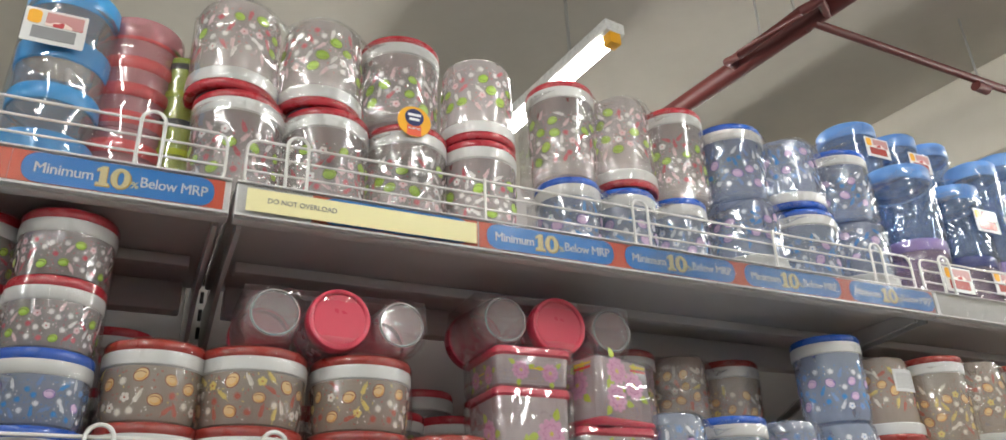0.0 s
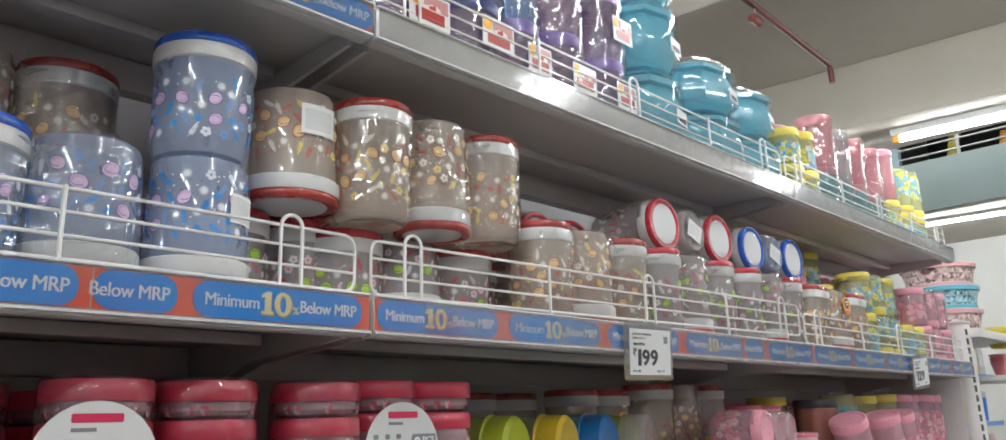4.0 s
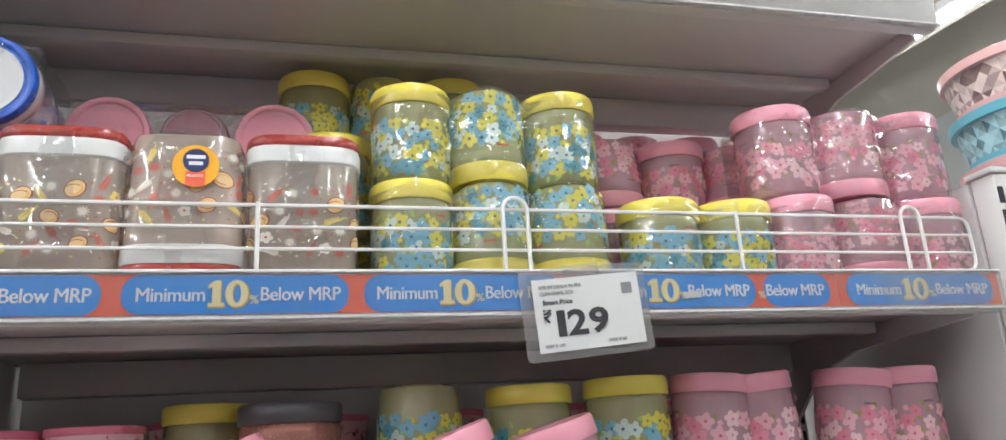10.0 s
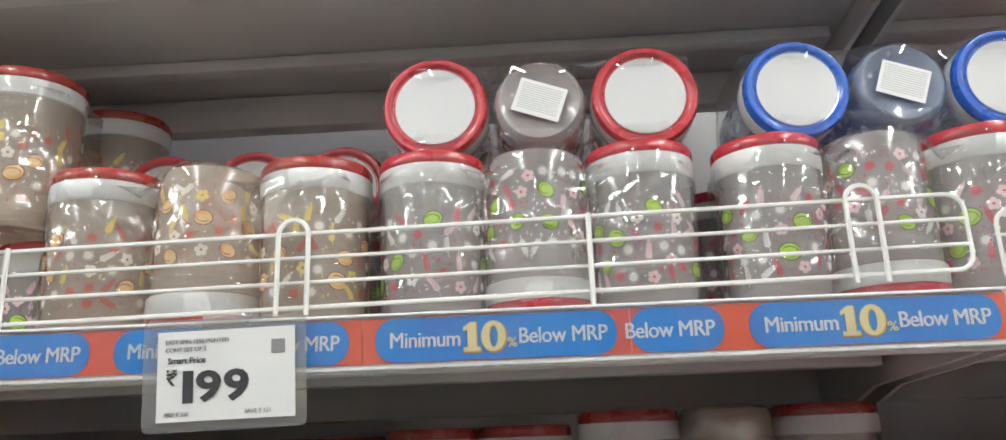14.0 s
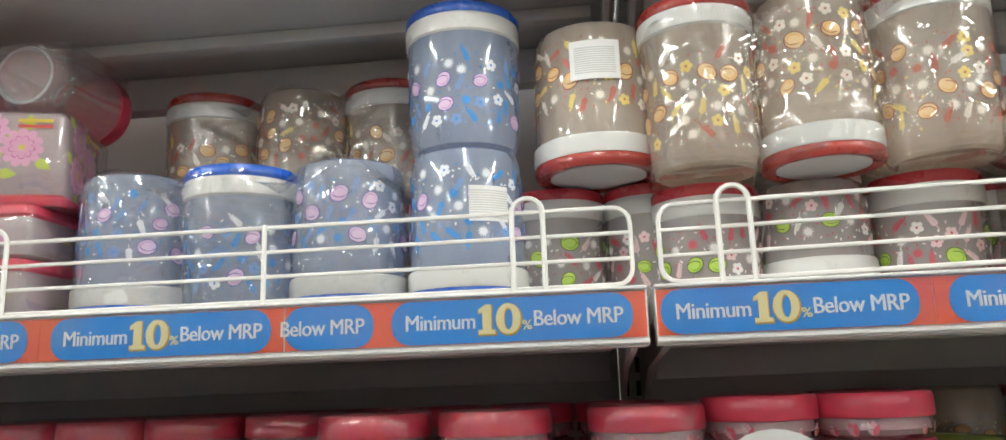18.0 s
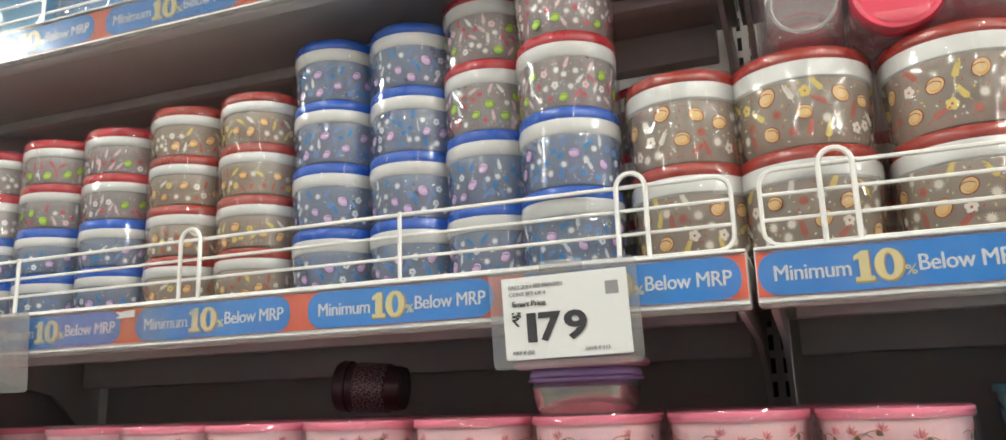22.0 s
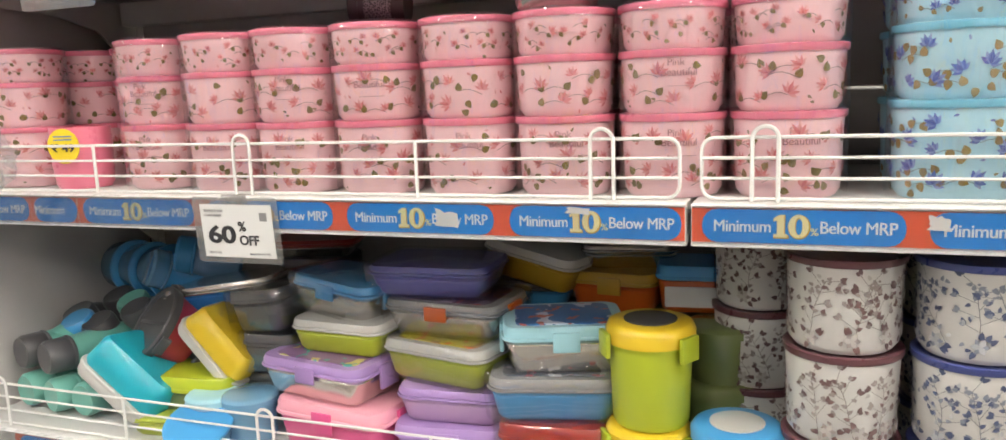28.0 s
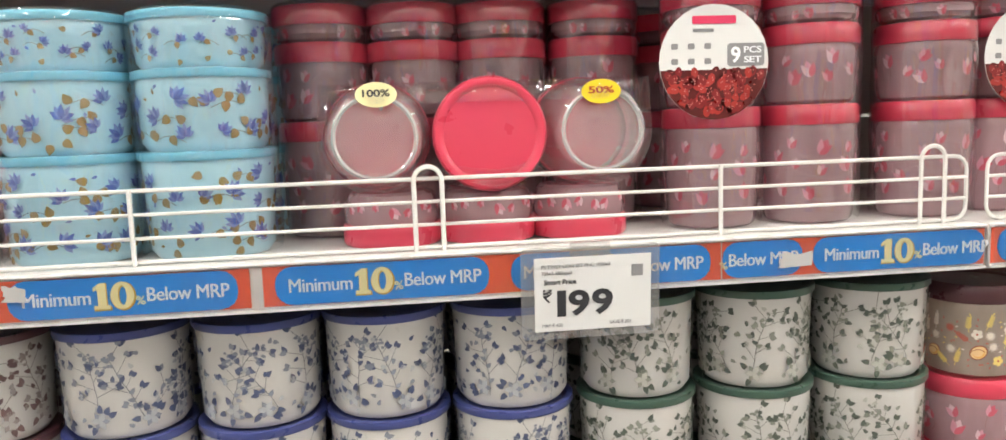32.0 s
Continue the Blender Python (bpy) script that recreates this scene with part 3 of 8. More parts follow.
def flower_print(p, width, v0, v1, k, blue):
    """A broad band of watercolour flowers with leaves between."""
    area = width * (v1 - v0)
    for _ in range(int(area / ((0.00019 if blue else 0.00028) * k * k)) + 2):
        spot = p.free(width, v0 + 0.004, v1 - 0.005, 0.0052 * k, 30)
        if spot:
            r, tone = 0.0088 * k * p.rnd.uniform(0.75, 1.2), p.rnd.choice((0, 0, 0, 1, 1, 1, 6, 2, 2) if blue else (0, 1, 1, 2, 6))
            for i in range(5):
                t = 1.2566 * i + p.rnd.uniform(-0.2, 0.2) + spot[0] * 90
                p.disc(spot[0] + r * 0.52 * math.cos(t), spot[1] + r * 0.52 * math.sin(t), r * 0.52, r * 0.4, t, i % 3, tone, 9)
            p.star(*spot, r * 0.26, 6, 0.4, 4, 4)
    for _ in range(int(area / (0.00026 * k * k)) + 1):
        spot = p.free(width, v0, v1, 0.0026 * k, 14)
        if spot:
            if p.rnd.random() < 0.6:
                p.leaf(*spot, p.rnd.uniform(0, 6.28), 0.009 * k, 0.0045 * k, 0, 3)
            else:
                p.bloom(*spot, 0.0032 * k, 4, 0, 1, None, 0.4)
    for u0 in (0.0, width / 2):
        for i in range(6):
            p.shape([(u0 + 0.0024 * i, v1 + 0.001), (u0 + 0.0019 + 0.0024 * i, v1 + 0.001), (u0 + 0.0019 + 0.0024 * i, v1 + 0.0035 + 0.001 * (i % 2)), (u0 + 0.0024 * i, v1 + 0.0035)], 2, 5)


def tulip_print(p, width, v0, v1, k):
    """Loose tulip heads on thin stems."""
    for _ in range(int(width * (v1 - v0) / (0.00075 * k * k)) + 2):
        spot = p.free(width, v0, v1 - 0.012, 0.0095 * k)
        if spot:
            u, v = spot
            turn, a = 1.57 + p.rnd.uniform(-0.7, 0.7), 0.018 * k * p.rnd.uniform(0.7, 1.1)
            tone = p.rnd.choice((0, 1, 1, 2))
            p.leaf(u, v, turn, a, a * 0.7, 0, tone)
            p.leaf(u, v, turn + 0.4, a * 0.95, a * 0.42, 1, 2 if tone == 1 else 1)
            p.leaf(u, v, turn - 0.45, a * 0.9, a * 0.4, 2, 0)
            p.line([(u, v), (u - 0.004 * math.cos(turn), v - 0.008 * k), (u - 0.002, v - 0.014 * k)], 0.0006, 0, 3)


def spray_print(p, width, v0, v1, k):
    """Open star-like blossoms and plump leaves on thin wavy stems, on plain plastic."""
    low = v1 - v0 < 0.05
    blue = "indigo" in p.inks[0].name
    size = 0.0088 if low else 0.0148
    for _ in range(int(width * (v1 - v0) / (0.00062 if low else 0.00085 if blue else 0.0011)) + 2):
        spot = p.free(width, v0 + 0.008 * k, v1 - 0.008 * k, 0.85 * size)
        if spot:
            u, v = spot
            up = 1.57 + p.rnd.uniform(-1.2, 1.2)
            a = size * p.rnd.uniform(0.75, 1.1)
            for i, f in enumerate((-1.35, 1.3, -0.8, 0.75, -0.25, 0.3)):
                p.leaf(u, v, up + f, a * (1.05 - 0.2 * abs(f)), a * (0.42 if blue else 0.3), i, 1 if i in (0, 3, 4) else 0)
            for f in (-0.35, 0.0, 0.4):
                p.line([(u, v), (u + a * 0.6 * math.cos(up + f), v + a * 0.6 * math.sin(up + f))], 0.0005, 7, 4)
            side, sway = p.rnd.choice((-1, 1)), p.rnd.uniform(-0.5, 0.5)
            reach = 2.0 * size
            stem = [(u + side * reach * f, v - 0.004 + 0.005 * k * math.sin(3.0 * f + sway)) for f in (0, 0.25, 0.5, 0.75, 1.0)]
            p.line(stem, 0.0008, 0, 3)
            for f in ((1,) if low else (2, 4) if blue else (4,)):
                turn = p.rnd.uniform(0.4, 2.6)
                p.leaf(*stem[f], turn if f == 4 else -turn, size * 0.72, size * 0.62, 2, 2, 0.25)
    for _ in range(int(width * (v1 - v0) / (0.002 if low else 0.0035)) + 1):
        spot = p.free(width, v0, v1 - 0.006, 0.0055 * k)
        if spot:
            p.leaf(*spot, p.rnd.uniform(0, 6.28), size * 0.7, size * 0.58, 1, 2, 0.25)
    for _ in range(int(width * (v1 - v0) / 0.0024)):
        spot = p.free(width, v0, v1, 0.0035 * k, 12)
        if spot:
            p.leaf(*spot, p.rnd.uniform(0, 6.28), 0.006 * k, 0.003 * k, 0, p.rnd.choice((0, 1, 2)))


def branch_print(p, width, v0, v1, k):
    """Branching stems with heart-shaped leaves and pale flower heads."""
    n = max(3, int(width / 0.037))
    for b in range(n):
        u, v = width * (b + p.rnd.uniform(0.1, 0.5)) / n, v0 + p.rnd.uniform(0.0, 0.01)
        turn = 1.57 + p.rnd.uniform(-0.35, 0.5)
        stem = [(u, v)]
        for s in range(9):
            turn += p.rnd.uniform(-0.22, 0.22)
            u, v = u + 0.0078 * math.cos(turn), v + 0.0078 * math.sin(turn)
            if v > v1 - 0.004:
                break
            stem.append((u, v))
            side = 1 if s % 2 else -1
            if s > 0:
                t = turn + side * p.rnd.uniform(0.7, 1.2)
                ln = p.rnd.uniform(0.009, 0.024)
                tip = (u + ln * math.cos(t), v + ln * math.sin(t))
                p.line([(u, v), tip], 0.0006, 0, 3)
                for f in (-0.7, 0.5):
                    p.leaf(*tip, t + f, p.rnd.uniform(0.005, 0.0085), 0.0052, 1 + (f > 0), p.rnd.choice((0, 0, 1)), 0.6)
                if p.rnd.random() < 0.6:
                    p.leaf(u, v, turn - side * 1.0, 0.007, 0.0045, 3, p.rnd.choice((0, 1)), 0.5)
        p.line(stem, 0.0008, 0, 3)
        fu, fv = stem[0][0] + p.rnd.uniform(-0.012, 0.012), v0 + p.rnd.uniform(0.004, 0.012)
        for i in range(6):
            t = i * 1.047
            p.leaf(fu, fv, t, 0.010, 0.0065, 4 + i % 2, 2 if i % 2 else 1)
        for i in range(4):
            t = p.rnd.uniform(0, 6.28)
            p.leaf(fu + 0.011 * math.cos(t), fv + 0.008 * math.sin(t), t, 0.009, 0.006, 3, 0, 0.5)
        hu, hv = stem[-1]
        for i in range(9):
            p.disc(hu + p.rnd.uniform(-0.006, 0.006), hv + p.rnd.uniform(-0.009, 0.005), 0.0018, 0.0016, 0, 2, 1, 6)
        for i in range(9):
            p.leaf(p.rnd.uniform(0, width), p.rnd.uniform(v0, v1), p.rnd.uniform(0, 6.28), 0.0065, 0.0042, 2, p.rnd.choice((0, 1, 2)), 0.4)


def box_print(p, half, v0, v1):
    """Large orchid-pink flowers with lime leaves on one face, and a small yellow and red mark."""
    tall = v1 - v0
    r = min(0.021, tall * 0.36)
    spots = [(-half * 0.45, v0 + tall * 0.5), (half * 0.45, v0 + tall * 0.45)] if tall < 0.08 else [(-half * 0.3, v0 + tall * 0.42), (half * 0.45, v0 + tall * 0.68), (half * 0.35, v0 + tall * 0.2)]
    for u, v in spots:
        turn = p.rnd.uniform(0, 6.28)
        for i in range(3):
            t = turn + 2.1 * i + 0.4
            p.leaf(u + r * 0.9 * math.cos(t), v + r * 0.9 * math.sin(t), t + 0.2, r * 0.85, r * 0.55, 0, 3)
        p.bloom(u, v, r, 11, 1, 0, None, turn, 0.22)
        p.bloom(u, v, r * 0.62, 9, 2, 1, None, turn, 0.3)
        p.bloom(u, v, r * 0.56, 9, 3, 0, None, turn, 0.3)
        p.star(u, v, r * 0.24, 6, 0.45, 4, 2, turn)
    if tall < 0.08:
        p.shape([(-0.008, v0 + tall * 0.55), (0.012, v0 + tall * 0.55), (0.012, v0 + tall * 0.62), (-0.008, v0 + tall * 0.62)], 6, 4)
    else:
        for dv, tone in ((0.0, 4), (0.006, 5)):
            p.shape([(-half * 0.85, v0 + 0.004 + dv), (-half * 0.2, v0 + 0.004 + dv), (-half * 0.2, v0 + 0.0075 + dv), (-half * 0.85, v0 + 0.0075 + dv)], 6, tone)


PRINTED = {}


def round_print(kind, r, h, taper, top, variant=0, boxy=0.0):
    """The printed figures of a round wall, built once for each kind, size and variant."""
    key = (kind, r, h, variant, boxy)
    if key in PRINTED:
        return PRINTED[key]
    width, seed = 2 * math.pi * r, variant * 7 + int(1000 * h) + len(kind)
    inks = FRUIT_INKS.get(kind) or FLOWER_INKS.get(kind) or BLOSSOM_INKS.get(kind) or TIN_INKS.get(kind) or TULIP_INKS
    p = Ink(seed, inks)
    if kind in FRUIT_INKS:
        short = h < 0.1
        fruit_print(p, width, top * (0.10 if short else 0.17), top * (0.97 if short else 0.80), (0.66 if r < 0.0545 else 0.92) if short else 1.0, (0.0011 if r < 0.0545 else 0.0016) if short else 0.0018 if kind == "peach_print" else 0.0021)
    elif kind in FLOWER_INKS:
        flower_print(p, width, top * (0.08 if h < 0.12 else 0.14), top * (0.9 if h > 0.2 else 0.78 if h > 0.06 else 0.9), 1.15 if h > 0.2 else 1.0, kind.startswith("blue"))
    elif kind in BLOSSOM_INKS:
        spray_print(p, width, top * 0.08, top * 0.93, 1.0 if h > 0.07 else 0.85)
    elif kind in TIN_INKS:
        branch_print(p, width, top * 0.12, top * 0.90, 1.0)
    else:
        tulip_print(p, width, top * 0.22, top * 0.92, 1.0 if h > 0.08 else 0.7)

    def place(u, v, off):
        a = u / r
        q = r * (taper + (1 - taper) * min(1.0, max(0.0, v / top))) + off
        x, y = math.cos(a), math.sin(a)
        if boxy:
            f = (abs(x) ** boxy + abs(y) ** boxy) ** (-1.0 / boxy)
            x, y = x * f, y * f
        return (q * x, q * y, v)
    PRINTED[key] = p.mesh("print", place)
    return PRINTED[key]


def face_print(half, depth, v0, v1, lean, variant):
    """The printed figures of one face of a box."""
    key = ("box", half, v0, v1, variant)
    if key not in PRINTED:
        p = Ink(variant, BOX_INKS)
        box_print(p, half, v0, v1)
        PRINTED[key] = p.mesh("print", lambda u, v, off: (u, -depth * (lean + (1 - lean) * v / v1) - off, v))
    return PRINTED[key]


def bent_words(words, material, height, width, r):
    """Lettering bent round an upright wall of that radius."""
    key = (words, material.name, "bent", r)
    if key not in TEXTS:
        me = text_mesh(words, material, height, width).copy()
        for v in me.vertices:
            a = (v.co.x - width / 2) / r
            v.co.x, v.co.y = (r - v.co.y) * math.sin(a), -(r - v.co.y) * math.cos(a)
        TEXTS[key] = me
    return TEXTS[key]


def curved_label(parent, r, w, h, z, turn):
    """A paper label stuck round an upright wall."""
    me = bpy.data.meshes.new("paper_label")
    pts, faces = [], []
    for i in range(9):
        a = (i / 8 - 0.5) * w / r
        for v in (-h / 2, h / 2):
            pts.append((r * math.sin(a), -r * math.cos(a), v))
    for i in range(8):
        faces.append((2 * i, 2 * i + 2, 2 * i + 3, 2 * i + 1))
    me.from_pydata(pts, [], faces)
    me.materials.append(barcode_label())
    me.shade_smooth()
    return part("paper_label", me, None, parent, "white printed barcode label", pose(0, 0, z, 0, 0, turn))


def barcode_label():
    g = Graph("barcode_label")
    x, y, z = g.split(g.obj())
    bars = g.m("GREATER_THAN", g.m("FRACT", g.m("MULTIPLY", z, 430.0)), 0.5)
    wide = g.m("MULTIPLY", g.m("LESS_THAN", g.m("ABSOLUTE", z), 0.014), g.m("LESS_THAN", g.m("ABSOLUTE", x), 0.02))
    return g.done(g.principled(g.mix(g.m("MULTIPLY", g.m("MULTIPLY", bars, wide), 0.38), (0.68, 0.68, 0.68), (0.06, 0.06, 0.06)), 0.5))

# ---- the hall ----
tagged(part("floor", box(-7, 11.2, -4.2, 6.2, -0.1, 0), FLOOR), "polished pale floor tiles of the shop", "floor", kind="structure")
tagged(part("ceiling", box(-7, 5.6, -4.2, 6.2, 3.35, 3.45), CEIL), "cream painted concrete ceiling", "ceiling", kind="structure")
tagged(part("ceiling_high", box(5.5, 11.2, -4.2, 6.2, 6.2, 6.3), CEIL), "cream painted ceiling over the high part of the shop", "ceiling", kind="structure")
tagged(part("wall_north", box(-7, 11, 6.0, 6.2, 0, 6.2), WALL), "plain pale wall behind the aisles", "wall", kind="structure")
tagged(part("wall_south", box(-7, 11, -4.2, -4.0, 0, 6.2), WALL), "plain pale wall behind the aisle", "wall", kind="structure")
tagged(part("wall_west", box(-7.2, -7, -4.2, 6.2, 0, 3.35), WALL), "plain pale end wall", "wall", kind="structure")
tagged(part("wall_east", box(11, 11.2, -4.2, 6.2, 0, 6.2), WALL), "plain pale end wall", "wall", kind="structure")
tagged(part("wall_upper", box(5.5, 5.6, -4.0, 6.0, 3.45, 6.2), WALL), "plain pale wall over the edge of the low ceiling", "wall", kind="structure")


tagged(part("wall_side", box(-7, -2.75, 1.0, 1.1, 0, 3.35), WALL), "plain bright partition wall beside the aisle", "wall", kind="structure")


def ceiling_lamp(x, y, z=2.93):
    r = root("ceiling_lamp", pose(x, y, z, 0, 0, SKEW), "white batten lamp with a lit tube and amber end cap", "ceiling lamp", "tube lamps")
    part("batten", box(-0.035, 0.035, -0.62, 0.62, 0.012, 0.05, 0.004), RAIL, r)
    tube = bmesh.new()
    wire(tube, [(0, -0.58, -0.005), (0, 0.58, -0.005)], 0.016, 10)
    t = part("tube", tube, TUBE, r, "bright white glowing tube")
    t.visible_shadow = False
    if -0.5 < x < 0.3:
        for hy in (-0.4, 0.4):
            part("hanger", box(-0.004, 0.004, hy - 0.004, hy + 0.004, 0.05, 0.42), GREYSTEEL, r)
    for s in (-1, 1):
        part("end_cap", box(-0.02, 0.02, s * 0.6 - 0.018, s * 0.6 + 0.018, -0.025, 0.014, 0.004), AMBER, r, "amber plastic end cap")


for tx, ty in TUBES + FAR_TUBES:
    ceiling_lamp(tx, ty)
for tx, ty in GALLERY_TUBES:
    ceiling_lamp(tx, ty, 3.53)
# fittings of the added, unseen high lamps
for tx, ty in ADDED_HIGH_TUBES:
    ceiling_lamp(tx, ty, 6.15)


def beam(x0, x1, z0):
    tagged(part("ceiling_beam", box((x0 - x1) / 2, (x1 - x0) / 2, -3.9, 5.9, z0, 3.35, 0.01), CEIL, None, "", pose((x0 + x1) / 2, 0, 0, 0, 0, SKEW)), "cream boxed beam under the ceiling", "beam", "ceiling beams", "structure")


for bx in (-4.3, -2.2, 1.9, 4.12):
    beam(bx - 0.2, bx + 0.2, 2.98)


def red_pipe(points, r, label):
    bm = bmesh.new()
    wire(bm, points, r, 12)
    ob = root("water_pipe", pose(*points[0]), label, "pipe", "sprinkler pipes")
    part("pipe", bm, PIPE, ob, "", Matrix.Translation(-Vector(points[0])))
    for f in (0.3, 0.7):
        a, b = Vector(points[0]), Vector(points[-1])
        p, d = a.lerp(b, f), (b - a).normalized() * 0.03
        c = bmesh.new()
        wire(c, [p - d, p + d], r * 1.35, 12)
        part("coupling", c, PIPE, ob, "", Matrix.Translation(-a))
        part("hanger", box(p.x - 0.003, p.x + 0.003, p.y - 0.003, p.y + 0.003, p.z, 3.352), GREYSTEEL, ob, "", Matrix.Translation(-a))


red_pipe([(1.08, -3.85, 3.12), (-0.2, 5.9, 3.12)], 0.035, "thick dark red sprinkler main under the ceiling")
red_pipe([(0.5, 0.51, 3.09), (1.8, 0.53, 3.07), (3.06, 0.56, 3.05), (3.08, 0.56, 3.04), (3.085, 0.56, 2.96)], 0.014, "thin dark red sprinkler branch pipe with a drop")
red_pipe([(2.2, -0.11, 3.06), (2.66, -0.14, 3.05), (2.68, -0.14, 3.04), (2.685, -0.14, 2.97)], 0.016, "short dark red sprinkler pipe with a drop")
red_pipe([(0.52, 0.47, 3.1), (0.44, 0.42, 3.09), (0.41, 0.47, 3.08), (0.38, 0.72, 3.08), (0.39, 0.79, 3.1), (0.47, 0.82, 3.12)], 0.016, "bent dark red sprinkler bypass pipe")

# ---- the shelving run ----
BAYS = [-2.4, -1.2, 0.0, 1.2]
TOP, MAIN, LOW, BASE, FOOT, PLINTH = 1.968, 1.590, 1.234, 0.842, 0.47, 0.14
DEEP = {TOP: 0.33, MAIN: 0.43, LOW: 0.43, BASE: 0.45, FOOT: 0.45, PLINTH: 0.47}


def upright(x, label):
    r = root("shelf_upright", pose(x, 0.455, 0), label, "upright", "shelf uprights", "structure")
    part("post", box(-0.016, 0.016, 0, 0.03, 0, 2.3, 0.002), STEEL, r)
    slots = bmesh.new()
    for k in range(70):
        for s in (-1, 1):
            box(s * 0.008 - 0.003, s * 0.008 + 0.003, -0.0012, 0.001, 0.13 + k * 0.031, 0.15 + k * 0.031, into=slots)
    tagged(part("slots", slots, BLACK, r, "two rows of dark slots"), kind="stuff")


for ux in BAYS + [2.4]:
    upright(ux, "cream steel upright with two rows of slots")
for bay in BAYS:
    ob = root("back_panel", pose(bay + 0.6, 0.47, 0), "cream steel back panel of the shelving", "back panel", "back panels", "structure")
    for k, (z0, z1) in enumerate(((0.12, 0.6), (0.604, 1.0), (1.004, 1.345), (1.349, 1.70), (1.704, 2.02), (2.024, 2.3))):
        part("panel", box(-0.583, 0.583, 0, 0.012, z0, z1, 0.003), BACK, ob)


def shelf(bay, top):
    """One steel tray with its front lip, rear stiffener and two brackets."""
    d = DEEP[top]
    r = root("shelf_tray", pose(bay + 0.6, 0, top), "cream steel shelf with a folded front lip", "shelf", "shelves", "structure")
    part("tray", box(-0.5975, 0.5975, 0.004, d, -0.028, -0.001, 0.002), STEEL, r)
    part("front_lip", box(-0.5975, 0.5975, 0.0, 0.02, -0.05, 0.0, 0.003), STEEL, r)
    part("stiffener", box(-0.57, 0.57, d - 0.03, d, -0.075, -0.029, 0.003), STEEL, r)
    part("stiffener", box(-0.57, 0.57, 0.19, 0.215, -0.045, -0.029, 0.002), STEEL, r)
    for s in (-1, 1):
        bm = bmesh.new()
        x = s * 0.586
        prof = [(0.03, -0.029), (0.03, -0.05), (d * 0.6, -0.062), (d * 0.82, -0.085), (0.452, -0.17), (0.452, -0.029)]
        rings = [[bm.verts.new((x + e, y, z)) for y, z in prof] for e in (-0.003, 0.003)]
        bm.faces.new(rings[0])
        bm.faces.new(list(reversed(rings[1])))
        for k in range(len(prof)):
            j = (k + 1) % len(prof)
            bm.faces.new((rings[0][k], rings[1][k], rings[1][j], rings[0][j]))
        bmesh.ops.recalc_face_normals(bm, faces=bm.faces)
        part("bracket", bm, STEEL, r)


for bay in BAYS:
    for level in (TOP, MAIN, LOW, BASE, FOOT, PLINTH):
        shelf(bay, level)

# ---- price rails with their promotion labels ----
SHEET0, SHEET1 = -0.085, 0.1385


def price_rail(bay, top, sheets, blank=False):
    r = root("price_rail", pose(bay + 0.6, -0.0005, top - 0.0215), "price rail on the shelf lip with blue and orange labels" if sheets else "empty grey price rail on the shelf lip", "price rail", "price rails")
    part("rail", box(-0.597, 0.597, -0.004, 0.0, -0.026, 0.021, 0.0015), RAIL, r)
    part("rail_edge", box(-0.597, 0.597, -0.008, -0.0042, -0.026, -0.0225, 0.001), RAIL, r)
    part("rail_edge", box(-0.597, 0.597, -0.008, -0.0042, 0.018, 0.021, 0.001), RAIL, r)
    part("clear_cover", plate(1.19, 0.043, 0, 0.0005), POCKET_THIN, r, "clear plastic cover strip", pose(0, -0.0082, -0.002))
    for s, e, x10 in sheets:
        c = bay + 0.6
        lab = part("promo_label", plate(e - s, 0.0375), ORANGE_LABEL, r, "orange and blue paper label with white and yellow lettering", pose((s + e) / 2 - c, -0.0046, -0.0022))
        p0, p1 = max(s, x10 - 0.074), min(e, x10 + 0.1275)
        if p1 - p0 > 0.01:
            part("blue_panel", plate(p1 - p0, 0.0365, 0.016 if p1 - p0 > 0.04 else 0.004), BLUE_LABEL, lab, "blue panel", pose((p0 + p1) / 2 - (s + e) / 2, -0.0007, 0))
        for words, a, w, hgt, dz, tone, bold in (("Minimum", -0.0615, 0.0585, 0.0128, -0.0065, WHITE_INK, 0.0), ("10", 0.0, 0.033, 0.024, -0.0115, YELLOW_INK, 0.012), ("%", 0.0365, 0.0085, 0.008, -0.009, YELLOW_INK, 0.01), ("Below MRP", 0.0465, 0.073, 0.0128, -0.0065, WHITE_INK, 0.0)):
            if x10 + a >= s - 0.012 and x10 + a + w <= e + 0.004:
                if words == "10":
                    part("figure", ten_mesh(GOLD_INK, 0.0245, 0.0355, 0.10), GOLD_INK, lab, "", pose(x10 + 0.0006 - (s + e) / 2, -0.0012, dz - 0.0008))
                    part("figure", ten_mesh(YELLOW_INK, 0.0245, 0.0355, 0.0), YELLOW_INK, lab, "pale yellow figure 10", pose(x10 - (s + e) / 2, -0.0017, dz))
                    continue
                lettering(words, tone, hgt, lab, pose(x10 + a - (s + e) / 2, -0.0016, dz), w, bold)
                if tone is WHITE_INK:
                    lettering(words, tone, hgt, lab, pose(x10 + a + 0.00055 - (s + e) / 2, -0.00175, dz + 0.0002), w, bold)


def sheets(bay, tens, extra=()):
    """Label sheets from where their figure 10 stands, cut where the next begins or the bay ends."""
    out = []
    ends = sorted(tens)
    for n, x in enumerate(ends):
        s, e = max(x + SHEET0, bay + 0.004), min(x + SHEET1, bay + 1.196)
        if n + 1 < len(ends):
            e = min(e, ends[n + 1] + SHEET0)
        for q0, q1, _ in extra:
            if s < q0 < e:
                e = q0
        out.append((s, e, x))
    return out + list(extra)


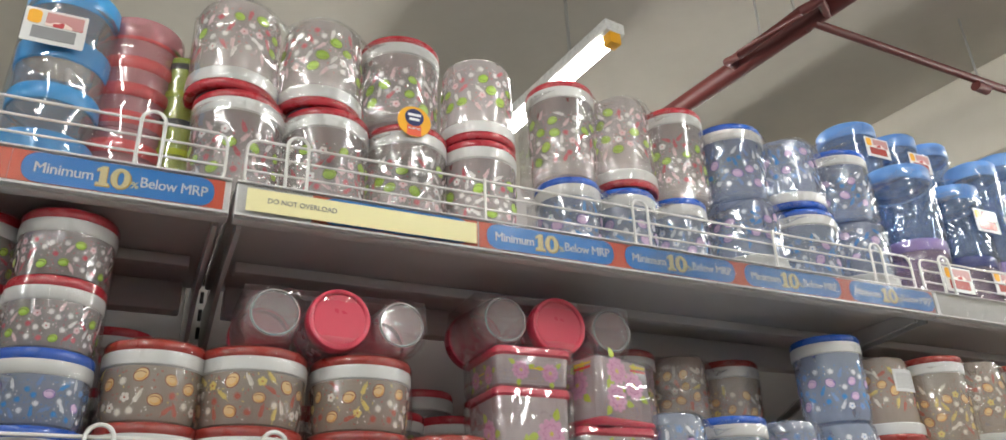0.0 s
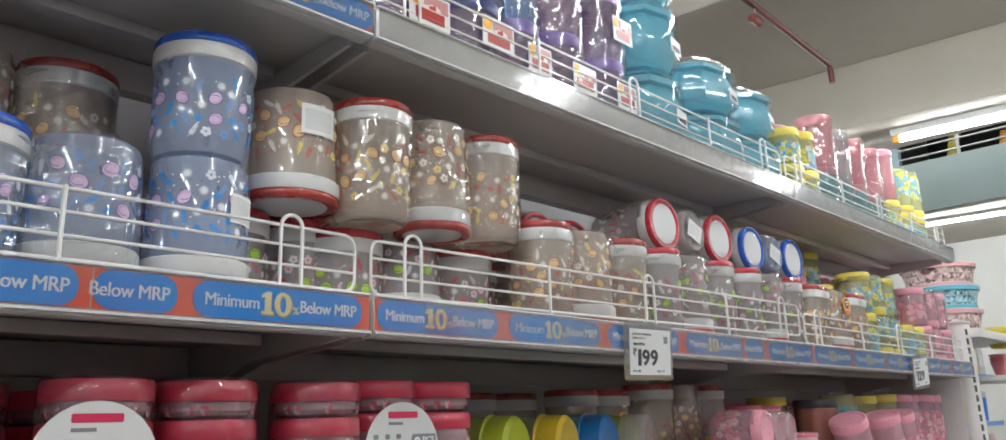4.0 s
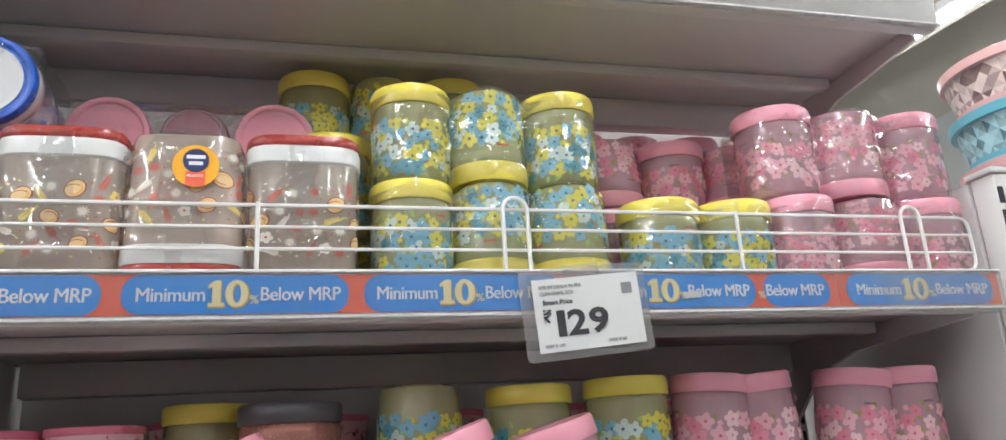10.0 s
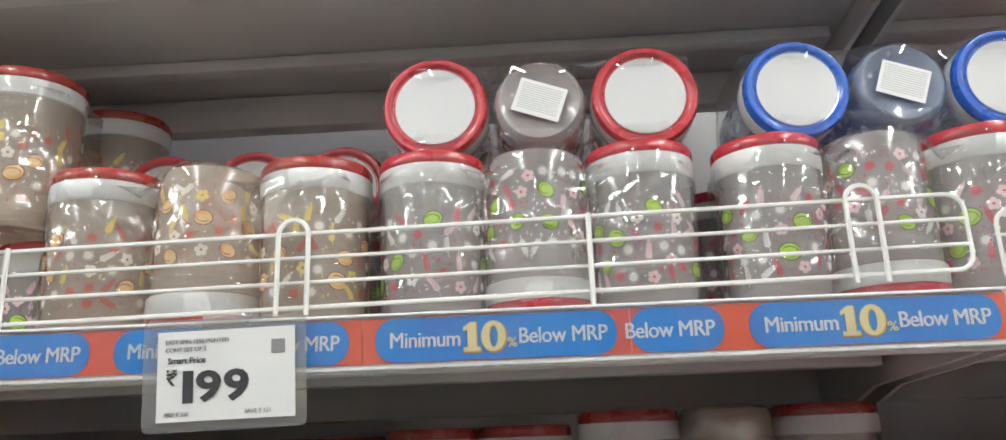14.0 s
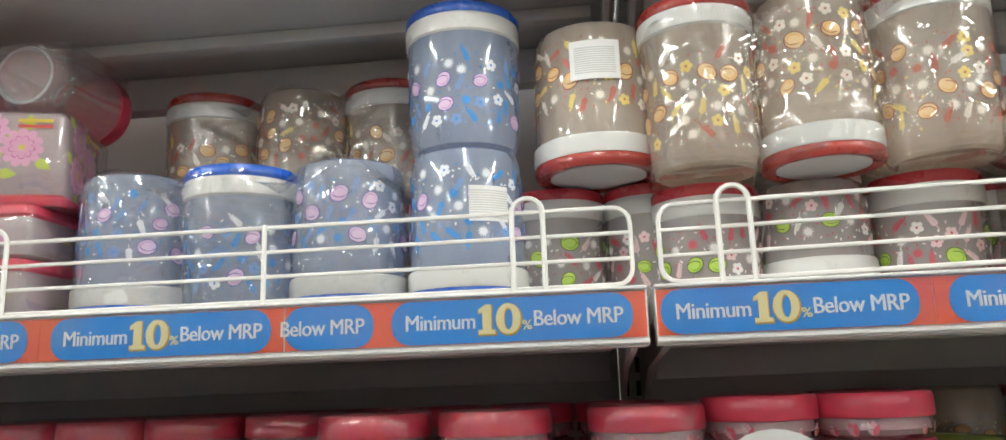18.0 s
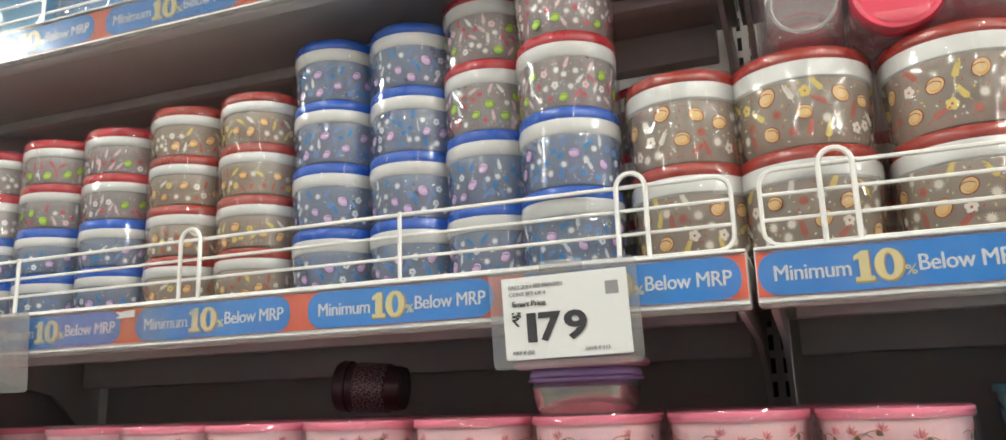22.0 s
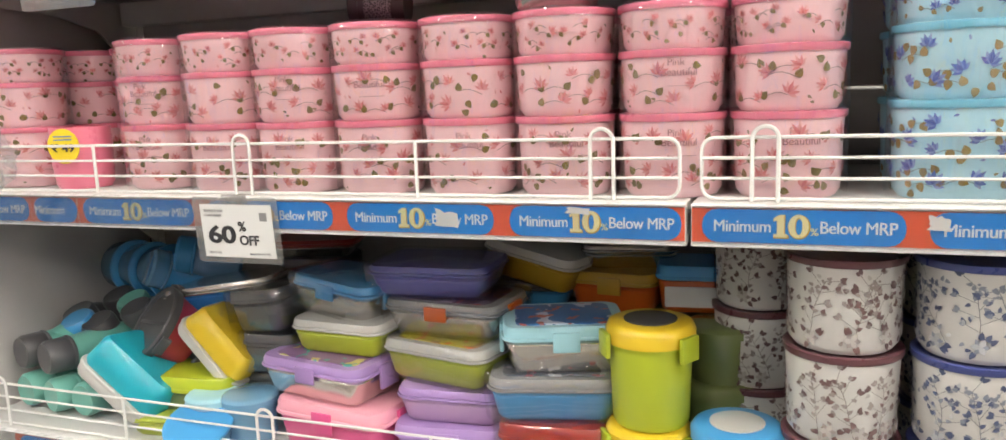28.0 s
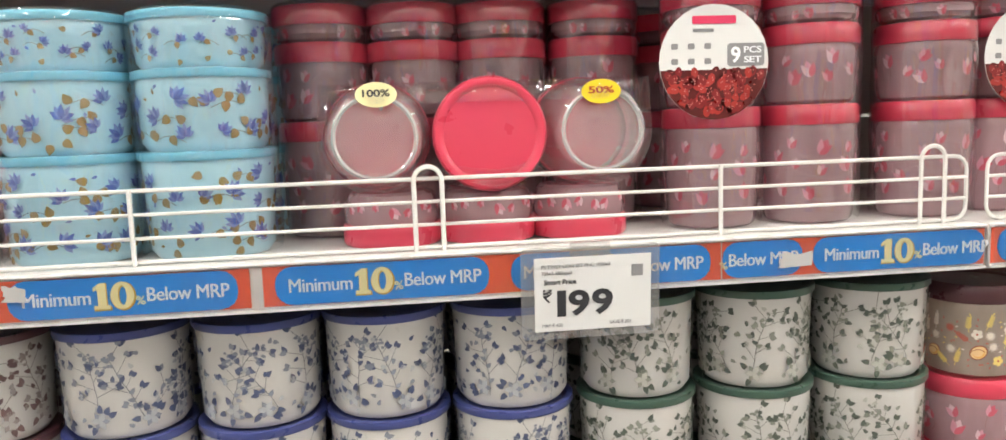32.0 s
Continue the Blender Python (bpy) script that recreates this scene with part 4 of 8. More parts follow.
price_rail(-2.4, MAIN, sheets(-2.4, [-2.318, -2.005, -1.782, -1.559, -1.336], [(-2.178, -2.091, -2.3)]))
price_rail(-1.2, MAIN, sheets(-1.2, [-1.121, -0.897, -0.674, -0.45, -0.143], [(-0.31, -0.228, -0.36)]))
price_rail(0.0, MAIN, sheets(0.0, [0.081, 0.305, 0.528, 0.752, 1.062], [(0.891, 0.977, 0.84)]))
price_rail(1.2, MAIN, sheets(1.2, [1.279, 1.497, 1.713, 1.936, 2.254], [(2.074, 2.168, 2.03)]))
price_rail(-2.4, TOP, sheets(-2.4, [-2.3, -2.08, -1.86, -1.573, -1.349], [(-1.72, -1.66, -1.78)]))
price_rail(-1.2, TOP, sheets(-1.2, [-1.02, -0.794, -0.573, -0.352, -0.13]))
price_rail(0.0, TOP, [])
price_rail(1.2, TOP, [])
price_rail(-2.4, LOW, sheets(-2.4, [-2.314, -2.003, -1.78, -1.557, -1.335], [(-2.175, -2.09, -2.112)]))
price_rail(-1.2, LOW, sheets(-1.2, [-1.111, -0.888, -0.653, -0.43, -0.12], [(-0.29, -0.205, -0.33)]))
price_rail(0.0, LOW, sheets(0.0, [0.085, 0.31, 0.53, 0.75, 0.98]))
price_rail(1.2, LOW, sheets(1.2, [1.28, 1.5, 1.72, 1.95, 2.17]))
price_rail(-2.4, BASE, sheets(-2.4, [-2.2, -1.98, -1.75, -1.53, -1.31]))
for bay in BAYS[1:]:
    price_rail(bay, BASE, sheets(bay, [bay + 0.1 + 0.223 * k for k in range(5)]))
for bay in BAYS:
    price_rail(bay, FOOT, [])


# ---- wire fences ----
def fence(bay, top, lift0=0.0, lift1=0.0, high=0.070, hoops=(0.075, 0.6, 1.1), posts=(0.338, 0.863)):
    """White wire guard: four long rods, rounded ends, hoops and posts."""
    r = root("wire_fence", pose(bay, 0.014, top), "white coated wire guard fence along the shelf edge", "wire fence", "wire fences")
    c = 0.014

    def z(x, v):
        return v + lift0 + (lift1 - lift0) * x / 1.2
    for k in range(4):
        v = 0.003 + k * (high - 0.003) / 3
        bm = bmesh.new()
        if k in (0, 3):
            wire(bm, [(0.012 + c, 0, z(0, v)), (0.6, 0, z(0.6, v)), (1.188 - c, 0, z(1.2, v))], 0.0021)
        else:
            wire(bm, [(0.012, 0, z(0, v)), (0.6, 0, z(0.6, v)), (1.188, 0, z(1.2, v))], 0.0018)
        part("long_rod", bm, WIRE, r)
    for x, s in ((0.012, 1), (1.188, -1)):
        pts = []
        for cz, a0 in ((0.003 + c, 180), (high - c, 90)):
            for k in range(5):
                a = radians(a0 + 90 * (k / 4 if a0 == 90 else 1 - k / 4)) if a0 == 90 else radians(270 - 90 * k / 4)
                if a0 == 90:
                    a = radians(180 - 90 * k / 4)
                pts.append((x + s * (c + c * math.cos(a)), 0, z(x, cz + c * math.sin(a))))
        bm = bmesh.new()
        wire(bm, pts, 0.0021)
        part("end_rod", bm, WIRE, r)
    for x in hoops:
        bm = bmesh.new()
        w = 0.0135
        pts = [(x - w, -0.004, -0.004 + z(x, 0.0))] + [(x - w * math.cos(radians(18 * k)), -0.004, z(x, high - 0.0015 + w * math.sin(radians(18 * k)))) for k in range(11)] + [(x + w, -0.004, -0.004 + z(x, 0.0))]
        wire(bm, pts, 0.0024)
        part("hoop", bm, WIRE, r)
    for x in posts:
        bm = bmesh.new()
        wire(bm, [(x, -0.004, -0.004), (x, -0.004, z(x, high + 0.002))], 0.0024)
        part("post", bm, WIRE, r)


for bay in BAYS:
    fence(bay, MAIN, 0.0, 0.016 if bay == 0.0 else 0.0)
    if bay == -1.2:
        fence(bay, LOW, 0.0, 0.0, 0.070, (0.079, 0.62, 1.147), (0.345, 0.915))
    else:
        fence(bay, LOW)
    fence(bay, TOP)
    fence(bay, BASE)


# ---- price cards in plastic pockets ----
def price_card(x, top, tilt, lines, figure, unit="₹", w=0.138, h=0.092, below=("MRP ₹ 320", "SAVE ₹ 121"), pct=False):
    r = root("price_card", pose(x, -0.013, top - 0.045, 4, tilt, 0), "white printed price card in a clear pocket on the rail", "price card", "price cards")
    part("pocket", plate(w, h, 0.006, 0.0008), POCKET, r, "clear plastic pocket", pose(0, 0.001, 0))
    part("hanger", box(-0.02, 0.02, 0.002, 0.0035, h / 2 - 0.012, h / 2 + 0.003, 0.0006), POCKET, r)
    if not lines:
        return
    card = part("card", plate(w * 0.84, h * 0.8, 0.0, 0.0006), PAPER, r, "white card with black figures", pose(0.002, -0.0006, -0.001))
    cw, ch = w * 0.84, h * 0.8
    for k, words in enumerate(lines):
        lettering(words, GREY_INK, 0.0036, card, pose(-cw * 0.44, -0.0012, ch * 0.36 - k * 0.0065))
    if pct:
        lettering(figure, BLACK_INK, 0.026, card, pose(-cw * 0.42, -0.0012, -ch * 0.24), 0.046, 0.03)
        lettering("%", BLACK_INK, 0.014, card, pose(cw * 0.02, -0.0012, 0.0), None, 0.02)
        lettering("OFF", BLACK_INK, 0.014, card, pose(cw * 0.02, -0.0012, -ch * 0.26), None, 0.02)
    else:
        lettering("Smart Price", BLACK_INK, 0.0052, card, pose(-cw * 0.42, -0.0012, ch * 0.14), None, 0.012)
        lettering(unit, BLACK_INK, 0.013, card, pose(-cw * 0.43, -0.0012, -ch * 0.1), None, 0.01)
        at = -cw * 0.31
        for digit in figure:
            wide = 0.0088 if digit == "1" else 0.0212
            lettering(digit, BLACK_INK, 0.0262, card, pose(at, -0.0012, -ch * 0.3), wide, 0.0 if digit == "1" else 0.03)
            at += wide + 0.0022
    for words, px in zip(below, (-0.44, 0.14)):
        lettering(words, GREY_INK, 0.0036, card, pose(cw * px, -0.0012, -ch * 0.44))
    part("print_block", plate(0.0115, 0.0115, 0, 0.0004), GREY_INK, card, "small grey printed square", pose(cw * 0.38, -0.0006, ch * 0.28))


price_card(0.553, MAIN, -1, ("EASY SPIN 1250 PRINTED", "CONT SET OF 3"), "199")
price_card(1.863, MAIN, -5, ("STR IN 23DLX YL PLS", "CON 600ML SO3"), "129", below=("MRP ₹ 189", "SAVE ₹ 60"))
price_card(-1.363, MAIN, -1, ("EASY SPIN 600 PRINTED", "CONT SET OF 4"), "179", below=("MRP ₹ 292", "SAVE ₹ 113"))
price_card(-2.075, MAIN, 0, (), "")
price_card(-1.8, LOW, 0, ("SNAPLCK SGA", "CONTAINER"), "60", pct=True, below=("MRP ₹ 475", "Smart Price ₹ 192"))
price_card(-0.427, LOW, 0, ("PS TWST CON SET PNC 1050x3", "725x3 485mlx3"), "199", below=("MRP ₹ 400", "SAVE ₹ 201"))
notice = root("notice_sticker", pose(-1.035, -0.0105, TOP - 0.026), "pale yellow notice sticker with a fine dark line", "sticker")
part("paper", plate(0.30, 0.03, 0, 0.0006), CREAM_STICKER, notice)
lettering("DO NOT OVERLOAD", GREY_INK, 0.0065, notice, pose(-0.125, -0.0009, -0.002), 0.085)


def torn_patch(x, top, w, h, seed, dz=0.0):
    """Torn paper left on a label: straight sides with one ragged tail."""
    rnd = random.Random(seed)
    pts = []
    for cx, cy, nx, ny in ((-1, -1, 1, -1), (1, -1, 1, 1), (1, 1, -1, 1), (-1, 1, -1, -1)):
        for f in (0.0, 0.22, 0.41, 0.63, 0.82):
            ragged = rnd.uniform(0.55, 1.05) if cy > 0 or nx < 0 else rnd.uniform(0.9, 1.0)
            pts.append((w / 2 * (cx + (nx - cx) * f) * ragged, h / 2 * (cy + (ny - cy) * f) * ragged))
    bm = stacked([(pts, 0), (pts, 0.0003)])
    bmesh.ops.transform(bm, matrix=pose(x, -0.0088, top - 0.022 + dz, 90, rnd.uniform(-8, 8), 0), verts=bm.verts)
    bmesh.ops.translate(bm, verts=bm.verts, vec=(-x, 0.0088, -(top - 0.022 + dz)))
    tagged(part("torn_paper", bm, PAPER, None, "", pose(x, -0.0088, top - 0.022 + dz), False), "torn white paper patch stuck on the price rail", "paper scrap", "torn paper patches")


for px, pt, pw, ph, pz in ((-0.6, MAIN, 0.024, 0.009, 0.011), (-0.932, MAIN, 0.02, 0.034, 0.002), (-1.868, MAIN, 0.026, 0.008, 0.011), (-1.49, LOW, 0.032, 0.022, 0.0), (-1.325, LOW, 0.03, 0.008, 0.012), (-0.955, LOW, 0.022, 0.016, 0.006), (-1.755, LOW, 0.014, 0.02, 0.003), (-0.215, LOW, 0.04, 0.016, -0.004), (1.985, MAIN, 0.022, 0.008, -0.006)):
    torn_patch(px, pt, pw, ph, int(1000 * abs(px)), pz)

# ---- jars and containers ----
def jar_body(r, h, taper=0.95):
    t = h - 0.02
    return lathe([(0, 0.004), (r * 0.7, 0.003), (r * 0.86 * taper, 0.0), (r * 0.95 * taper, 0.003), (r * taper, 0.011), (r * (taper + 1) / 2, t * 0.5), (r, t - 0.012), (r * 0.985, t - 0.004), (r * 0.94, t)], 40)


def jar_collar(r, h):
    low = h - 0.032 if h > 0.1 else h - 0.012 - 0.2 * h
    return lathe([(r * 0.93, low), (r * 1.0, low), (r * 1.03, low + 0.002), (r * 1.035, h - 0.016), (r * 1.02, h - 0.0125), (r * 0.93, h - 0.0125)], 40)


def jar_lid(r, h, deep=0.0125):
    return lathe([(r * 0.93, h - deep), (r * 1.01, h - deep), (r * 1.03, h - deep + 0.002), (r * 1.03, h - 0.004), (r * 0.99, h - 0.0005), (r * 0.93, h), (r * 0.86, h - 0.0012), (r * 0.83, h - 0.003), (0, h - 0.003)], 40)


def jar_disc(r, h):
    return lathe([(r * 0.78, h - 0.0029), (r * 0.78, h - 0.0019), (0, h - 0.0019)], 32)


JAR_KINDS = {*FRUIT_INKS, *FLOWER_INKS, "tulip_print"}


def jar(parent, m, r, h, print_mat, lid_mat, collar=True, disc=True, deep=None, taper=0.95, label="", boxy=0.0):
    """A jar under a thing, or a thing of its own when parent is None."""
    body = part("jar", shared(("jar", r, h, taper, boxy), lambda: squared(jar_body(r, h, taper), boxy), print_mat), print_mat, parent, label, m)
    deep = deep or (0.0125 if collar else 0.022)
    if print_mat.name in JAR_KINDS:
        kind = PRINTED.setdefault("turns", random.Random(4)).randrange(3)
        tagged(part("print", round_print(print_mat.name, r, h, taper, h - 0.032 if collar else h - 0.024, kind, boxy), print_mat, body, "printed figures", pose(0, 0, 0, 0, 0, 0 if boxy else PRINTED["turns"].uniform(0, 360))), kind="stuff")
    if collar:
        part("collar", shared(("collar", r, h, boxy), lambda: squared(jar_collar(r, h), boxy), COLLAR), COLLAR, body, "white plastic collar")
    part("lid", shared(("lid", r, h, deep, boxy), lambda: squared(jar_lid(r, h, deep), boxy), lid_mat), lid_mat, body)
    if disc:
        part("lid_disc", shared(("disc", r, h), lambda: jar_disc(r, h), DISC), DISC, body, "white disc set into the lid")
    return body


def squared(bm, boxy):
    """Pushes a turned shape out towards a rounded square."""
    for v in bm.verts if boxy else ():
        r = math.hypot(v.co.x, v.co.y)
        if r > 1e-6:
            c, s = abs(v.co.x) / r, abs(v.co.y) / r
            k = (c**boxy + s**boxy) ** (-1.0 / boxy)
            v.co.x, v.co.y = v.co.x * k, v.co.y * k
    return bm


def flip(x, y, z, h, turn=0.0):
    return pose(x, y, z + h, 180, 0, turn)


def wrap_row(spots, r, h, seed):
    """Shrink film round a row of jars: it bridges the gaps, is drawn in over the top and runs in creases."""
    rnd = random.Random(seed)
    first, last = spots[0], spots[-1]
    ring = [(first + r * math.cos(radians(a)), r * math.sin(radians(a))) for a in range(180, 270, 9)]
    for a, b in zip(spots, spots[1:]):
        n = max(6, int((b - a) / 0.0045))
        for k in range(n):
            x = a + (b - a) * k / n
            u = min(x - a, b - x) / r
            ring.append((x, -r * (1 - 0.36 * u * u)))
    ring += [(last + r * math.cos(radians(a)), r * math.sin(radians(a))) for a in range(270, 361, 9)]
    back = max(4, int(len(spots) * 4))
    ring += [(last + r - 0.004 - (last - first + 2 * r - 0.008) * k / back, r * 0.93) for k in range(back + 1)]
    lines = []
    if len(spots) > 1:
        mid, reach = (first + last) / 2, (last - first) / 2 + 0.5 * r
        for start, dip in ((rnd.uniform(0.84, 0.92), rnd.uniform(0.3, 0.46)), (rnd.uniform(0.05, 0.12), -rnd.uniform(0.1, 0.2))):
            lines.append((mid, reach, h * start, -dip * h, 0.0, 0.0034))
    for a, b in zip(spots, spots[1:]):
        gap = (a + b) / 2
        for _ in range(9):
            lines.append((gap + rnd.uniform(-0.2, 0.2) * r, rnd.uniform(0.3, 0.7) * r, h * rnd.choice((0.95, 0.88, 0.8, 0.68, 0.5, 0.12)), rnd.uniform(-0.1, 0.06) * h, rnd.uniform(-0.9, 0.9), rnd.uniform(0.0014, 0.0034)))
    for q in spots:
        for _ in range(7):
            lines.append((q + rnd.uniform(-0.6, 0.6) * r, rnd.uniform(0.12, 0.5) * r, h * rnd.uniform(0.06, 0.98), rnd.uniform(-0.05, 0.07) * h, rnd.uniform(-1.6, 1.6), rnd.uniform(0.001, 0.0028)))
    posts = [(q + rnd.uniform(-0.75, 0.75) * r, rnd.uniform(0, 6), rnd.uniform(0.0007, 0.0018)) for q in spots for _ in range(3)]

    def lift(x, z):
        d = 0.0026 * noise.noise(Vector((x * 20, z * 13, seed))) + 0.0016 * noise.noise(Vector((x * 55, z * 32, seed + 9)))
        for mx, reach, z0, dip, slope, high in lines:
            u = (x - mx) / reach
            if -1 < u < 1:
                e = (z - z0 - dip * (1 - u * u) - slope * (x - mx)) / 0.0032
                if -2.5 < e < 2.5:
                    d += high * (1 - u * u) ** 0.5 * math.exp(-e * e)
        for px, ph, high in posts:
            e = (x - px - 0.003 * math.sin(40 * z + ph)) / 0.0028
            if -2.5 < e < 2.5:
                d += high * math.exp(-e * e)
        return d
    rows = [(0.0, 0.9), (0.005, 0.97), (0.012, 1.0)]
    n = max(3, int((h - 0.032) / 0.0036))
    rows += [(0.012 + (h - 0.032) * (k + 1) / n, 1.0) for k in range(n)]
    rows += [(h - 0.013, 0.995), (h - 0.006, 0.975), (h - 0.001, 0.94), (h + 0.0025, 0.88), (h + 0.004, 0.78), (h + 0.0045, 0.6)]
    grid = []
    for z, pull in rows:
        made = []
        for x, y in ring:
            near = min(abs(x - q) for q in spots)
            sag = 0.02 * (near / r) ** 2 if z > h * 0.9 else 0.0
            grow = 1.0 + (lift(x, z) / r if y < 0 else 0.0)
            cx = min(max(x, first), last)
            made.append((cx + (x - cx) * pull * grow, y * pull * grow, z - sag))
        grid.append(made)
    bm = bmesh.new()
    rings = [[bm.verts.new(p) for p in made] for made in grid]
    for a, b in zip(rings, rings[1:]):
        for k in range(len(a)):
            j = (k + 1) % len(a)
            bm.faces.new((a[k], a[j], b[j], b[k]))
    return bm


def jar_set(x, y, z, r, h, print_mat, lid_mat, label, flips=(0, 1, 0), gap=0.0, turn=0.0, tilt=0.0, collar=True, film=True, disc=True, seed=1, boxy=0.0):
    """Three jars shrink-wrapped in a row, the middle one upside down as a rule; (x, y, z) is the foot of the middle one."""
    s = root("jar_set", pose(x, y, z, 0, tilt, turn), label, "jar set", "shrink-wrapped jar sets")
    step = 2 * r + gap
    n = len(flips)
    xs = [(k - (n - 1) / 2) * step for k in range(n)]
    for px, up in zip(xs, flips):
        jar(s, flip(px, 0, 0, h) if up else pose(px, 0, 0, 0, 0, 0 if boxy else 40 * px), r, h, print_mat, lid_mat, collar, disc and not boxy, boxy=boxy)
    if film:
        part("shrink_film", wrap_row(xs, r * 1.03, h, seed), FILM, s, "crinkled clear shrink film")
    return s


def sleeve(r, h, seed):
    """A loose film sleeve round a stack, drawn in over its top."""
    n = max(4, int(h / 0.009))
    bm = lathe([(r * 0.97, 0.002)] + [(r * 1.004, 0.006 + (h - 0.016) * k / n) for k in range(n + 1)] + [(r * 0.99, h - 0.005), (r * 0.95, h + 0.001), (r * 0.88, h + 0.003), (r * 0.7, h + 0.002)], 48)
    rnd = random.Random(seed)
    for v in bm.verts:
        f = 1 + 0.02 * noise.noise(Vector((v.co.x * 40, v.co.y * 40, v.co.z * 25 + seed))) + 0.006 * noise.noise(Vector((v.co.x * 110, v.co.y * 110, v.co.z * 70 + seed))) + rnd.uniform(-0.002, 0.003)
        v.co.x, v.co.y = v.co.x * f, v.co.y * f
    return bm


def jar_tower(x, y, z, r, h, kinds, label, lean=0.0):
    """Short jars stacked on one another in one wrapper: (print, lid) from the foot up."""
    s = root("jar_stack", pose(x, y, z, 0, lean, random.uniform(-30, 30)), label, "jar stack", "stacks of short jars")
    for k, (p, l) in enumerate(kinds):
        jar(s, pose(random.uniform(-1, 1) * 0.001, 0, k * h, 0, 0, k * 70), r, h, p, l, True, False, taper=0.93)
    if y < 0.2:
        seed = int(1000 * abs(x)) % 3
        part("shrink_film", shared(("sleeve", r, h * len(kinds), seed), lambda: sleeve(r * 1.06, h * len(kinds), seed), THIN_FILM), THIN_FILM, s, "crinkled clear shrink film", pose(0, 0, 0, 0, 0, 77 * x))
    return s


LIME, PEACH, LILAC = (LIME_PRINT, LID_RED), (PEACH_PRINT, LID_RUST), (LILAC_PRINT, LID_BLUE)
T_MIX = "stack of short clear jars, blue lids below and crimson lids above"
T_PEACH = "stack of short clear jars printed with peaches, rust lids"
T_LILAC = "stack of short clear jars printed in lilac and blue, blue lids"
for sx in (-2.334, -2.215, -2.1, -1.99):
    jar_tower(sx, 0.1, MAIN, 0.0525, 0.0605, [LILAC, LILAC, LIME, LIME], T_MIX)
for sx in (-1.88, -1.772):
    jar_tower(sx, 0.1, MAIN, 0.052, 0.0635, [PEACH] * 4, T_PEACH)
for sx in (-1.665, -1.562):
    jar_tower(sx, 0.1, MAIN, 0.051, 0.0755, [LILAC] * 4, T_LILAC)
for sx in (-1.467, -1.37):
    jar_tower(sx, 0.1 - 0.03 * (sx > -1.4), MAIN, 0.051, 0.0805, [LILAC, LILAC, LIME, LIME], T_MIX)
for sx, sr in ((-1.255, 0.056), (-1.145, 0.063), (-1.01, 0.063)):
    jar_tower(sx, 0.09, MAIN, sr, 0.092, [PEACH] * 2, "two wide clear jars printed with peaches stacked under film")
jar_tower(-0.895, 0.085, MAIN, 0.058, 0.092, [PEACH], "wide clear jar printed with peaches")
for sx, sy in ((-0.93, 0.23), (-0.83, 0.24), (-1.2, 0.26), (-1.08, 0.27)):
    jar_tower(sx, sy, MAIN, 0.052, 0.075, [LIME] * 2, "short clear jars with crimson lids at the back of the shelf")


def lying_row(x, y, z, r, h, faces, print_mat, label, turn=0.0, seed=3, disc=True):
    """Wrapped jars on their sides; each face is a lid paint or None for a clear bottom."""
    s = root("jar_set", pose(x, y, z + r, 0, 0, turn), label, "jar set", "shrink-wrapped jar sets")
    n = len(faces)
    xs = [(k - (n - 1) / 2) * 2.04 * r for k in range(n)]
    for px, face in zip(xs, faces):
        if face:
            jar(s, Matrix.Translation((px, 0, 0)) @ pose(0, h, 0, 90), r, h, print_mat, face, disc, disc)
        else:
            b = jar(s, Matrix.Translation((px, 0, 0)) @ pose(0, 0, 0, -90), r * (0.94 if disc else 1.02), h, print_mat if disc or print_mat is PINK_PRINT else CLEAR, next(f for f in faces if f), disc, False, taper=0.95 if disc else 0.84)
            if not disc:
                part("base_ring", lathe([(r * 0.68, -0.0005), (r * 0.72, -0.0022), (r * 0.76, -0.0005)], 36), MOULDED, b, "pale moulded ring")
                part("inner_lid", lathe([(r * 0.9, h * 0.9), (r * 0.9, h * 0.905), (0, h * 0.905)], 30), next(f for f in faces if f), b)
            if disc:
                part("paper_label", plate(r * 0.95, r * 0.7, 0, 0.0005), LABEL, b, "white printed label", pose(0, 0, -0.0015, 90, 0, 20))
    film = wrap_row(xs, r * 1.03, h, seed)
    bmesh.ops.transform(film, matrix=pose(0, h, 0, 90), verts=film.verts)
    part("shrink_film", film, FILM, s, "crinkled clear shrink film")
    return s


LABEL = barcode_label()
lying_row(-1.054, 0.03, MAIN + 0.188, 0.039, 0.13, (None, LID_CORAL, None), TULIP_PRINT, disc=False, label= "three clear and red jars lying wrapped on top of the stacks")
lying_row(-0.72, 0.072, MAIN + 0.221, 0.043, 0.13, (None, LID_CORAL, None), TULIP_PRINT, disc=False, label= "three jars lying under crinkled film on top of the boxes")
jar_set(-0.404, 0.112, MAIN, 0.0575, 0.147, *LILAC, "three wrapped lilac printed jars, outer two upside down", (1, 0, 1), seed=5)
jar_set(-0.39, 0.25, MAIN + 0.130, 0.057, 0.15, *PEACH, "three wrapped jars printed with peaches on the back row", seed=6)
jar_set(-0.39, 0.252, MAIN, 0.057, 0.130, *PEACH, "three wrapped jars printed with peaches on the back row", film=False)
for up, z0 in ((1, MAIN), (0, MAIN + 0.149)):
    b = jar(None, flip(-0.167, 0.105, z0, 0.148) if up else pose(-0.167, 0.108, z0), 0.0575, 0.148, *LILAC)
    tagged(b, "tall clear jar printed in lilac and blue with a blue lid", "jar", "tall jars")
    if up:
        curved_label(b, 0.0592, 0.04, 0.034, 0.058, 150)
back_jar = jar(None, flip(-0.034, 0.13, MAIN + 0.125, 0.15, 12), 0.0625, 0.15, *PEACH)
curved_label(back_jar, 0.0642, 0.05, 0.04, 0.045, 190)
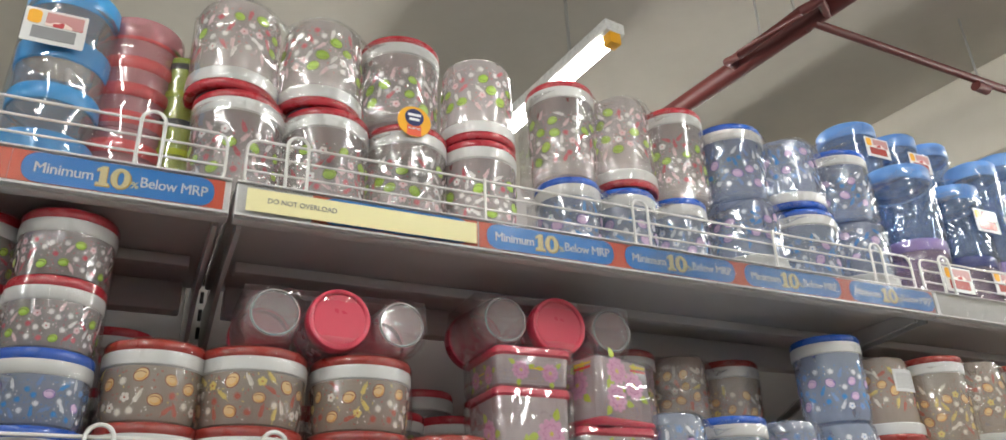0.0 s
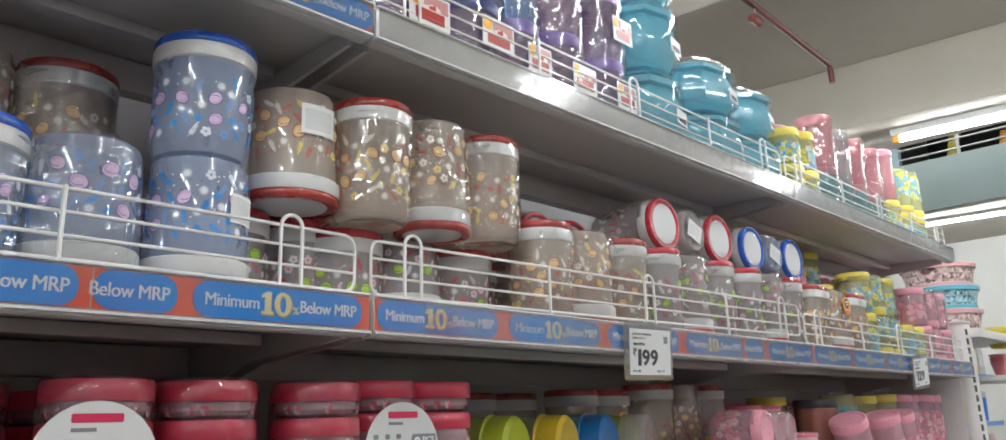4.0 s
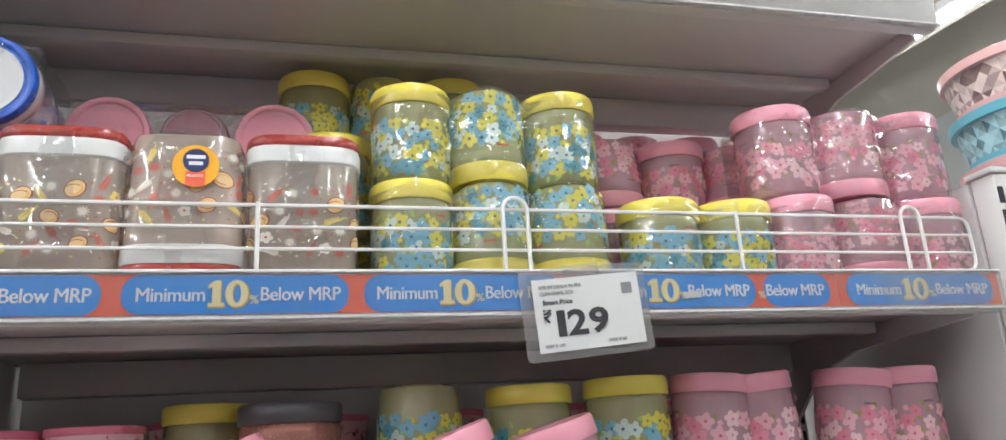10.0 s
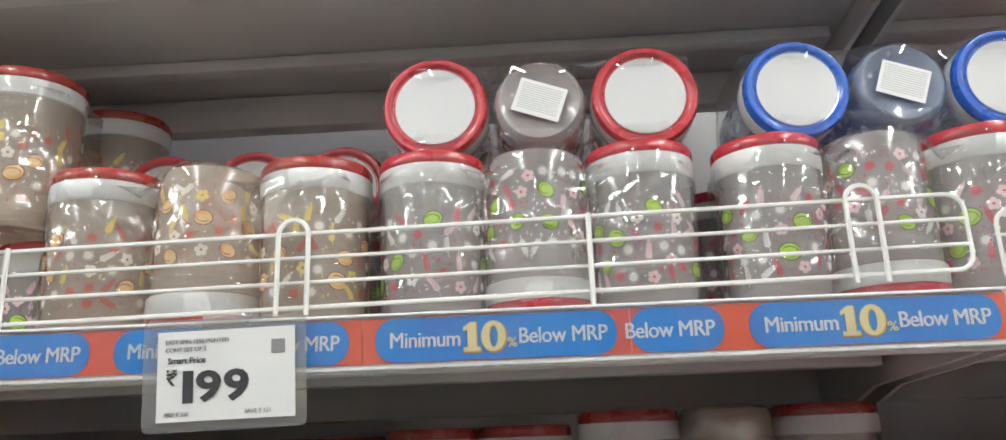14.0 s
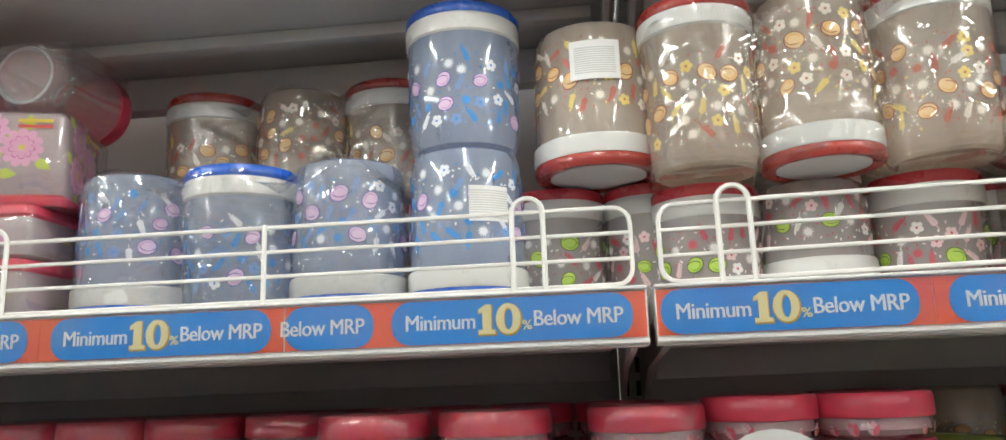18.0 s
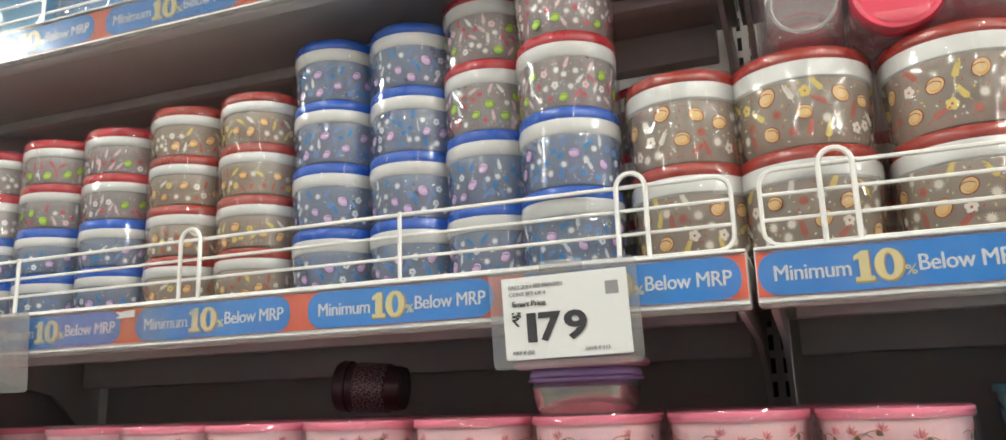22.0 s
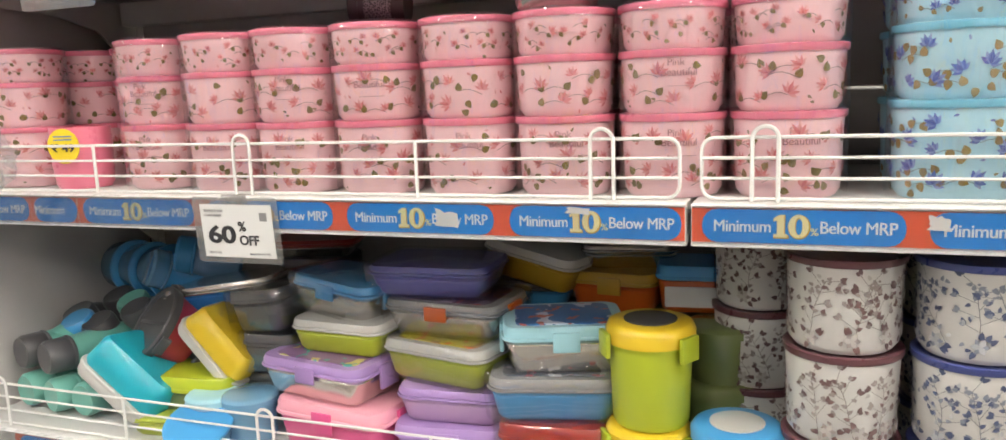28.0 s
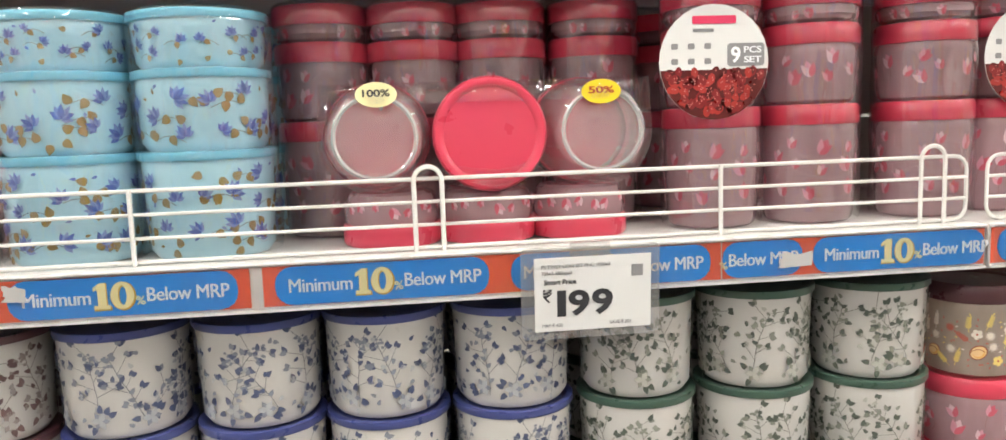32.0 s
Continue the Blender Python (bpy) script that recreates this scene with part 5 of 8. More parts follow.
tagged(back_jar, "clear jar printed with peaches standing on its rust lid", "jar", "tall jars")
jar_set(-0.03, 0.2, MAIN, 0.052, 0.124, *LIME, "wrapped jars with crimson lids at the back of the shelf", (0, 0), film=False)
jar_set(0.18, 0.16, MAIN, 0.054, 0.110, *LIME, "three wrapped jars printed with limes on the lower row", film=False)
jar_set(0.176, 0.09, MAIN + 0.111, 0.0545, 0.165, *PEACH, "three tall wrapped jars printed with peaches resting on lower jars", seed=8)
jar_set(0.2, 0.24, MAIN + 0.111, 0.054, 0.18, *PEACH, "three tall jars with rust lids on the back row", film=False)
jar_set(0.497, 0.075, MAIN, 0.0525, 0.157, *PEACH, "three wrapped clear jars printed with peaches, rust lids", seed=9)
lying_row(0.5, 0.17, MAIN + 0.120, 0.05, 0.12, (LID_RED, LID_RED, LID_RED), PEACH_PRINT, "red lidded jars lying at the back of the shelf")
jar_set(0.5, 0.25, MAIN, 0.052, 0.118, *LIME, "wrapped jars with crimson lids at the back", film=False)
jar_set(0.818, 0.075, MAIN, 0.0505, 0.157, *LIME, "three wrapped clear jars printed with limes, crimson lids", seed=10)
jar_set(1.14, 0.075, MAIN, 0.0495, 0.157, *LIME, "three wrapped clear jars printed with limes, crimson lids", seed=11)
lying_row(0.826, 0.045, MAIN + 0.159, 0.05, 0.147, (LID_RED, None, LID_RED), LIME_PRINT, "three wrapped jars lying down, crimson lids with white discs")
lying_row(1.171, 0.045, MAIN + 0.159, 0.0485, 0.147, (LID_BLUE, None, LID_BLUE), LILAC_PRINT, "three wrapped jars lying down, blue lids with white discs", seed=4)
jar_set(0.98, 0.25, MAIN, 0.05, 0.157, *LIME, "wrapped jars with crimson lids at the back", (0, 0, 0, 0), film=False)
jar_set(1.467, 0.078, MAIN, 0.0575, 0.150, *PEACH, "three squarish wrapped jars printed with peaches, rust lids", seed=12, boxy=4.5)
lying_row(1.456, 0.16, MAIN + 0.155, 0.0455, 0.12, (LID_PINK, None, LID_PINK), PINK_PRINT, disc=False, label= "pink lidded jars lying behind the front row")
jar_set(1.43, 0.23, MAIN, 0.047, 0.153, PINK_PRINT, LID_PINK, "pink jars at the back of the shelf", (0, 0, 0), collar=False, disc=False, film=False)
YEL = dict(collar=False, disc=False)
jar_set(1.79, 0.075, MAIN, 0.0455, 0.110, YELLOW_PRINT, LID_YELLOW, "three wrapped jars printed with blue and yellow flowers, yellow lids", (0, 1, 1), seed=13, **YEL)
jar_set(1.79, 0.078, MAIN + 0.112, 0.0445, 0.112, YELLOW_PRINT, LID_YELLOW, "three wrapped jars printed with blue and yellow flowers stacked on others", (0, 1, 0), seed=14, **YEL)
jar_set(1.69, 0.24, MAIN, 0.0465, 0.190, YELLOW_PRINT, LID_YELLOW, "tall jars with yellow lids on the back row", film=False, **YEL)
jar_set(1.69, 0.25, MAIN + 0.191, 0.0465, 0.128, YELLOW_PRINT, LID_YELLOW, "tall jars with yellow lids on the back row", (0, 1, 0), film=False, **YEL)
tagged(jar(None, pose(1.615, 0.15, MAIN + 0.070), 0.047, 0.12, YELLOW_PRINT, LID_YELLOW, False, False), "flower printed jar with a yellow lid behind the front row", "jar")
jar_set(2.05, 0.085, MAIN, 0.049, 0.098, YELLOW_PRINT, LID_YELLOW, "two short jars printed with blue and yellow flowers", (0, 0), seed=15, **YEL)
jar_set(2.292, 0.09, MAIN, 0.049, 0.108, PINK_PRINT, LID_PINK, "three wrapped pink flowered jars with pink lids", (0, 1, 0), seed=16, **YEL)
jar_set(2.285, 0.095, MAIN + 0.110, 0.05, 0.12, PINK_PRINT, LID_PINK, "three wrapped pink flowered jars stacked on others", (0, 1, 0), seed=17, **YEL)
jar_set(2.1, 0.23, MAIN, 0.05, 0.130, PINK_PRINT, LID_PINK, "pink flowered jars on the back row", film=False, **YEL)
jar_set(2.1, 0.23, MAIN + 0.132, 0.05, 0.1, PINK_PRINT, LID_PINK, "pink flowered jars on the back row", (1, 0, 1), film=False, **YEL)
jar_set(2.1, 0.35, MAIN, 0.05, 0.170, PINK_PRINT, LID_PINK, "pink flowered jars on the back row", film=False, **YEL)
jar_set(2.1, 0.35, MAIN + 0.171, 0.05, 0.12, PINK_PRINT, LID_PINK, "pink flowered jars on the back row", film=False, **YEL)

# ---- top shelf ----
jar_set(-1.077, 0.085, TOP, 0.06, 0.149, *LIME, "three wrapped jars printed with limes under the ceiling", (0, 0, 0), seed=20)
jar_set(-1.09, 0.085, TOP + 0.15, 0.06, 0.15, *LIME, "three wrapped jars printed with limes stacked on others", (1, 1, 0), seed=21)
jar_set(-0.58, 0.085, TOP, 0.052, 0.119, *LILAC, "three wrapped short jars with blue lids", (0, 0, 0), seed=22)
jar_set(-0.575, 0.085, TOP + 0.12, 0.056, 0.175, *LIME, "three wrapped jars printed with limes stacked on others", (0, 1, 0), seed=23)
tagged(jar(None, pose(-0.84, 0.085, TOP), 0.058, 0.149, *LIME), "clear jar printed with limes", "jar")
tagged(jar(None, flip(-0.84, 0.085, TOP + 0.15, 0.15), 0.058, 0.15, *LIME), "clear jar printed with limes standing on its lid", "jar")
jar_set(-0.2, 0.085, TOP, 0.066, 0.139, *LILAC, "three wrapped jars printed in lilac and blue", (1, 0, 1), seed=24)
jar_set(-0.21, 0.085, TOP + 0.14, 0.065, 0.145, *LILAC, "three wrapped jars printed in lilac and blue stacked on others", (0, 1, 0), seed=25)

# ---- lower shelf ----
def tub(w, h, taper=0.93):
    r = w / 2
    t = h - 0.006
    return lathe([(0, 0.003), (r * 0.8 * taper, 0.003), (r * 0.9 * taper, 0), (r * taper, 0.008), (r * 0.98, t), (r * 0.9, t)], 40)


def tub_lid(w, h):
    r = w / 2
    return lathe([(r * 0.93, h - 0.009), (r * 1.015, h - 0.009), (r * 1.035, h - 0.007), (r * 1.03, h - 0.001), (r * 0.98, h), (r * 0.9, h - 0.001), (r * 0.85, h - 0.004), (0, h - 0.004)], 40)


SCRIPT = paint("brown_script", (0.42, 0.20, 0.22), 0.4)


def tub_stack(x, y, w, hs, mat, rim, label, z=None, turn=0.0, name="container_stack", group="printed container stacks"):
    s = root(name, pose(x, y, LOW if z is None else z, 0, 0, turn), label, "container stack", group)
    up = 0.0
    for k, h in enumerate(hs):
        b = part("container", shared(("tub", w, h), lambda: tub(w, h), mat), mat, s, "", pose(0, 0, up, 0, 0, k * 35 + turn))
        tagged(part("print", round_print(mat.name, w / 2, h, 0.93, h - 0.008, k % 2), mat, b, "printed figures"), kind="stuff")
        if mat is PINK_OPAQUE and k in ((0,) if int(100 * x) % 3 else (0, 1)) and y < 0.15:
            for row, (words, wide, tall) in enumerate((("Pink", 0.019, 0.0075), ("Beautiful", 0.04, 0.0085), ("_____", 0.034, 0.0006))):
                part("lettering", bent_words(words, SCRIPT, tall, wide, w * 0.487 + 0.0012), SCRIPT, b, "", pose(0, 0, h * 0.74 - 0.0115 * row, 0, 0, -k * 35 - turn * 2 + 12 + 3 * row))
        part("lid", shared(("tublid", w, h), lambda: tub_lid(w, h), rim), rim, b)
        up += h
    if y < 0.15 and rim in (RIM_ROSE, RIM_SKY):
        part("shrink_film", shared(("sleeve", w, up), lambda: sleeve(w * 0.525, up, 5), FILM), FILM, s, "crinkled clear shrink film", pose(0, 0, 0, 0, 0, 77 * x))
    return s


P_LABEL = "stack of three pink containers printed with blossoms and leaves"
for n, px in enumerate((-2.3, -2.015, -1.87, -1.749, -1.622, -1.49, -1.362, -1.23, -1.1)):
    tub_stack(px, 0.085 if n > 1 else 0.11, 0.123, (0.097, 0.072, 0.053), PINK_OPAQUE, RIM_ROSE, P_LABEL, turn=37 * n)
for n in range(10):
    tub_stack(-2.28 + 0.128 * n, 0.235, 0.12, (0.097, 0.072, 0.053), PINK_OPAQUE, RIM_ROSE, P_LABEL, turn=53 * n)
for n, px in enumerate((-0.93, -0.798)):
    for py in (0.085, 0.22):
        tub_stack(px, py, 0.13, (0.105, 0.078, 0.055), BLUE_OPAQUE, RIM_SKY, "stack of three sky blue containers printed with blue blossoms", turn=41 * n + 90 * py)
R_LABEL = "stack of tulip printed jars with coral lids"
for n, px in enumerate((-0.688, -0.584, -0.483, -0.371, -0.26, -0.145, -0.005)):
    s = root("jar_stack", pose(px, 0.19 if n < 4 else 0.1, LOW), R_LABEL, "jar stack", "coral lidded jar stacks")
    for k, (h, u) in enumerate(((0.13, 0.0), (0.085, 0.131), (0.04, 0.217))):
        jar(s, pose(0, 0, u), 0.052, h, TULIP_PRINT, LID_CORAL, False, False)
    part("shrink_film", shared(("sleeve", 0.052, 0.257, n % 3), lambda: sleeve(0.0555, 0.257, n % 3), FILM), FILM, s, "crinkled clear shrink film", pose(0, 0, 0, 0, 0, 80 * n))
for n in range(7):
    s = root("jar_stack", pose(-0.67 + 0.108 * n, 0.325, LOW), R_LABEL, "jar stack", "coral lidded jar stacks")
    for k, (h, u) in enumerate(((0.13, 0.0), (0.085, 0.131), (0.04, 0.217))):
        jar(s, pose(0, 0, u), 0.052, h, TULIP_PRINT, LID_CORAL, False, False)
jar_set(-0.516, 0.085, LOW, 0.05, 0.055, TULIP_PRINT, LID_CORAL, "low tulip printed jars standing on coral lids", (1, 1, 1), film=False, **YEL)
lying_row(-0.516, 0.02, LOW + 0.056, 0.055, 0.12, (None, LID_CORAL, None), TULIP_PRINT, disc=False, label= "three coral lidded jars lying wrapped on their sides")

# ---- base shelf ----
for n, (px, mat, rim) in enumerate(((-1.035, WHITE_TIN_BROWN, RIM_BROWN), (-0.897, WHITE_TIN_BLUE, RIM_BLUE), (-0.762, WHITE_TIN_BLUE, RIM_BLUE), (-0.63, WHITE_TIN_BLUE, RIM_BLUE), (-0.494, WHITE_TIN_BLUE, RIM_BLUE), (-0.354, WHITE_TIN_GREEN, RIM_GREEN), (-0.215, WHITE_TIN_GREEN, RIM_GREEN), (-0.076, WHITE_TIN_GREEN, RIM_GREEN))):
    for py in (0.09, 0.24):
        tub_stack(px, py, 0.129, (0.109, 0.109, 0.109), mat, rim, "stack of white canisters printed with leaves", BASE, 31 * n + 80 * py, "canister_stack", "white canister stacks")

for bx in (-2.3, -2.19, -2.08, -1.97):
    jar_tower(bx, 0.25, MAIN, 0.0525, 0.0605, [LILAC, LIME, LIME], T_MIX)
for bx in (-1.86, -1.75, -1.64, -1.53):
    jar_tower(bx, 0.25, MAIN, 0.052, 0.0635, [PEACH] * 4, T_PEACH)
for bx in (-1.42, -1.31):
    jar_tower(bx, 0.25, MAIN, 0.053, 0.0805, [LIME] * 3, "stack of short clear jars with crimson lids")
for bx in (-1.05, -0.94, -0.83, -0.72, -0.6):
    jar_tower(bx, 0.37, MAIN, 0.054, 0.09, [(TULIP_PRINT, LID_CORAL)] * 2, "dark red lidded jars at the back of the shelf")
jar_set(-0.3, 0.37, MAIN, 0.056, 0.14, *PEACH, "wrapped jars with rust lids at the back", (0, 0, 0, 0), film=False)
jar_set(0.2, 0.37, MAIN, 0.056, 0.16, *PEACH, "wrapped jars with rust lids at the back", (0, 0, 0, 0), film=False)
jar_set(0.62, 0.37, MAIN, 0.052, 0.15, *LIME, "wrapped jars with crimson lids at the back", (0, 0, 0, 0), film=False)
jar_set(1.1, 0.37, MAIN, 0.052, 0.15, *LIME, "wrapped jars with crimson lids at the back", (0, 0, 0, 0), film=False)
jar_set(1.45, 0.37, MAIN, 0.047, 0.12, PINK_PRINT, LID_PINK, "pink jars at the back of the shelf", (0, 0, 0), film=False, **YEL)
jar_set(1.72, 0.37, MAIN, 0.047, 0.15, YELLOW_PRINT, LID_YELLOW, "jars with yellow lids at the back", (0, 0, 0), film=False, **YEL)

# ---- coloured plastics ----
PLASTICS = {}


def plastic(color, rough=0.32):
    key = (color, rough)
    if key not in PLASTICS:
        PLASTICS[key] = paint("plastic_%d" % len(PLASTICS), color, rough, 0.07, 35.0, coat=0.25)
    return PLASTICS[key]


PURPLE_CLEAR = tinted("purple_plastic", (0.90, 0.68, 0.90), 0.27)
BLUE_CLEAR = tinted("blue_plastic", (0.42, 0.64, 1.0), 0.27)
AQUA_CLEAR = tinted("aqua_plastic", (0.30, 0.82, 0.98), 0.5)
TEAL_CLEAR = tinted("teal_plastic", (0.14, 0.48, 0.54), 0.45)
ROSE_CLEAR = tinted("rose_plastic", (0.90, 0.44, 0.50), 0.48)
GREEN_CLEAR = tinted("green_plastic", (0.40, 0.48, 0.18), 0.55)
LIME_CLEAR = tinted("pale_lime_plastic", (0.62, 0.72, 0.16), 0.55)
SKY_CLEAR = tinted("sky_plastic", (0.34, 0.68, 0.95), 0.45)
SMOKE = tinted("smoke_plastic", (0.10, 0.10, 0.115), 0.8)
STAINLESS = paint("stainless_steel", (0.72, 0.69, 0.65), 0.2, 0.04, 30.0, metal=0.95, bump=0.004)
LIME_OPAQUE, LEMON, TEAL, MINT = plastic((0.40, 0.47, 0.03)), plastic((0.72, 0.50, 0.03)), plastic((0.02, 0.30, 0.38)), plastic((0.15, 0.42, 0.35))
SKYB, INDIGO, LILACP, ROSEP = plastic((0.06, 0.32, 0.64)), plastic((0.09, 0.09, 0.38)), plastic((0.36, 0.23, 0.50)), plastic((0.66, 0.09, 0.25))
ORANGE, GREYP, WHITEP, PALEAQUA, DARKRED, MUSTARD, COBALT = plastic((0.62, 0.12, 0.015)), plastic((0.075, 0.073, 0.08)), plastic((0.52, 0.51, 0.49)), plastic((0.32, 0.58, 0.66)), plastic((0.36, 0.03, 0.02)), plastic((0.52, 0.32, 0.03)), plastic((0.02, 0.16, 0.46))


def picture_print(name, a, b, c):
    """A printed lid picture of loose bright shapes, no figure."""
    g = Graph(name)
    p = g.obj()
    col = g.mix(g.noise(p, 14.0, 1.0), a, tuple(0.6 * v for v in a))
    col = g.mix(g.m("GREATER_THAN", g.noise(p, 26.0, 2.0), 0.56), col, b)
    col = g.mix(g.m("GREATER_THAN", g.noise(p, 47.0, 2.0), 0.6), col, c)
    return g.done(g.principled(col, 0.3, Coat_Weight=0.4))


PIC_BLUE = picture_print("blue_lid_picture", (0.03, 0.16, 0.42), (0.55, 0.62, 0.74), (0.46, 0.10, 0.08))
PIC_YELLOW = picture_print("yellow_lid_picture", (0.66, 0.58, 0.05), (0.36, 0.20, 0.06), (0.70, 0.14, 0.04))
PIC_MIX = picture_print("bright_lid_picture", (0.30, 0.16, 0.34), (0.62, 0.54, 0.20), (0.06, 0.38, 0.34))
PIC_ROSE = picture_print("rose_label_picture", (0.62, 0.30, 0.30), (0.80, 0.66, 0.62), (0.48, 0.05, 0.06))
PALEGREY = plastic((0.30, 0.30, 0.31))
PIC_WINE = picture_print("wine_lid_picture", (0.09, 0.025, 0.04), (0.30, 0.24, 0.30), (0.34, 0.05, 0.05))
PIC_GREY = picture_print("grey_lid_picture", (0.10, 0.12, 0.16), (0.42, 0.44, 0.48), (0.36, 0.06, 0.08))


def lunch_box(x, y, z, w, d, h, body, lid, label, turn=0.0, tip=0.0, roll=0.0, picture=None, latch=None, wrapped=False):
    """A lunch box: rounded tray, overhanging lid, latches and a printed lid panel."""
    s = root("lunch_box", pose(x, y, z, tip, roll, turn), label, "lunch box", "piled lunch boxes")
    hl = h * 0.29
    part("body", tray(w * 0.94, d * 0.94, h - hl, 0.02), body, s)
    part("lid", tray(w * 0.985, d * 0.985, hl, 0.024, 1.0, 0.005), lid, s, "", pose(0, 0, h - hl))
    part("rim", tray(w * 1.015, d * 1.015, hl * 0.28, 0.025, 1.0, 0.0015), lid, s, "", pose(0, 0, h - hl * 1.02))
    if picture:
        part("lid_panel", stacked([(rounded(w * 0.78, d * 0.76, 0.015), h), (rounded(w * 0.78, d * 0.76, 0.015), h + 0.0015)]), picture, s, "printed picture panel")
    if latch:
        for sx in (-1, 1):
            part("latch", box(sx * (w / 2 + 0.001) - 0.003, sx * (w / 2 + 0.001) + 0.003, -0.02, 0.02, h * 0.3, h * 0.92, 0.002), latch, s)
        part("latch", box(-0.018, 0.018, -d / 2 - 0.003, -d / 2 + 0.001, h * 0.48, h * 0.9, 0.0014), latch, s)
    if wrapped:
        part("shrink_film", tray(w + 0.012, d + 0.012, h + 0.004, 0.022, 0.97), FILM, s, "crinkled clear film")
    return s


def flask(x, y, z, r, length, body, cap, label, turn=0.0, tip=90.0):
    """A drinking bottle with a grooved cap."""
    s = root("drink_bottle", pose(x, y, z, tip, 0, turn), label, "bottle", "piled drink bottles")
    part("body", lathe([(0, 0), (r * 0.85, 0), (r, 0.006), (r, length * 0.55), (r * 0.9, length * 0.7), (r * 0.92, length * 0.78), (0, length * 0.78)], 28), body, s)
    part("cap", lathe([(r * 0.96, length * 0.74), (r * 1.0, length * 0.76), (r * 0.98, length * 0.96), (r * 0.86, length), (r * 0.5, length * 0.99), (0, length * 0.99)], 28), cap, s)
    part("cap_ring", lathe([(r * 0.97, length * 0.7), (r * 1.04, length * 0.715), (r * 1.04, length * 0.73), (r * 0.97, length * 0.745)], 28), cap, s)
    return s


def canister(x, y, z, r, h, body, lid, label, latches=None, window=None, flat=False):
    s = root("canister", pose(x, y, z), label, "canister")
    part("body", lathe([(0, 0.002), (r * 0.84, 0), (r * 0.9, 0.006), (r * 0.97, h * 0.82), (0, h * 0.82)], 40), body, s)
    if flat:
        part("lid", lathe([(r * 0.97, h * 0.76), (r * 1.05, h * 0.77), (r * 1.06, h * 0.96), (r * 1.02, h), (r * 0.92, h), (r * 0.89, h - 0.005), (0, h - 0.005)], 40), lid, s)
        part("lid_ridge", box(-r * 0.86, r * 0.86, -0.003, 0.003, h - 0.0052, h - 0.0025, 0.001), lid, s)
    else:
        part("lid", lathe([(r * 0.97, h * 0.8), (r * 1.04, h * 0.81), (r * 1.05, h * 0.93), (r * 0.98, h * 0.985), (r * 0.9, h), (0, h)], 40), lid, s)
    if window:
        part("lid_window", lathe([(r * 0.62, h + 0.0005), (r * 0.62, h + 0.002), (0, h + 0.002)], 32), window, s)
    if latches:
        for a in (-60, 60, 180):
            part("latch", box(-0.016, 0.016, -r * 1.05 - 0.007, -r * 1.05, h * 0.68, h * 0.92, 0.002), latches, s, "", pose(0, 0, 0, 0, 0, a))
    return s


B = BASE
# the pile, from the back and foot upward
lunch_box(-1.722, 0.12, B, 0.2, 0.14, 0.075, ROSEP, plastic((0.80, 0.36, 0.44)), "pink lunch box at the foot of the pile", -8, latch=ROSEP)
lunch_box(-1.75, 0.13, B + 0.078, 0.2, 0.14, 0.058, STAINLESS, LILACP, "steel lunch box with a lilac picture lid", -10, picture=PIC_MIX, latch=LILACP)
lunch_box(-1.73, 0.155, B + 0.139, 0.165, 0.12, 0.05, LIME_OPAQUE, WHITEP, "lime green lunch box with a white rim", -4)
lunch_box(-1.745, 0.18, B + 0.191, 0.165, 0.12, 0.055, STAINLESS, SKYB, "steel lunch box with a blue clip lid", -14, 0, 4, latch=SKYB, wrapped=True)
lunch_box(-1.545, 0.13, B, 0.17, 0.14, 0.06, LILACP, LILACP, "lilac lunch box at the foot of the pile", 6, latch=LILACP)
lunch_box(-1.545, 0.135, B + 0.061, 0.16, 0.13, 0.05, plastic((0.46, 0.30, 0.50)), LILACP, "dusty lilac lunch box", 4)
lunch_box(-1.56, 0.15, B + 0.112, 0.18, 0.13, 0.058, LIME_OPAQUE, WHITEP, "lime lunch box with a yellow printed lid", -12, picture=PIC_YELLOW, wrapped=True)
lunch_box(-1.565, 0.18, B + 0.173, 0.19, 0.13, 0.05, STAINLESS, PALEGREY, "steel lunch box with a pale lid and a wine red picture", -6, picture=PIC_WINE, latch=ORANGE, wrapped=True)
lunch_box(-1.6, 0.2, B + 0.226, 0.19, 0.14, 0.045, INDIGO, INDIGO, "indigo lunch box on top of the pile", 3, wrapped=True)
lunch_box(-1.394, 0.12, B, 0.15, 0.12, 0.08, DARKRED, DARKRED, "red lunch box in crinkled film", 5, wrapped=True)
lunch_box(-1.4, 0.135, B + 0.082, 0.18, 0.13, 0.06, SKYB, PALEGREY, "sky blue lunch box with a grey printed lid", 14, picture=PIC_GREY, wrapped=True)
lunch_box(-1.392, 0.15, B + 0.145, 0.17, 0.13, 0.065, STAINLESS, PALEAQUA, "steel lunch box with a pale aqua picture lid", 20, picture=PIC_BLUE, latch=PALEAQUA)
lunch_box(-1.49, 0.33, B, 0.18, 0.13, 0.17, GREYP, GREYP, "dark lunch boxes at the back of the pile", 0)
lunch_box(-1.5, 0.33, B + 0.172, 0.15, 0.12, 0.05, SKYB, GREYP, "blue lunch box at the back of the pile", 8)
lunch_box(-1.474, 0.31, B + 0.224, 0.17, 0.12, 0.055, MUSTARD, WHITEP, "mustard lunch box with a white rim, tipped over", -14, 0, 10)
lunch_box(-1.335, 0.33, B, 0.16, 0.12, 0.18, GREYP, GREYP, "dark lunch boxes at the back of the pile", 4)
lunch_box(-1.345, 0.32, B + 0.182, 0.14, 0.12, 0.062, ORANGE, MUSTARD, "orange lunch box with a mustard lid", -6, latch=MUSTARD)
lunch_box(-1.335, 0.34, B + 0.246, 0.15, 0.11, 0.036, STAINLESS, STAINLESS, "steel box with a dark stripe", 12)
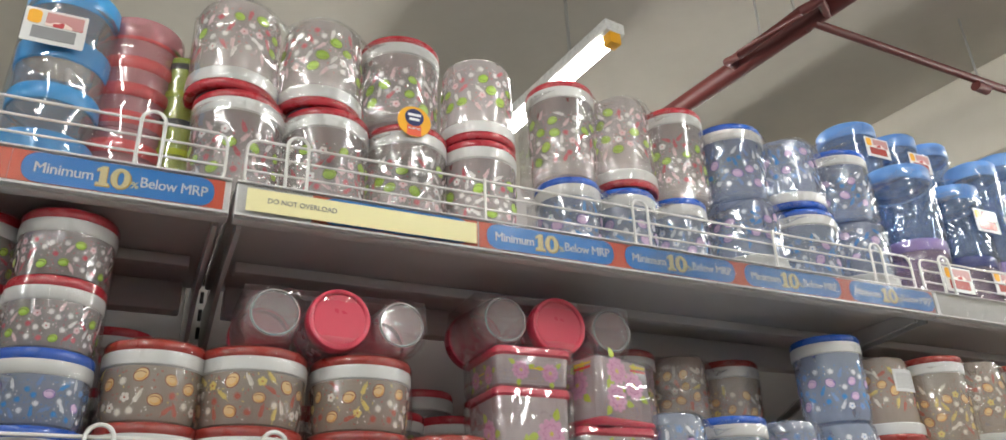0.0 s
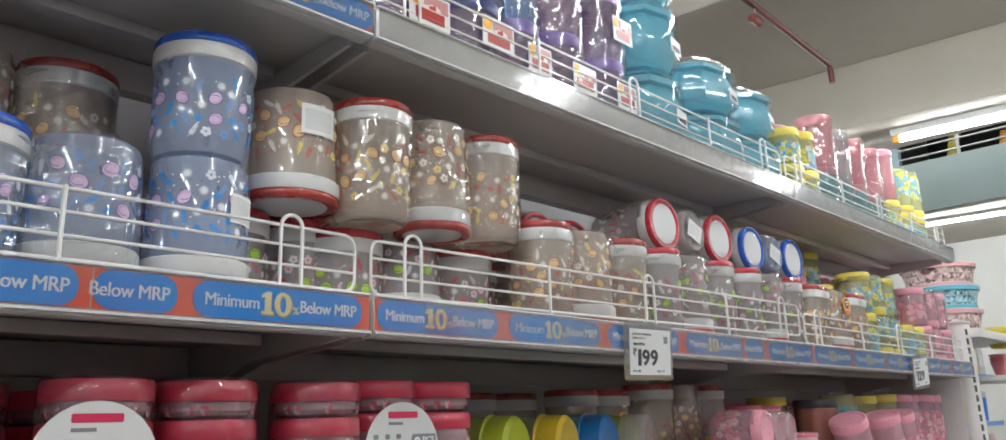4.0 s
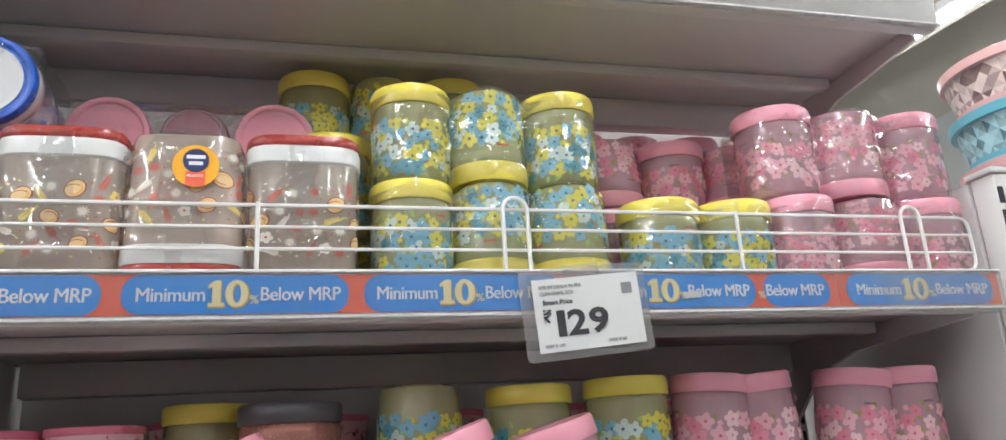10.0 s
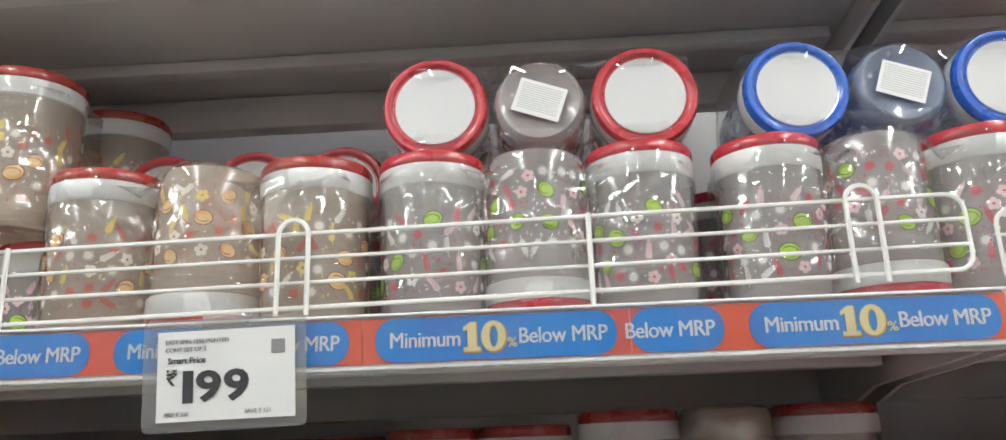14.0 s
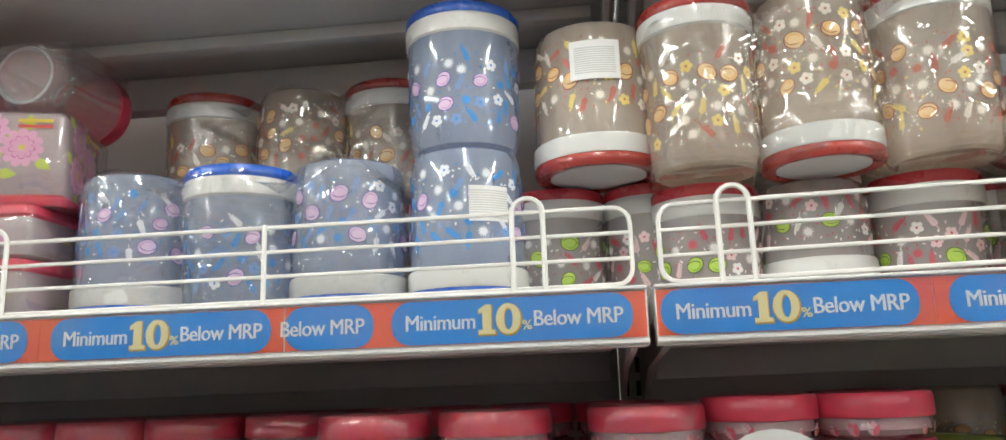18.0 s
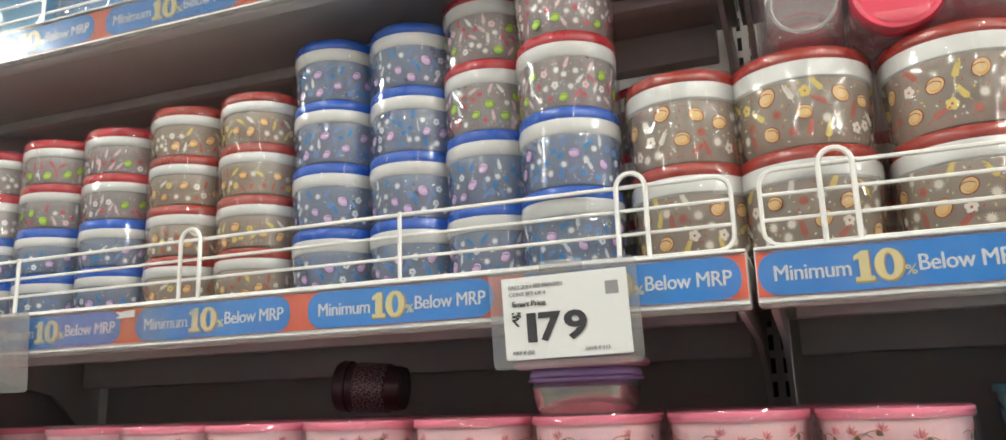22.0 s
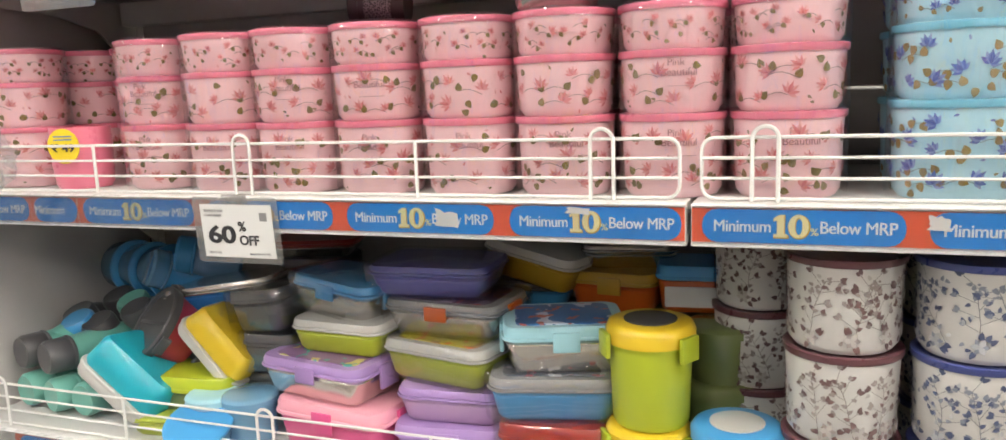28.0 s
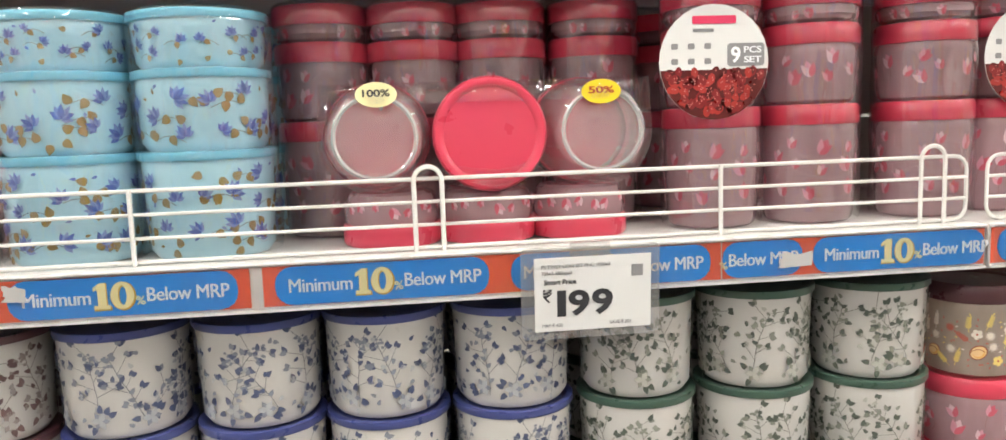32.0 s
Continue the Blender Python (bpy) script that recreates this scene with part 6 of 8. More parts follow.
canister(-1.264, 0.1, B, 0.053, 0.088, LIME_OPAQUE, LEMON, "lime canister with a yellow lid", LIME_OPAQUE)
canister(-1.262, 0.105, B + 0.09, 0.055, 0.135, LIME_OPAQUE, LEMON, "tall lime canister with a yellow clip lid and smoky window", LIME_OPAQUE, SMOKE)
canister(-1.185, 0.23, B, 0.05, 0.11, GREEN_CLEAR, GREEN_CLEAR, "green see-through canister behind the lime one")
canister(-1.185, 0.23, B + 0.111, 0.048, 0.08, GREEN_CLEAR, GREEN_CLEAR, "green see-through canister on another")
lunch_box(-1.22, 0.33, B, 0.11, 0.1, 0.165, GREYP, GREYP, "dark box at the back of the pile")
orange_box = lunch_box(-1.225, 0.3, B + 0.192, 0.12, 0.1, 0.07, ORANGE, SKYB, "orange box with a blue lid and a white picture label", 6)
part("paper_label", plate(0.085, 0.03, 0.002, 0.0006), PAPER, orange_box, "white label", pose(-0.004, -0.0505, 0.026))
canister(-1.152, 0.085, B, 0.054, 0.105, SKY_CLEAR, SKYB, "sky blue canister with a round lid", None, WHITEP)
tub_stack(-1.135, 0.25, 0.125, (0.109, 0.109, 0.109), WHITE_TIN_BROWN, RIM_BROWN, "stack of white canisters printed with leaves", B, 70, "canister_stack", "white canister stacks")
def leaned(ob, x, y, z, across, up):
    """Turns a thing so that its width runs along across and its height along up."""
    ax, az = Vector(across).normalized(), Vector(up).normalized()
    ay = az.cross(ax).normalized()
    ax = ay.cross(az)
    ob.matrix_basis = Matrix.Translation((x, y, z)) @ Matrix((ax, ay, az)).transposed().to_4x4()
    return ob


lunch_box(-1.884, 0.2, B, 0.12, 0.12, 0.085, SMOKE, SMOKE, "smoky grey container at the foot")
lunch_box(-1.882, 0.185, B + 0.087, 0.1, 0.12, 0.064, SMOKE, GREYP, "smoky grey container with a grey lid", 5, wrapped=True)
lunch_box(-1.886, 0.185, B + 0.153, 0.115, 0.12, 0.068, SMOKE, GREYP, "smoky grey container with a grey lid", -10, 0, -8, wrapped=True)
lunch_box(-2.0, 0.13, B, 0.142, 0.11, 0.085, GREEN_CLEAR, LIME_OPAQUE, "green see-through box with a lime lid", 4)
lunch_box(-2.035, 0.06, B, 0.1, 0.05, 0.03, LIME_OPAQUE, LIME_OPAQUE, "small flat lime box on the shelf", 8)
leaned(lunch_box(0, 0, 0, 0.145, 0.1, 0.06, LEMON, WHITEP, "yellow lunch box with a white rim, leaning on its side"), -1.945, 0.15, 0.99, (0.69, 0, -0.73), (-0.73, -0.12, -0.69))
cup = canister(-1.945, 0.075, B, 0.04, 0.07, plastic((0.30, 0.48, 0.70)), PALEAQUA, "blue patterned cup with a pale lid")
tagged(cup, category="cup")
lid = canister(-1.932, 0.03, B, 0.05, 0.035, SKY_CLEAR, SKYB, "low round sky blue box with a blue lid")
lid.matrix_basis = pose(-1.935, 0.035, B + 0.012, 24, 8, 0)
canister(-1.882, 0.085, B, 0.042, 0.072, SKY_CLEAR, SKY_CLEAR, "pale blue see-through round container")
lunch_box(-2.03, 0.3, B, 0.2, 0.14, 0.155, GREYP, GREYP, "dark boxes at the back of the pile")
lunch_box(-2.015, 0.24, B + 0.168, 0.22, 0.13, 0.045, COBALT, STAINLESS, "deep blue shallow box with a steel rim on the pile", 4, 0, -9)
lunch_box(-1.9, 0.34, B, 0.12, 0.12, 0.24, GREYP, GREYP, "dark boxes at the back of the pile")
lunch_box(-1.9, 0.33, B + 0.243, 0.16, 0.1, 0.03, STAINLESS, DARKRED, "steel box with a red lid at the back", 18)
leaned(lunch_box(0, 0, 0, 0.17, 0.11, 0.078, plastic((0.01, 0.36, 0.46)), WHITEP, "teal and white lunch box leaning on its side", picture=PIC_BLUE), -2.083, 0.1, 0.947, (0.8, 0, -0.6), (-0.58, -0.2, -0.78))
can = canister(0, 0, 0, 0.063, 0.07, plastic((0.46, 0.04, 0.07)), GREYP, "round red container with a grey clip lid, tipped over", GREYP, None, True)
leaned(can, -2.085, 0.185, 0.955, (0.8, -0.5, 0.2), (-0.42, -0.68, 0.6))
can = canister(0, 0, 0, 0.06, 0.06, LIME_OPAQUE, GREYP, "round lime container with a grey lid, tipped over", None, None, True)
leaned(can, -2.056, 0.228, 0.914, (0.8, -0.5, 0.2), (-0.42, -0.68, 0.6))


def bottle(x, y, z, way, body, cap, label, r=0.03, length=0.15):
    """A drink bottle whose cap lies at a point and looks along way."""
    d = Vector(way).normalized()
    ob = flask(0, 0, 0, r, length, body, cap, label)
    p = Vector((x, y, z)) - d * length
    return leaned(ob, *p, d.cross(Vector((0.1, 0.2, 1))), d)


MINT_B = "mint green drink bottle with a grooved grey cap, lying"
for bx, by, bz, way in ((-2.352, 0.075, 0.942, (-0.25, -0.95, 0.03)), (-2.285, 0.065, 0.94, (-0.3, -0.94, 0.0)), (-2.345, 0.07, 0.876, (-0.2, -0.95, 0.0)), (-2.275, 0.06, 0.876, (-0.3, -0.93, 0.02)), (-2.205, 0.06, 0.876, (-0.1, -0.95, 0.0)), (-2.37, 0.27, 0.955, (-0.3, 0.95, 0.1))):
    bottle(bx, by, bz, way, MINT, GREYP if bz > 0.9 else MINT, MINT_B if bz > 0.9 else "mint green drink bottle in film, lying at the foot")
for bx, by, bz, body, cap, lab in ((-2.352, 0.2, 0.985, COBALT, GREYP, "dark blue drink bottle with a grey cap, half upright"), (-2.318, 0.165, 0.982, SKYB, SKYB, "sky blue drink bottle, half upright"), (-2.268, 0.165, 0.982, COBALT, GREYP, "dark blue drink bottle with a grey cap, half upright"), (-2.325, 0.27, 1.0, GREYP, GREYP, "dark grey drink bottle, half upright"), (-2.27, 0.25, 1.0, MINT, MINT, "mint green drink bottle, half upright"), (-2.222, 0.21, 0.998, TEAL, GREYP, "teal drink bottle with a grey cap, half upright")):
    bottle(bx, by, bz, (-0.1, -0.42, 0.9), body, cap, lab, 0.031, 0.13)
lunch_box(-2.31, 0.37, B, 0.17, 0.12, 0.14, GREYP, GREYP, "dark boxes at the back of the pile")
for k in range(3):
    tub_l = canister(0, 0, 0, 0.052, 0.06, SKY_CLEAR, SKYB, "sky blue round tub lying on its side")
    leaned(tub_l, -2.4 + 0.058 * k, 0.36 - 0.012 * k, 1.036, (0, 0, -1), (0.97, -0.22, 0.0))
bottle(-2.21, 0.24, 1.065, (-0.5, -0.7, 0.35), SKYB, SKY_CLEAR, "sky blue tumbler lying on top", 0.036, 0.11)
bottle(-2.17, 0.27, 1.085, (-0.7, -0.5, 0.2), plastic((0.12, 0.26, 0.46)), SKYB, "dusty blue tumbler lying on top", 0.036, 0.12)
for sx in (0.065, 0.2):
    for sy in (0.1, 0.24):
        st = root("jar_stack", pose(sx, sy, B), "brown printed jar with a maroon lid on pink jars", "jar stack", "mixed jar stacks")
        jar(st, pose(0, 0, 0), 0.055, 0.11, PINK_PRINT, LID_CORAL, False, False)
        jar(st, pose(0, 0, 0.111), 0.055, 0.09, TULIP_PRINT, LID_CORAL, False, False)
        jar(st, pose(0, 0, 0.202), 0.055, 0.11, PEACH_PRINT, RIM_BROWN, False, False)

# ---- flowered boxes ----
FLOWER_BOX = milky_wall("flower_box_wall", (0.93, 0.80, 0.83), 0.46)


def flower_box(x, y, z, w, d, h, label, turn=0.0, over=False, film=True):
    m = pose(x, y, z, 0, 0, turn) @ (pose(0, 0, h, 180) if over else Matrix())
    s = root("storage_box", m, label, "storage box", "flowered storage boxes")
    b = part("body", tray(w * 0.95, d * 0.95, h - 0.008, 0.012, 0.95, 0.004), FLOWER_BOX, s)
    for k in range(4):
        tagged(part("print", face_print(w * 0.42, d * 0.475, 0.004, h - 0.014, 0.955, int(500 * h) + k), FLOWER_BOX, b, "printed pink flowers and lime leaves", pose(0, 0, 0, 0, 0, 90 * k)), kind="stuff")
    part("lid", tray(w, d, 0.012, 0.014, 1.0, 0.003), LID_CORAL, s, "coral red lid", pose(0, 0, h - 0.012))
    if film:
        part("shrink_film", tray(w + 0.008, d + 0.008, h + 0.002, 0.014, 0.99), FILM, s, "crinkled clear film")


flower_box(-0.78, 0.1, MAIN, 0.116, 0.115, 0.162, "tall clear box printed with pink flowers, coral lid")
flower_box(-0.778, 0.1, MAIN + 0.163, 0.118, 0.118, 0.055, "low clear box printed with pink flowers stacked on a tall one")
flower_box(-0.655, 0.1, MAIN, 0.125, 0.12, 0.061, "low clear flowered box with a coral lid")
flower_box(-0.652, 0.1, MAIN + 0.062, 0.125, 0.12, 0.053, "low clear flowered box stacked on another")
flower_box(-0.645, 0.105, MAIN + 0.116, 0.122, 0.122, 0.1, "square clear flowered box standing on its coral lid", 16, True)
for hx in (-0.86, -0.72):
    jar_tower(hx, 0.3, MAIN, 0.055, 0.1, [LIME, LIME], "red lidded jars at the back of the shelf")


# ---- top shelf, coloured sets ----
def color_tower(x, y, r, low, up, h0, h1, label, z=TOP, lids=None):
    """Two see-through jars on one another in film; lids are the paints of the lower and the upper lid."""
    s = root("jar_stack", pose(x, y, z), label, "jar stack", "coloured jar stacks")
    first, second = lids or (up, up)
    jar(s, pose(0, 0, 0), r * 0.95, h0, low, first, False, False, 0.024, 0.92)
    jar(s, pose(0, 0, h0), r, h1, up, second, False, False, 0.034, 0.93)
    part("shrink_film", wrap_row([0.0], r * 1.05, h0 + h1, int(100 * abs(x))), FILM, s, "crinkled clear film")
    return s


def badge(parent, x, y, z, w, h, paper, ink):
    b = part("paper_label", plate(w, h, 0.002, 0.0006), paper, parent, "printed paper label", pose(x, y, z))
    part("print_block", plate(w * 0.7, h * 0.35, 0, 0.0005), ink, b, "", pose(0, -0.0008, -h * 0.2))
    if w > 0.055:
        part("print_picture", plate(w * 0.6, h * 0.4, 0, 0.0005), PIC_ROSE, b, "rosy printed picture", pose(w * 0.14, -0.0008, h * 0.22))
        part("print_block", plate(w * 0.22, h * 0.4, h * 0.1, 0.0005), AMBER, b, "amber printed corner", pose(-w * 0.34, -0.0009, h * 0.24))


BLUE_CAP, VIOLET_CAP, NAVY_CAP = plastic((0.14, 0.32, 0.70)), plastic((0.28, 0.20, 0.50)), plastic((0.04, 0.06, 0.24))
SET_LABEL = "blue and purple see-through jars stacked in film"
for cx, cy, r, h0, h1, cap, marks in ((0.098, 0.085, 0.066, 0.128, 0.162, VIOLET_CAP, (0.04,)), (0.238, 0.08, 0.060, 0.112, 0.158, NAVY_CAP, (0.05, 0.185)), (0.352, 0.085, 0.050, 0.120, 0.235, VIOLET_CAP, (0.05, 0.19)),
                                      (0.185, 0.245, 0.064, 0.245, 0.255, VIOLET_CAP, (0.43,)), (0.325, 0.245, 0.060, 0.240, 0.260, NAVY_CAP, (0.42,)), (0.446, 0.25, 0.056, 0.25, 0.255, VIOLET_CAP, ())):
    t = color_tower(cx, cy, r, PURPLE_CLEAR, BLUE_CLEAR, h0, h1, SET_LABEL, lids=(cap, BLUE_CAP))
    for mz in marks:
        badge(t, 0.012, -r * 1.08, mz, r * 1.15, 0.05, PAPER, DARKRED)
for cx, cy, r, h0, h1, h2, marks in ((0.468, 0.09, 0.056, 0.135, 0.160, 0.105, (0.05,)), (0.592, 0.085, 0.052, 0.125, 0.150, 0.105, (0.05, 0.185))):
    t = color_tower(cx, cy, r, PURPLE_CLEAR, PURPLE_CLEAR, h0, h1, "purple see-through jars under a blue one, stacked in film", lids=(VIOLET_CAP, VIOLET_CAP))
    jar(t, pose(0, 0, h0 + h1), r * 0.97, h2, BLUE_CLEAR, BLUE_CAP, False, False, 0.03, 0.93)
    for mz in marks:
        badge(t, 0.012, -r * 1.08, mz, r * 1.15, 0.05, PAPER, DARKRED)


def faceted(x, y, w, h, label, turn=0.0, z=TOP):
    """A wide cut-cornered jar set in aqua plastic."""
    s = root("storage_jar", pose(x, y, z, 0, 0, turn), label, "storage jar", "aqua storage jars")
    r = w / 2
    part("body", lathe([(0, 0), (r * 0.8, 0), (r * 0.98, h * 0.16), (r, h * 0.5), (r * 0.86, h * 0.74), (0, h * 0.74)], 8), AQUA_CLEAR, s)
    part("lid", lathe([(r * 0.9, h * 0.73), (r * 1.0, h * 0.75), (r * 1.0, h * 0.83), (r * 0.72, h * 0.97), (r * 0.5, h), (0, h)], 8), AQUA_CLEAR, s, "aqua lid")
    part("shrink_film", lathe([(r * 0.84, 0.002), (r * 1.04, h * 0.15), (r * 1.05, h * 0.8), (r * 0.8, h * 1.0), (0, h * 1.01)], 10), FILM, s, "crinkled clear film")
    badge(s, r * 0.1, -r * 0.99, h * 0.34, 0.05, 0.03, PAPER, BLACK_INK)


for fx, fz in ((0.75, 0.0), (0.75, 0.155), (0.75, 0.31)):
    faceted(fx, 0.11, 0.19, 0.153, "aqua faceted jar in film, stacked in a tower", 10, TOP + fz)
faceted(0.985, 0.13, 0.23, 0.125, "wide aqua faceted jar in film", 22)
faceted(0.985, 0.13, 0.22, 0.125, "wide aqua faceted jar in film on another", 10, TOP + 0.126)
faceted(1.2, 0.13, 0.2, 0.125, "wide aqua faceted jar in film", 30)
faceted(1.2, 0.13, 0.19, 0.12, "wide aqua faceted jar in film on another", 15, TOP + 0.126)
for n, (cx, low, up, h0, h1) in enumerate(((1.38, YELLOW_PRINT, LID_YELLOW, 0.09, 0.1), (1.47, YELLOW_PRINT, LID_YELLOW, 0.09, 0.11), (1.6, TEAL_CLEAR, ROSE_CLEAR, 0.13, 0.15), (1.7, TEAL_CLEAR, CLEAR, 0.12, 0.14), (1.81, TEAL_CLEAR, ROSE_CLEAR, 0.12, 0.14), (1.94, TEAL_CLEAR, ROSE_CLEAR, 0.11, 0.15), (2.08, YELLOW_PRINT, ROSE_CLEAR, 0.12, 0.17))):
    if low is YELLOW_PRINT:
        s = root("jar_stack", pose(cx, 0.09, TOP), "flower printed jars with yellow lids stacked in film", "jar stack", "coloured jar stacks")
        jar(s, pose(0, 0, 0), 0.047, h0, YELLOW_PRINT, LID_YELLOW, False, False)
        jar(s, pose(0, 0, h0), 0.045, h1, YELLOW_PRINT if up is LID_YELLOW else ROSE_CLEAR, LID_YELLOW if up is LID_YELLOW else LID_PINK, False, False)
    else:
        color_tower(cx, 0.09, 0.05, low, up, h0, h1, "rose jar stacked on a teal see-through jar in film")
    color_tower(cx + 0.01, 0.22, 0.05, TEAL_CLEAR, ROSE_CLEAR, h0 + 0.01, h1, "rose jar on a teal jar at the back")
for cx, hh in ((2.2, 0.15), (2.3, 0.16)):
    s = root("jar_stack", pose(cx, 0.085, TOP), "flower printed jars with yellow lids stacked in film", "jar stack", "coloured jar stacks")
    jar(s, pose(0, 0, 0), 0.047, 0.1, YELLOW_PRINT, LID_YELLOW, False, False)
    jar(s, flip(0, 0, 0.1, hh), 0.046, hh, YELLOW_PRINT, LID_YELLOW, False, False)
# left end of the top shelf
for cx, low, up, lab in ((-1.42, SKY_CLEAR, SKY_CLEAR, "sky blue see-through jars stacked in film"), (-1.335, ROSE_CLEAR, ROSE_CLEAR, "rose see-through jars stacked in film"), (-2.3, SKY_CLEAR, AQUA_CLEAR, "aqua see-through jars stacked in film"), (-2.19, SKY_CLEAR, SKY_CLEAR, "sky blue see-through jars stacked in film"), (-2.06, BLUE_CLEAR, SKY_CLEAR, "blue see-through jars stacked in film"), (-1.94, SKY_CLEAR, AQUA_CLEAR, "aqua see-through jars stacked in film"), (-1.82, BLUE_CLEAR, SKY_CLEAR, "blue see-through jars stacked in film"), (-1.7, SKY_CLEAR, AQUA_CLEAR, "aqua see-through jars stacked in film"), (-1.58, BLUE_CLEAR, SKY_CLEAR, "blue see-through jars stacked in film")):
    t = color_tower(cx, 0.1 + 0.04 * (up is ROSE_CLEAR), 0.055, CLEAR if cx == -1.42 else low, CLEAR if cx == -1.42 else up, 0.12, 0.15, lab, lids=(plastic((0.07, 0.38, 0.78)),) * 2 if cx == -1.42 else None)
    if cx == -1.42:
        for k in range(2):
            part("print_band", lathe([(0.0528, 0.02 + 0.135 * k), (0.0545, 0.022 + 0.135 * k), (0.0555, 0.05 + 0.135 * k), (0.0548, 0.052 + 0.135 * k)], 30), plastic((0.08, 0.34, 0.70)), t, "sky blue printed band")
    if up is ROSE_CLEAR:
        for k in range(6):
            part("stripe", lathe([(0.0535, 0.016 + 0.043 * k), (0.0565, 0.02 + 0.043 * k), (0.0565, 0.03 + 0.043 * k), (0.0535, 0.036 + 0.043 * k)], 28), plastic((0.70, 0.11, 0.12)), t, "red stripe")
    if cx == -1.42:
        badge(t, -0.01, -0.062, 0.19, 0.07, 0.05, PAPER, GREY_INK)
t = color_tower(-1.272, 0.13, 0.03, LIME_CLEAR, LIME_CLEAR, 0.1, 0.13, "lime striped slim jars stacked in film")
for k in range(5):
    part("stripe", lathe([(0.0312, 0.03 + 0.045 * k), (0.0318, 0.032 + 0.045 * k), (0.0318, 0.038 + 0.045 * k), (0.0312, 0.04 + 0.045 * k)], 24), LIME_OPAQUE if k % 2 else BLACK_INK, t)

# ---- lower shelf, right half ----
for n, px in enumerate((0.1, 0.2)):
    s = root("jar_stack", pose(px, 0.12, LOW), R_LABEL, "jar stack", "coral lidded jar stacks")
    for h, u in ((0.13, 0.0), (0.09, 0.131), (0.04, 0.222)):
        jar(s, pose(0, 0, u), 0.052, h, TULIP_PRINT, LID_CORAL, False, False)
jar_set(0.42, 0.345, LOW, 0.055, 0.26, *PEACH, "tall clear jars with rust lids at the back of the shelf", (0, 1, 0, 0), film=False)
jar_set(0.45, 0.17, LOW, 0.055, 0.110, *LIME, "clear jars under the lying ones", (0, 0, 0, 0), film=False)
for lx, body, cap in ((0.3, LIME_CLEAR, LIME_OPAQUE), (0.42, GREEN_CLEAR, LEMON), (0.53, SKY_CLEAR, COBALT), (0.65, LIME_CLEAR, CLEAR)):
    flask(lx, 0.25, LOW + 0.112 + 0.052, 0.052, 0.16, body, cap, "see-through jar lying on its side with a coloured lid", 20, 90)
jar_set(0.74, 0.27, LOW, 0.052, 0.265, *PEACH, "tall clear jars with rust lids", (0, 0), film=False)
jar_set(1.012, 0.24, LOW, 0.053, 0.276, *PEACH, "three tall wrapped jars printed with peaches", seed=30)
jar_set(1.03, 0.062, LOW, 0.045, 0.14, PINK_PRINT, LID_PINK, "pink jars under the lying ones", (0, 0, 0), film=False, **YEL)
lying_row(1.05, 0.02, LOW + 0.141, 0.037, 0.11, (LID_PINK, None, None), PINK_PRINT, "pink jars lying wrapped on their sides", 8, disc=False)
for kx in (1.26, 1.365):
    tub_stack(kx, 0.22, 0.1, (0.09, 0.09, 0.05), PINK_OPAQUE, RIM_ROSE, "low pink containers stacked at the back")
tub_stack(1.24, 0.08, 0.1, (0.09, 0.075), PINK_OPAQUE, RIM_ROSE, "low pink containers stacked in two")
jar_set(1.478, 0.26, LOW, 0.05, 0.252, YELLOW_PRINT, LID_YELLOW, "tall flower printed jars with yellow lids", (0,), film=False, **YEL)
GLITTER = paint("copper_glitter", (0.50, 0.22, 0.17), 0.25, 0.3, 400.0, metal=0.4)
tagged(jar(None, pose(1.572, 0.17, LOW), 0.055, 0.243, GLITTER, GREYP, False, False), "copper glitter jar with a dark lid", "jar")
for jx, tp in ((1.585, -26), (1.79, -20), (1.89, -16)):
    tagged(jar(None, pose(jx, 0.062, LOW + 0.02, 0, tp, 0), 0.045, 0.19, PINK_PRINT, LID_PINK, False, False), "pink flowered jar leaning against others", "jar")
tagged(jar(None, flip(1.716, 0.17, LOW, 0.257), 0.05, 0.257, YELLOW_PRINT, LID_YELLOW, False, False), "tall flower printed jar standing on its yellow lid", "jar")
for jx, jy, hh in ((1.846, 0.165, 0.252), (1.964, 0.15, 0.256)):
    tagged(jar(None, pose(jx, jy, LOW), 0.05, hh, YELLOW_PRINT, LID_YELLOW, False, False), "tall flower printed jar with a yellow lid", "jar")
for jx, tp in ((2.055, 4), (2.15, -5), (2.25, 6), (2.345, 0)):
    tagged(jar(None, pose(jx, 0.14, LOW, 0, tp, 0), 0.047, 0.255, PINK_PRINT, LID_PINK, False, False), "tall pink flowered jar in film", "jar")
for jx in (1.45, 1.62, 1.78, 1.95, 2.12, 2.28):
    tub_stack(jx, 0.372, 0.11, (0.1, 0.1, 0.04), PINK_OPAQUE, RIM_ROSE, "pink containers stacked at the back", turn=60 * jx)
# things laid on the pink stacks
mug = canister(-1.65, 0.16, LOW + 0.223, 0.030, 0.085, plastic((0.05, 0.018, 0.025)), plastic((0.05, 0.018, 0.025)), "dark brown perforated cup lying on the pink stacks")
mug.matrix_basis = pose(-1.63, 0.2, LOW + 0.223 + 0.0325, 0, -86, 10)
g = Graph("pierced_cup")
px, py, pz = g.split(g.around(0.03))
dots, _, _ = g.spots(g.join(px, py), 330.0, 0.0011, 1.0, 1, 0.0, 2)
PIERCED = g.done(g.principled(g.mix(dots, (0.24, 0.17, 0.18), (0.03, 0.012, 0.016)), 0.35, 0.3))
part("pierced_band", lathe([(0.0288, 0.018), (0.0298, 0.019), (0.0306, 0.058), (0.0298, 0.059)], 36), PIERCED, mug, "pierced band")
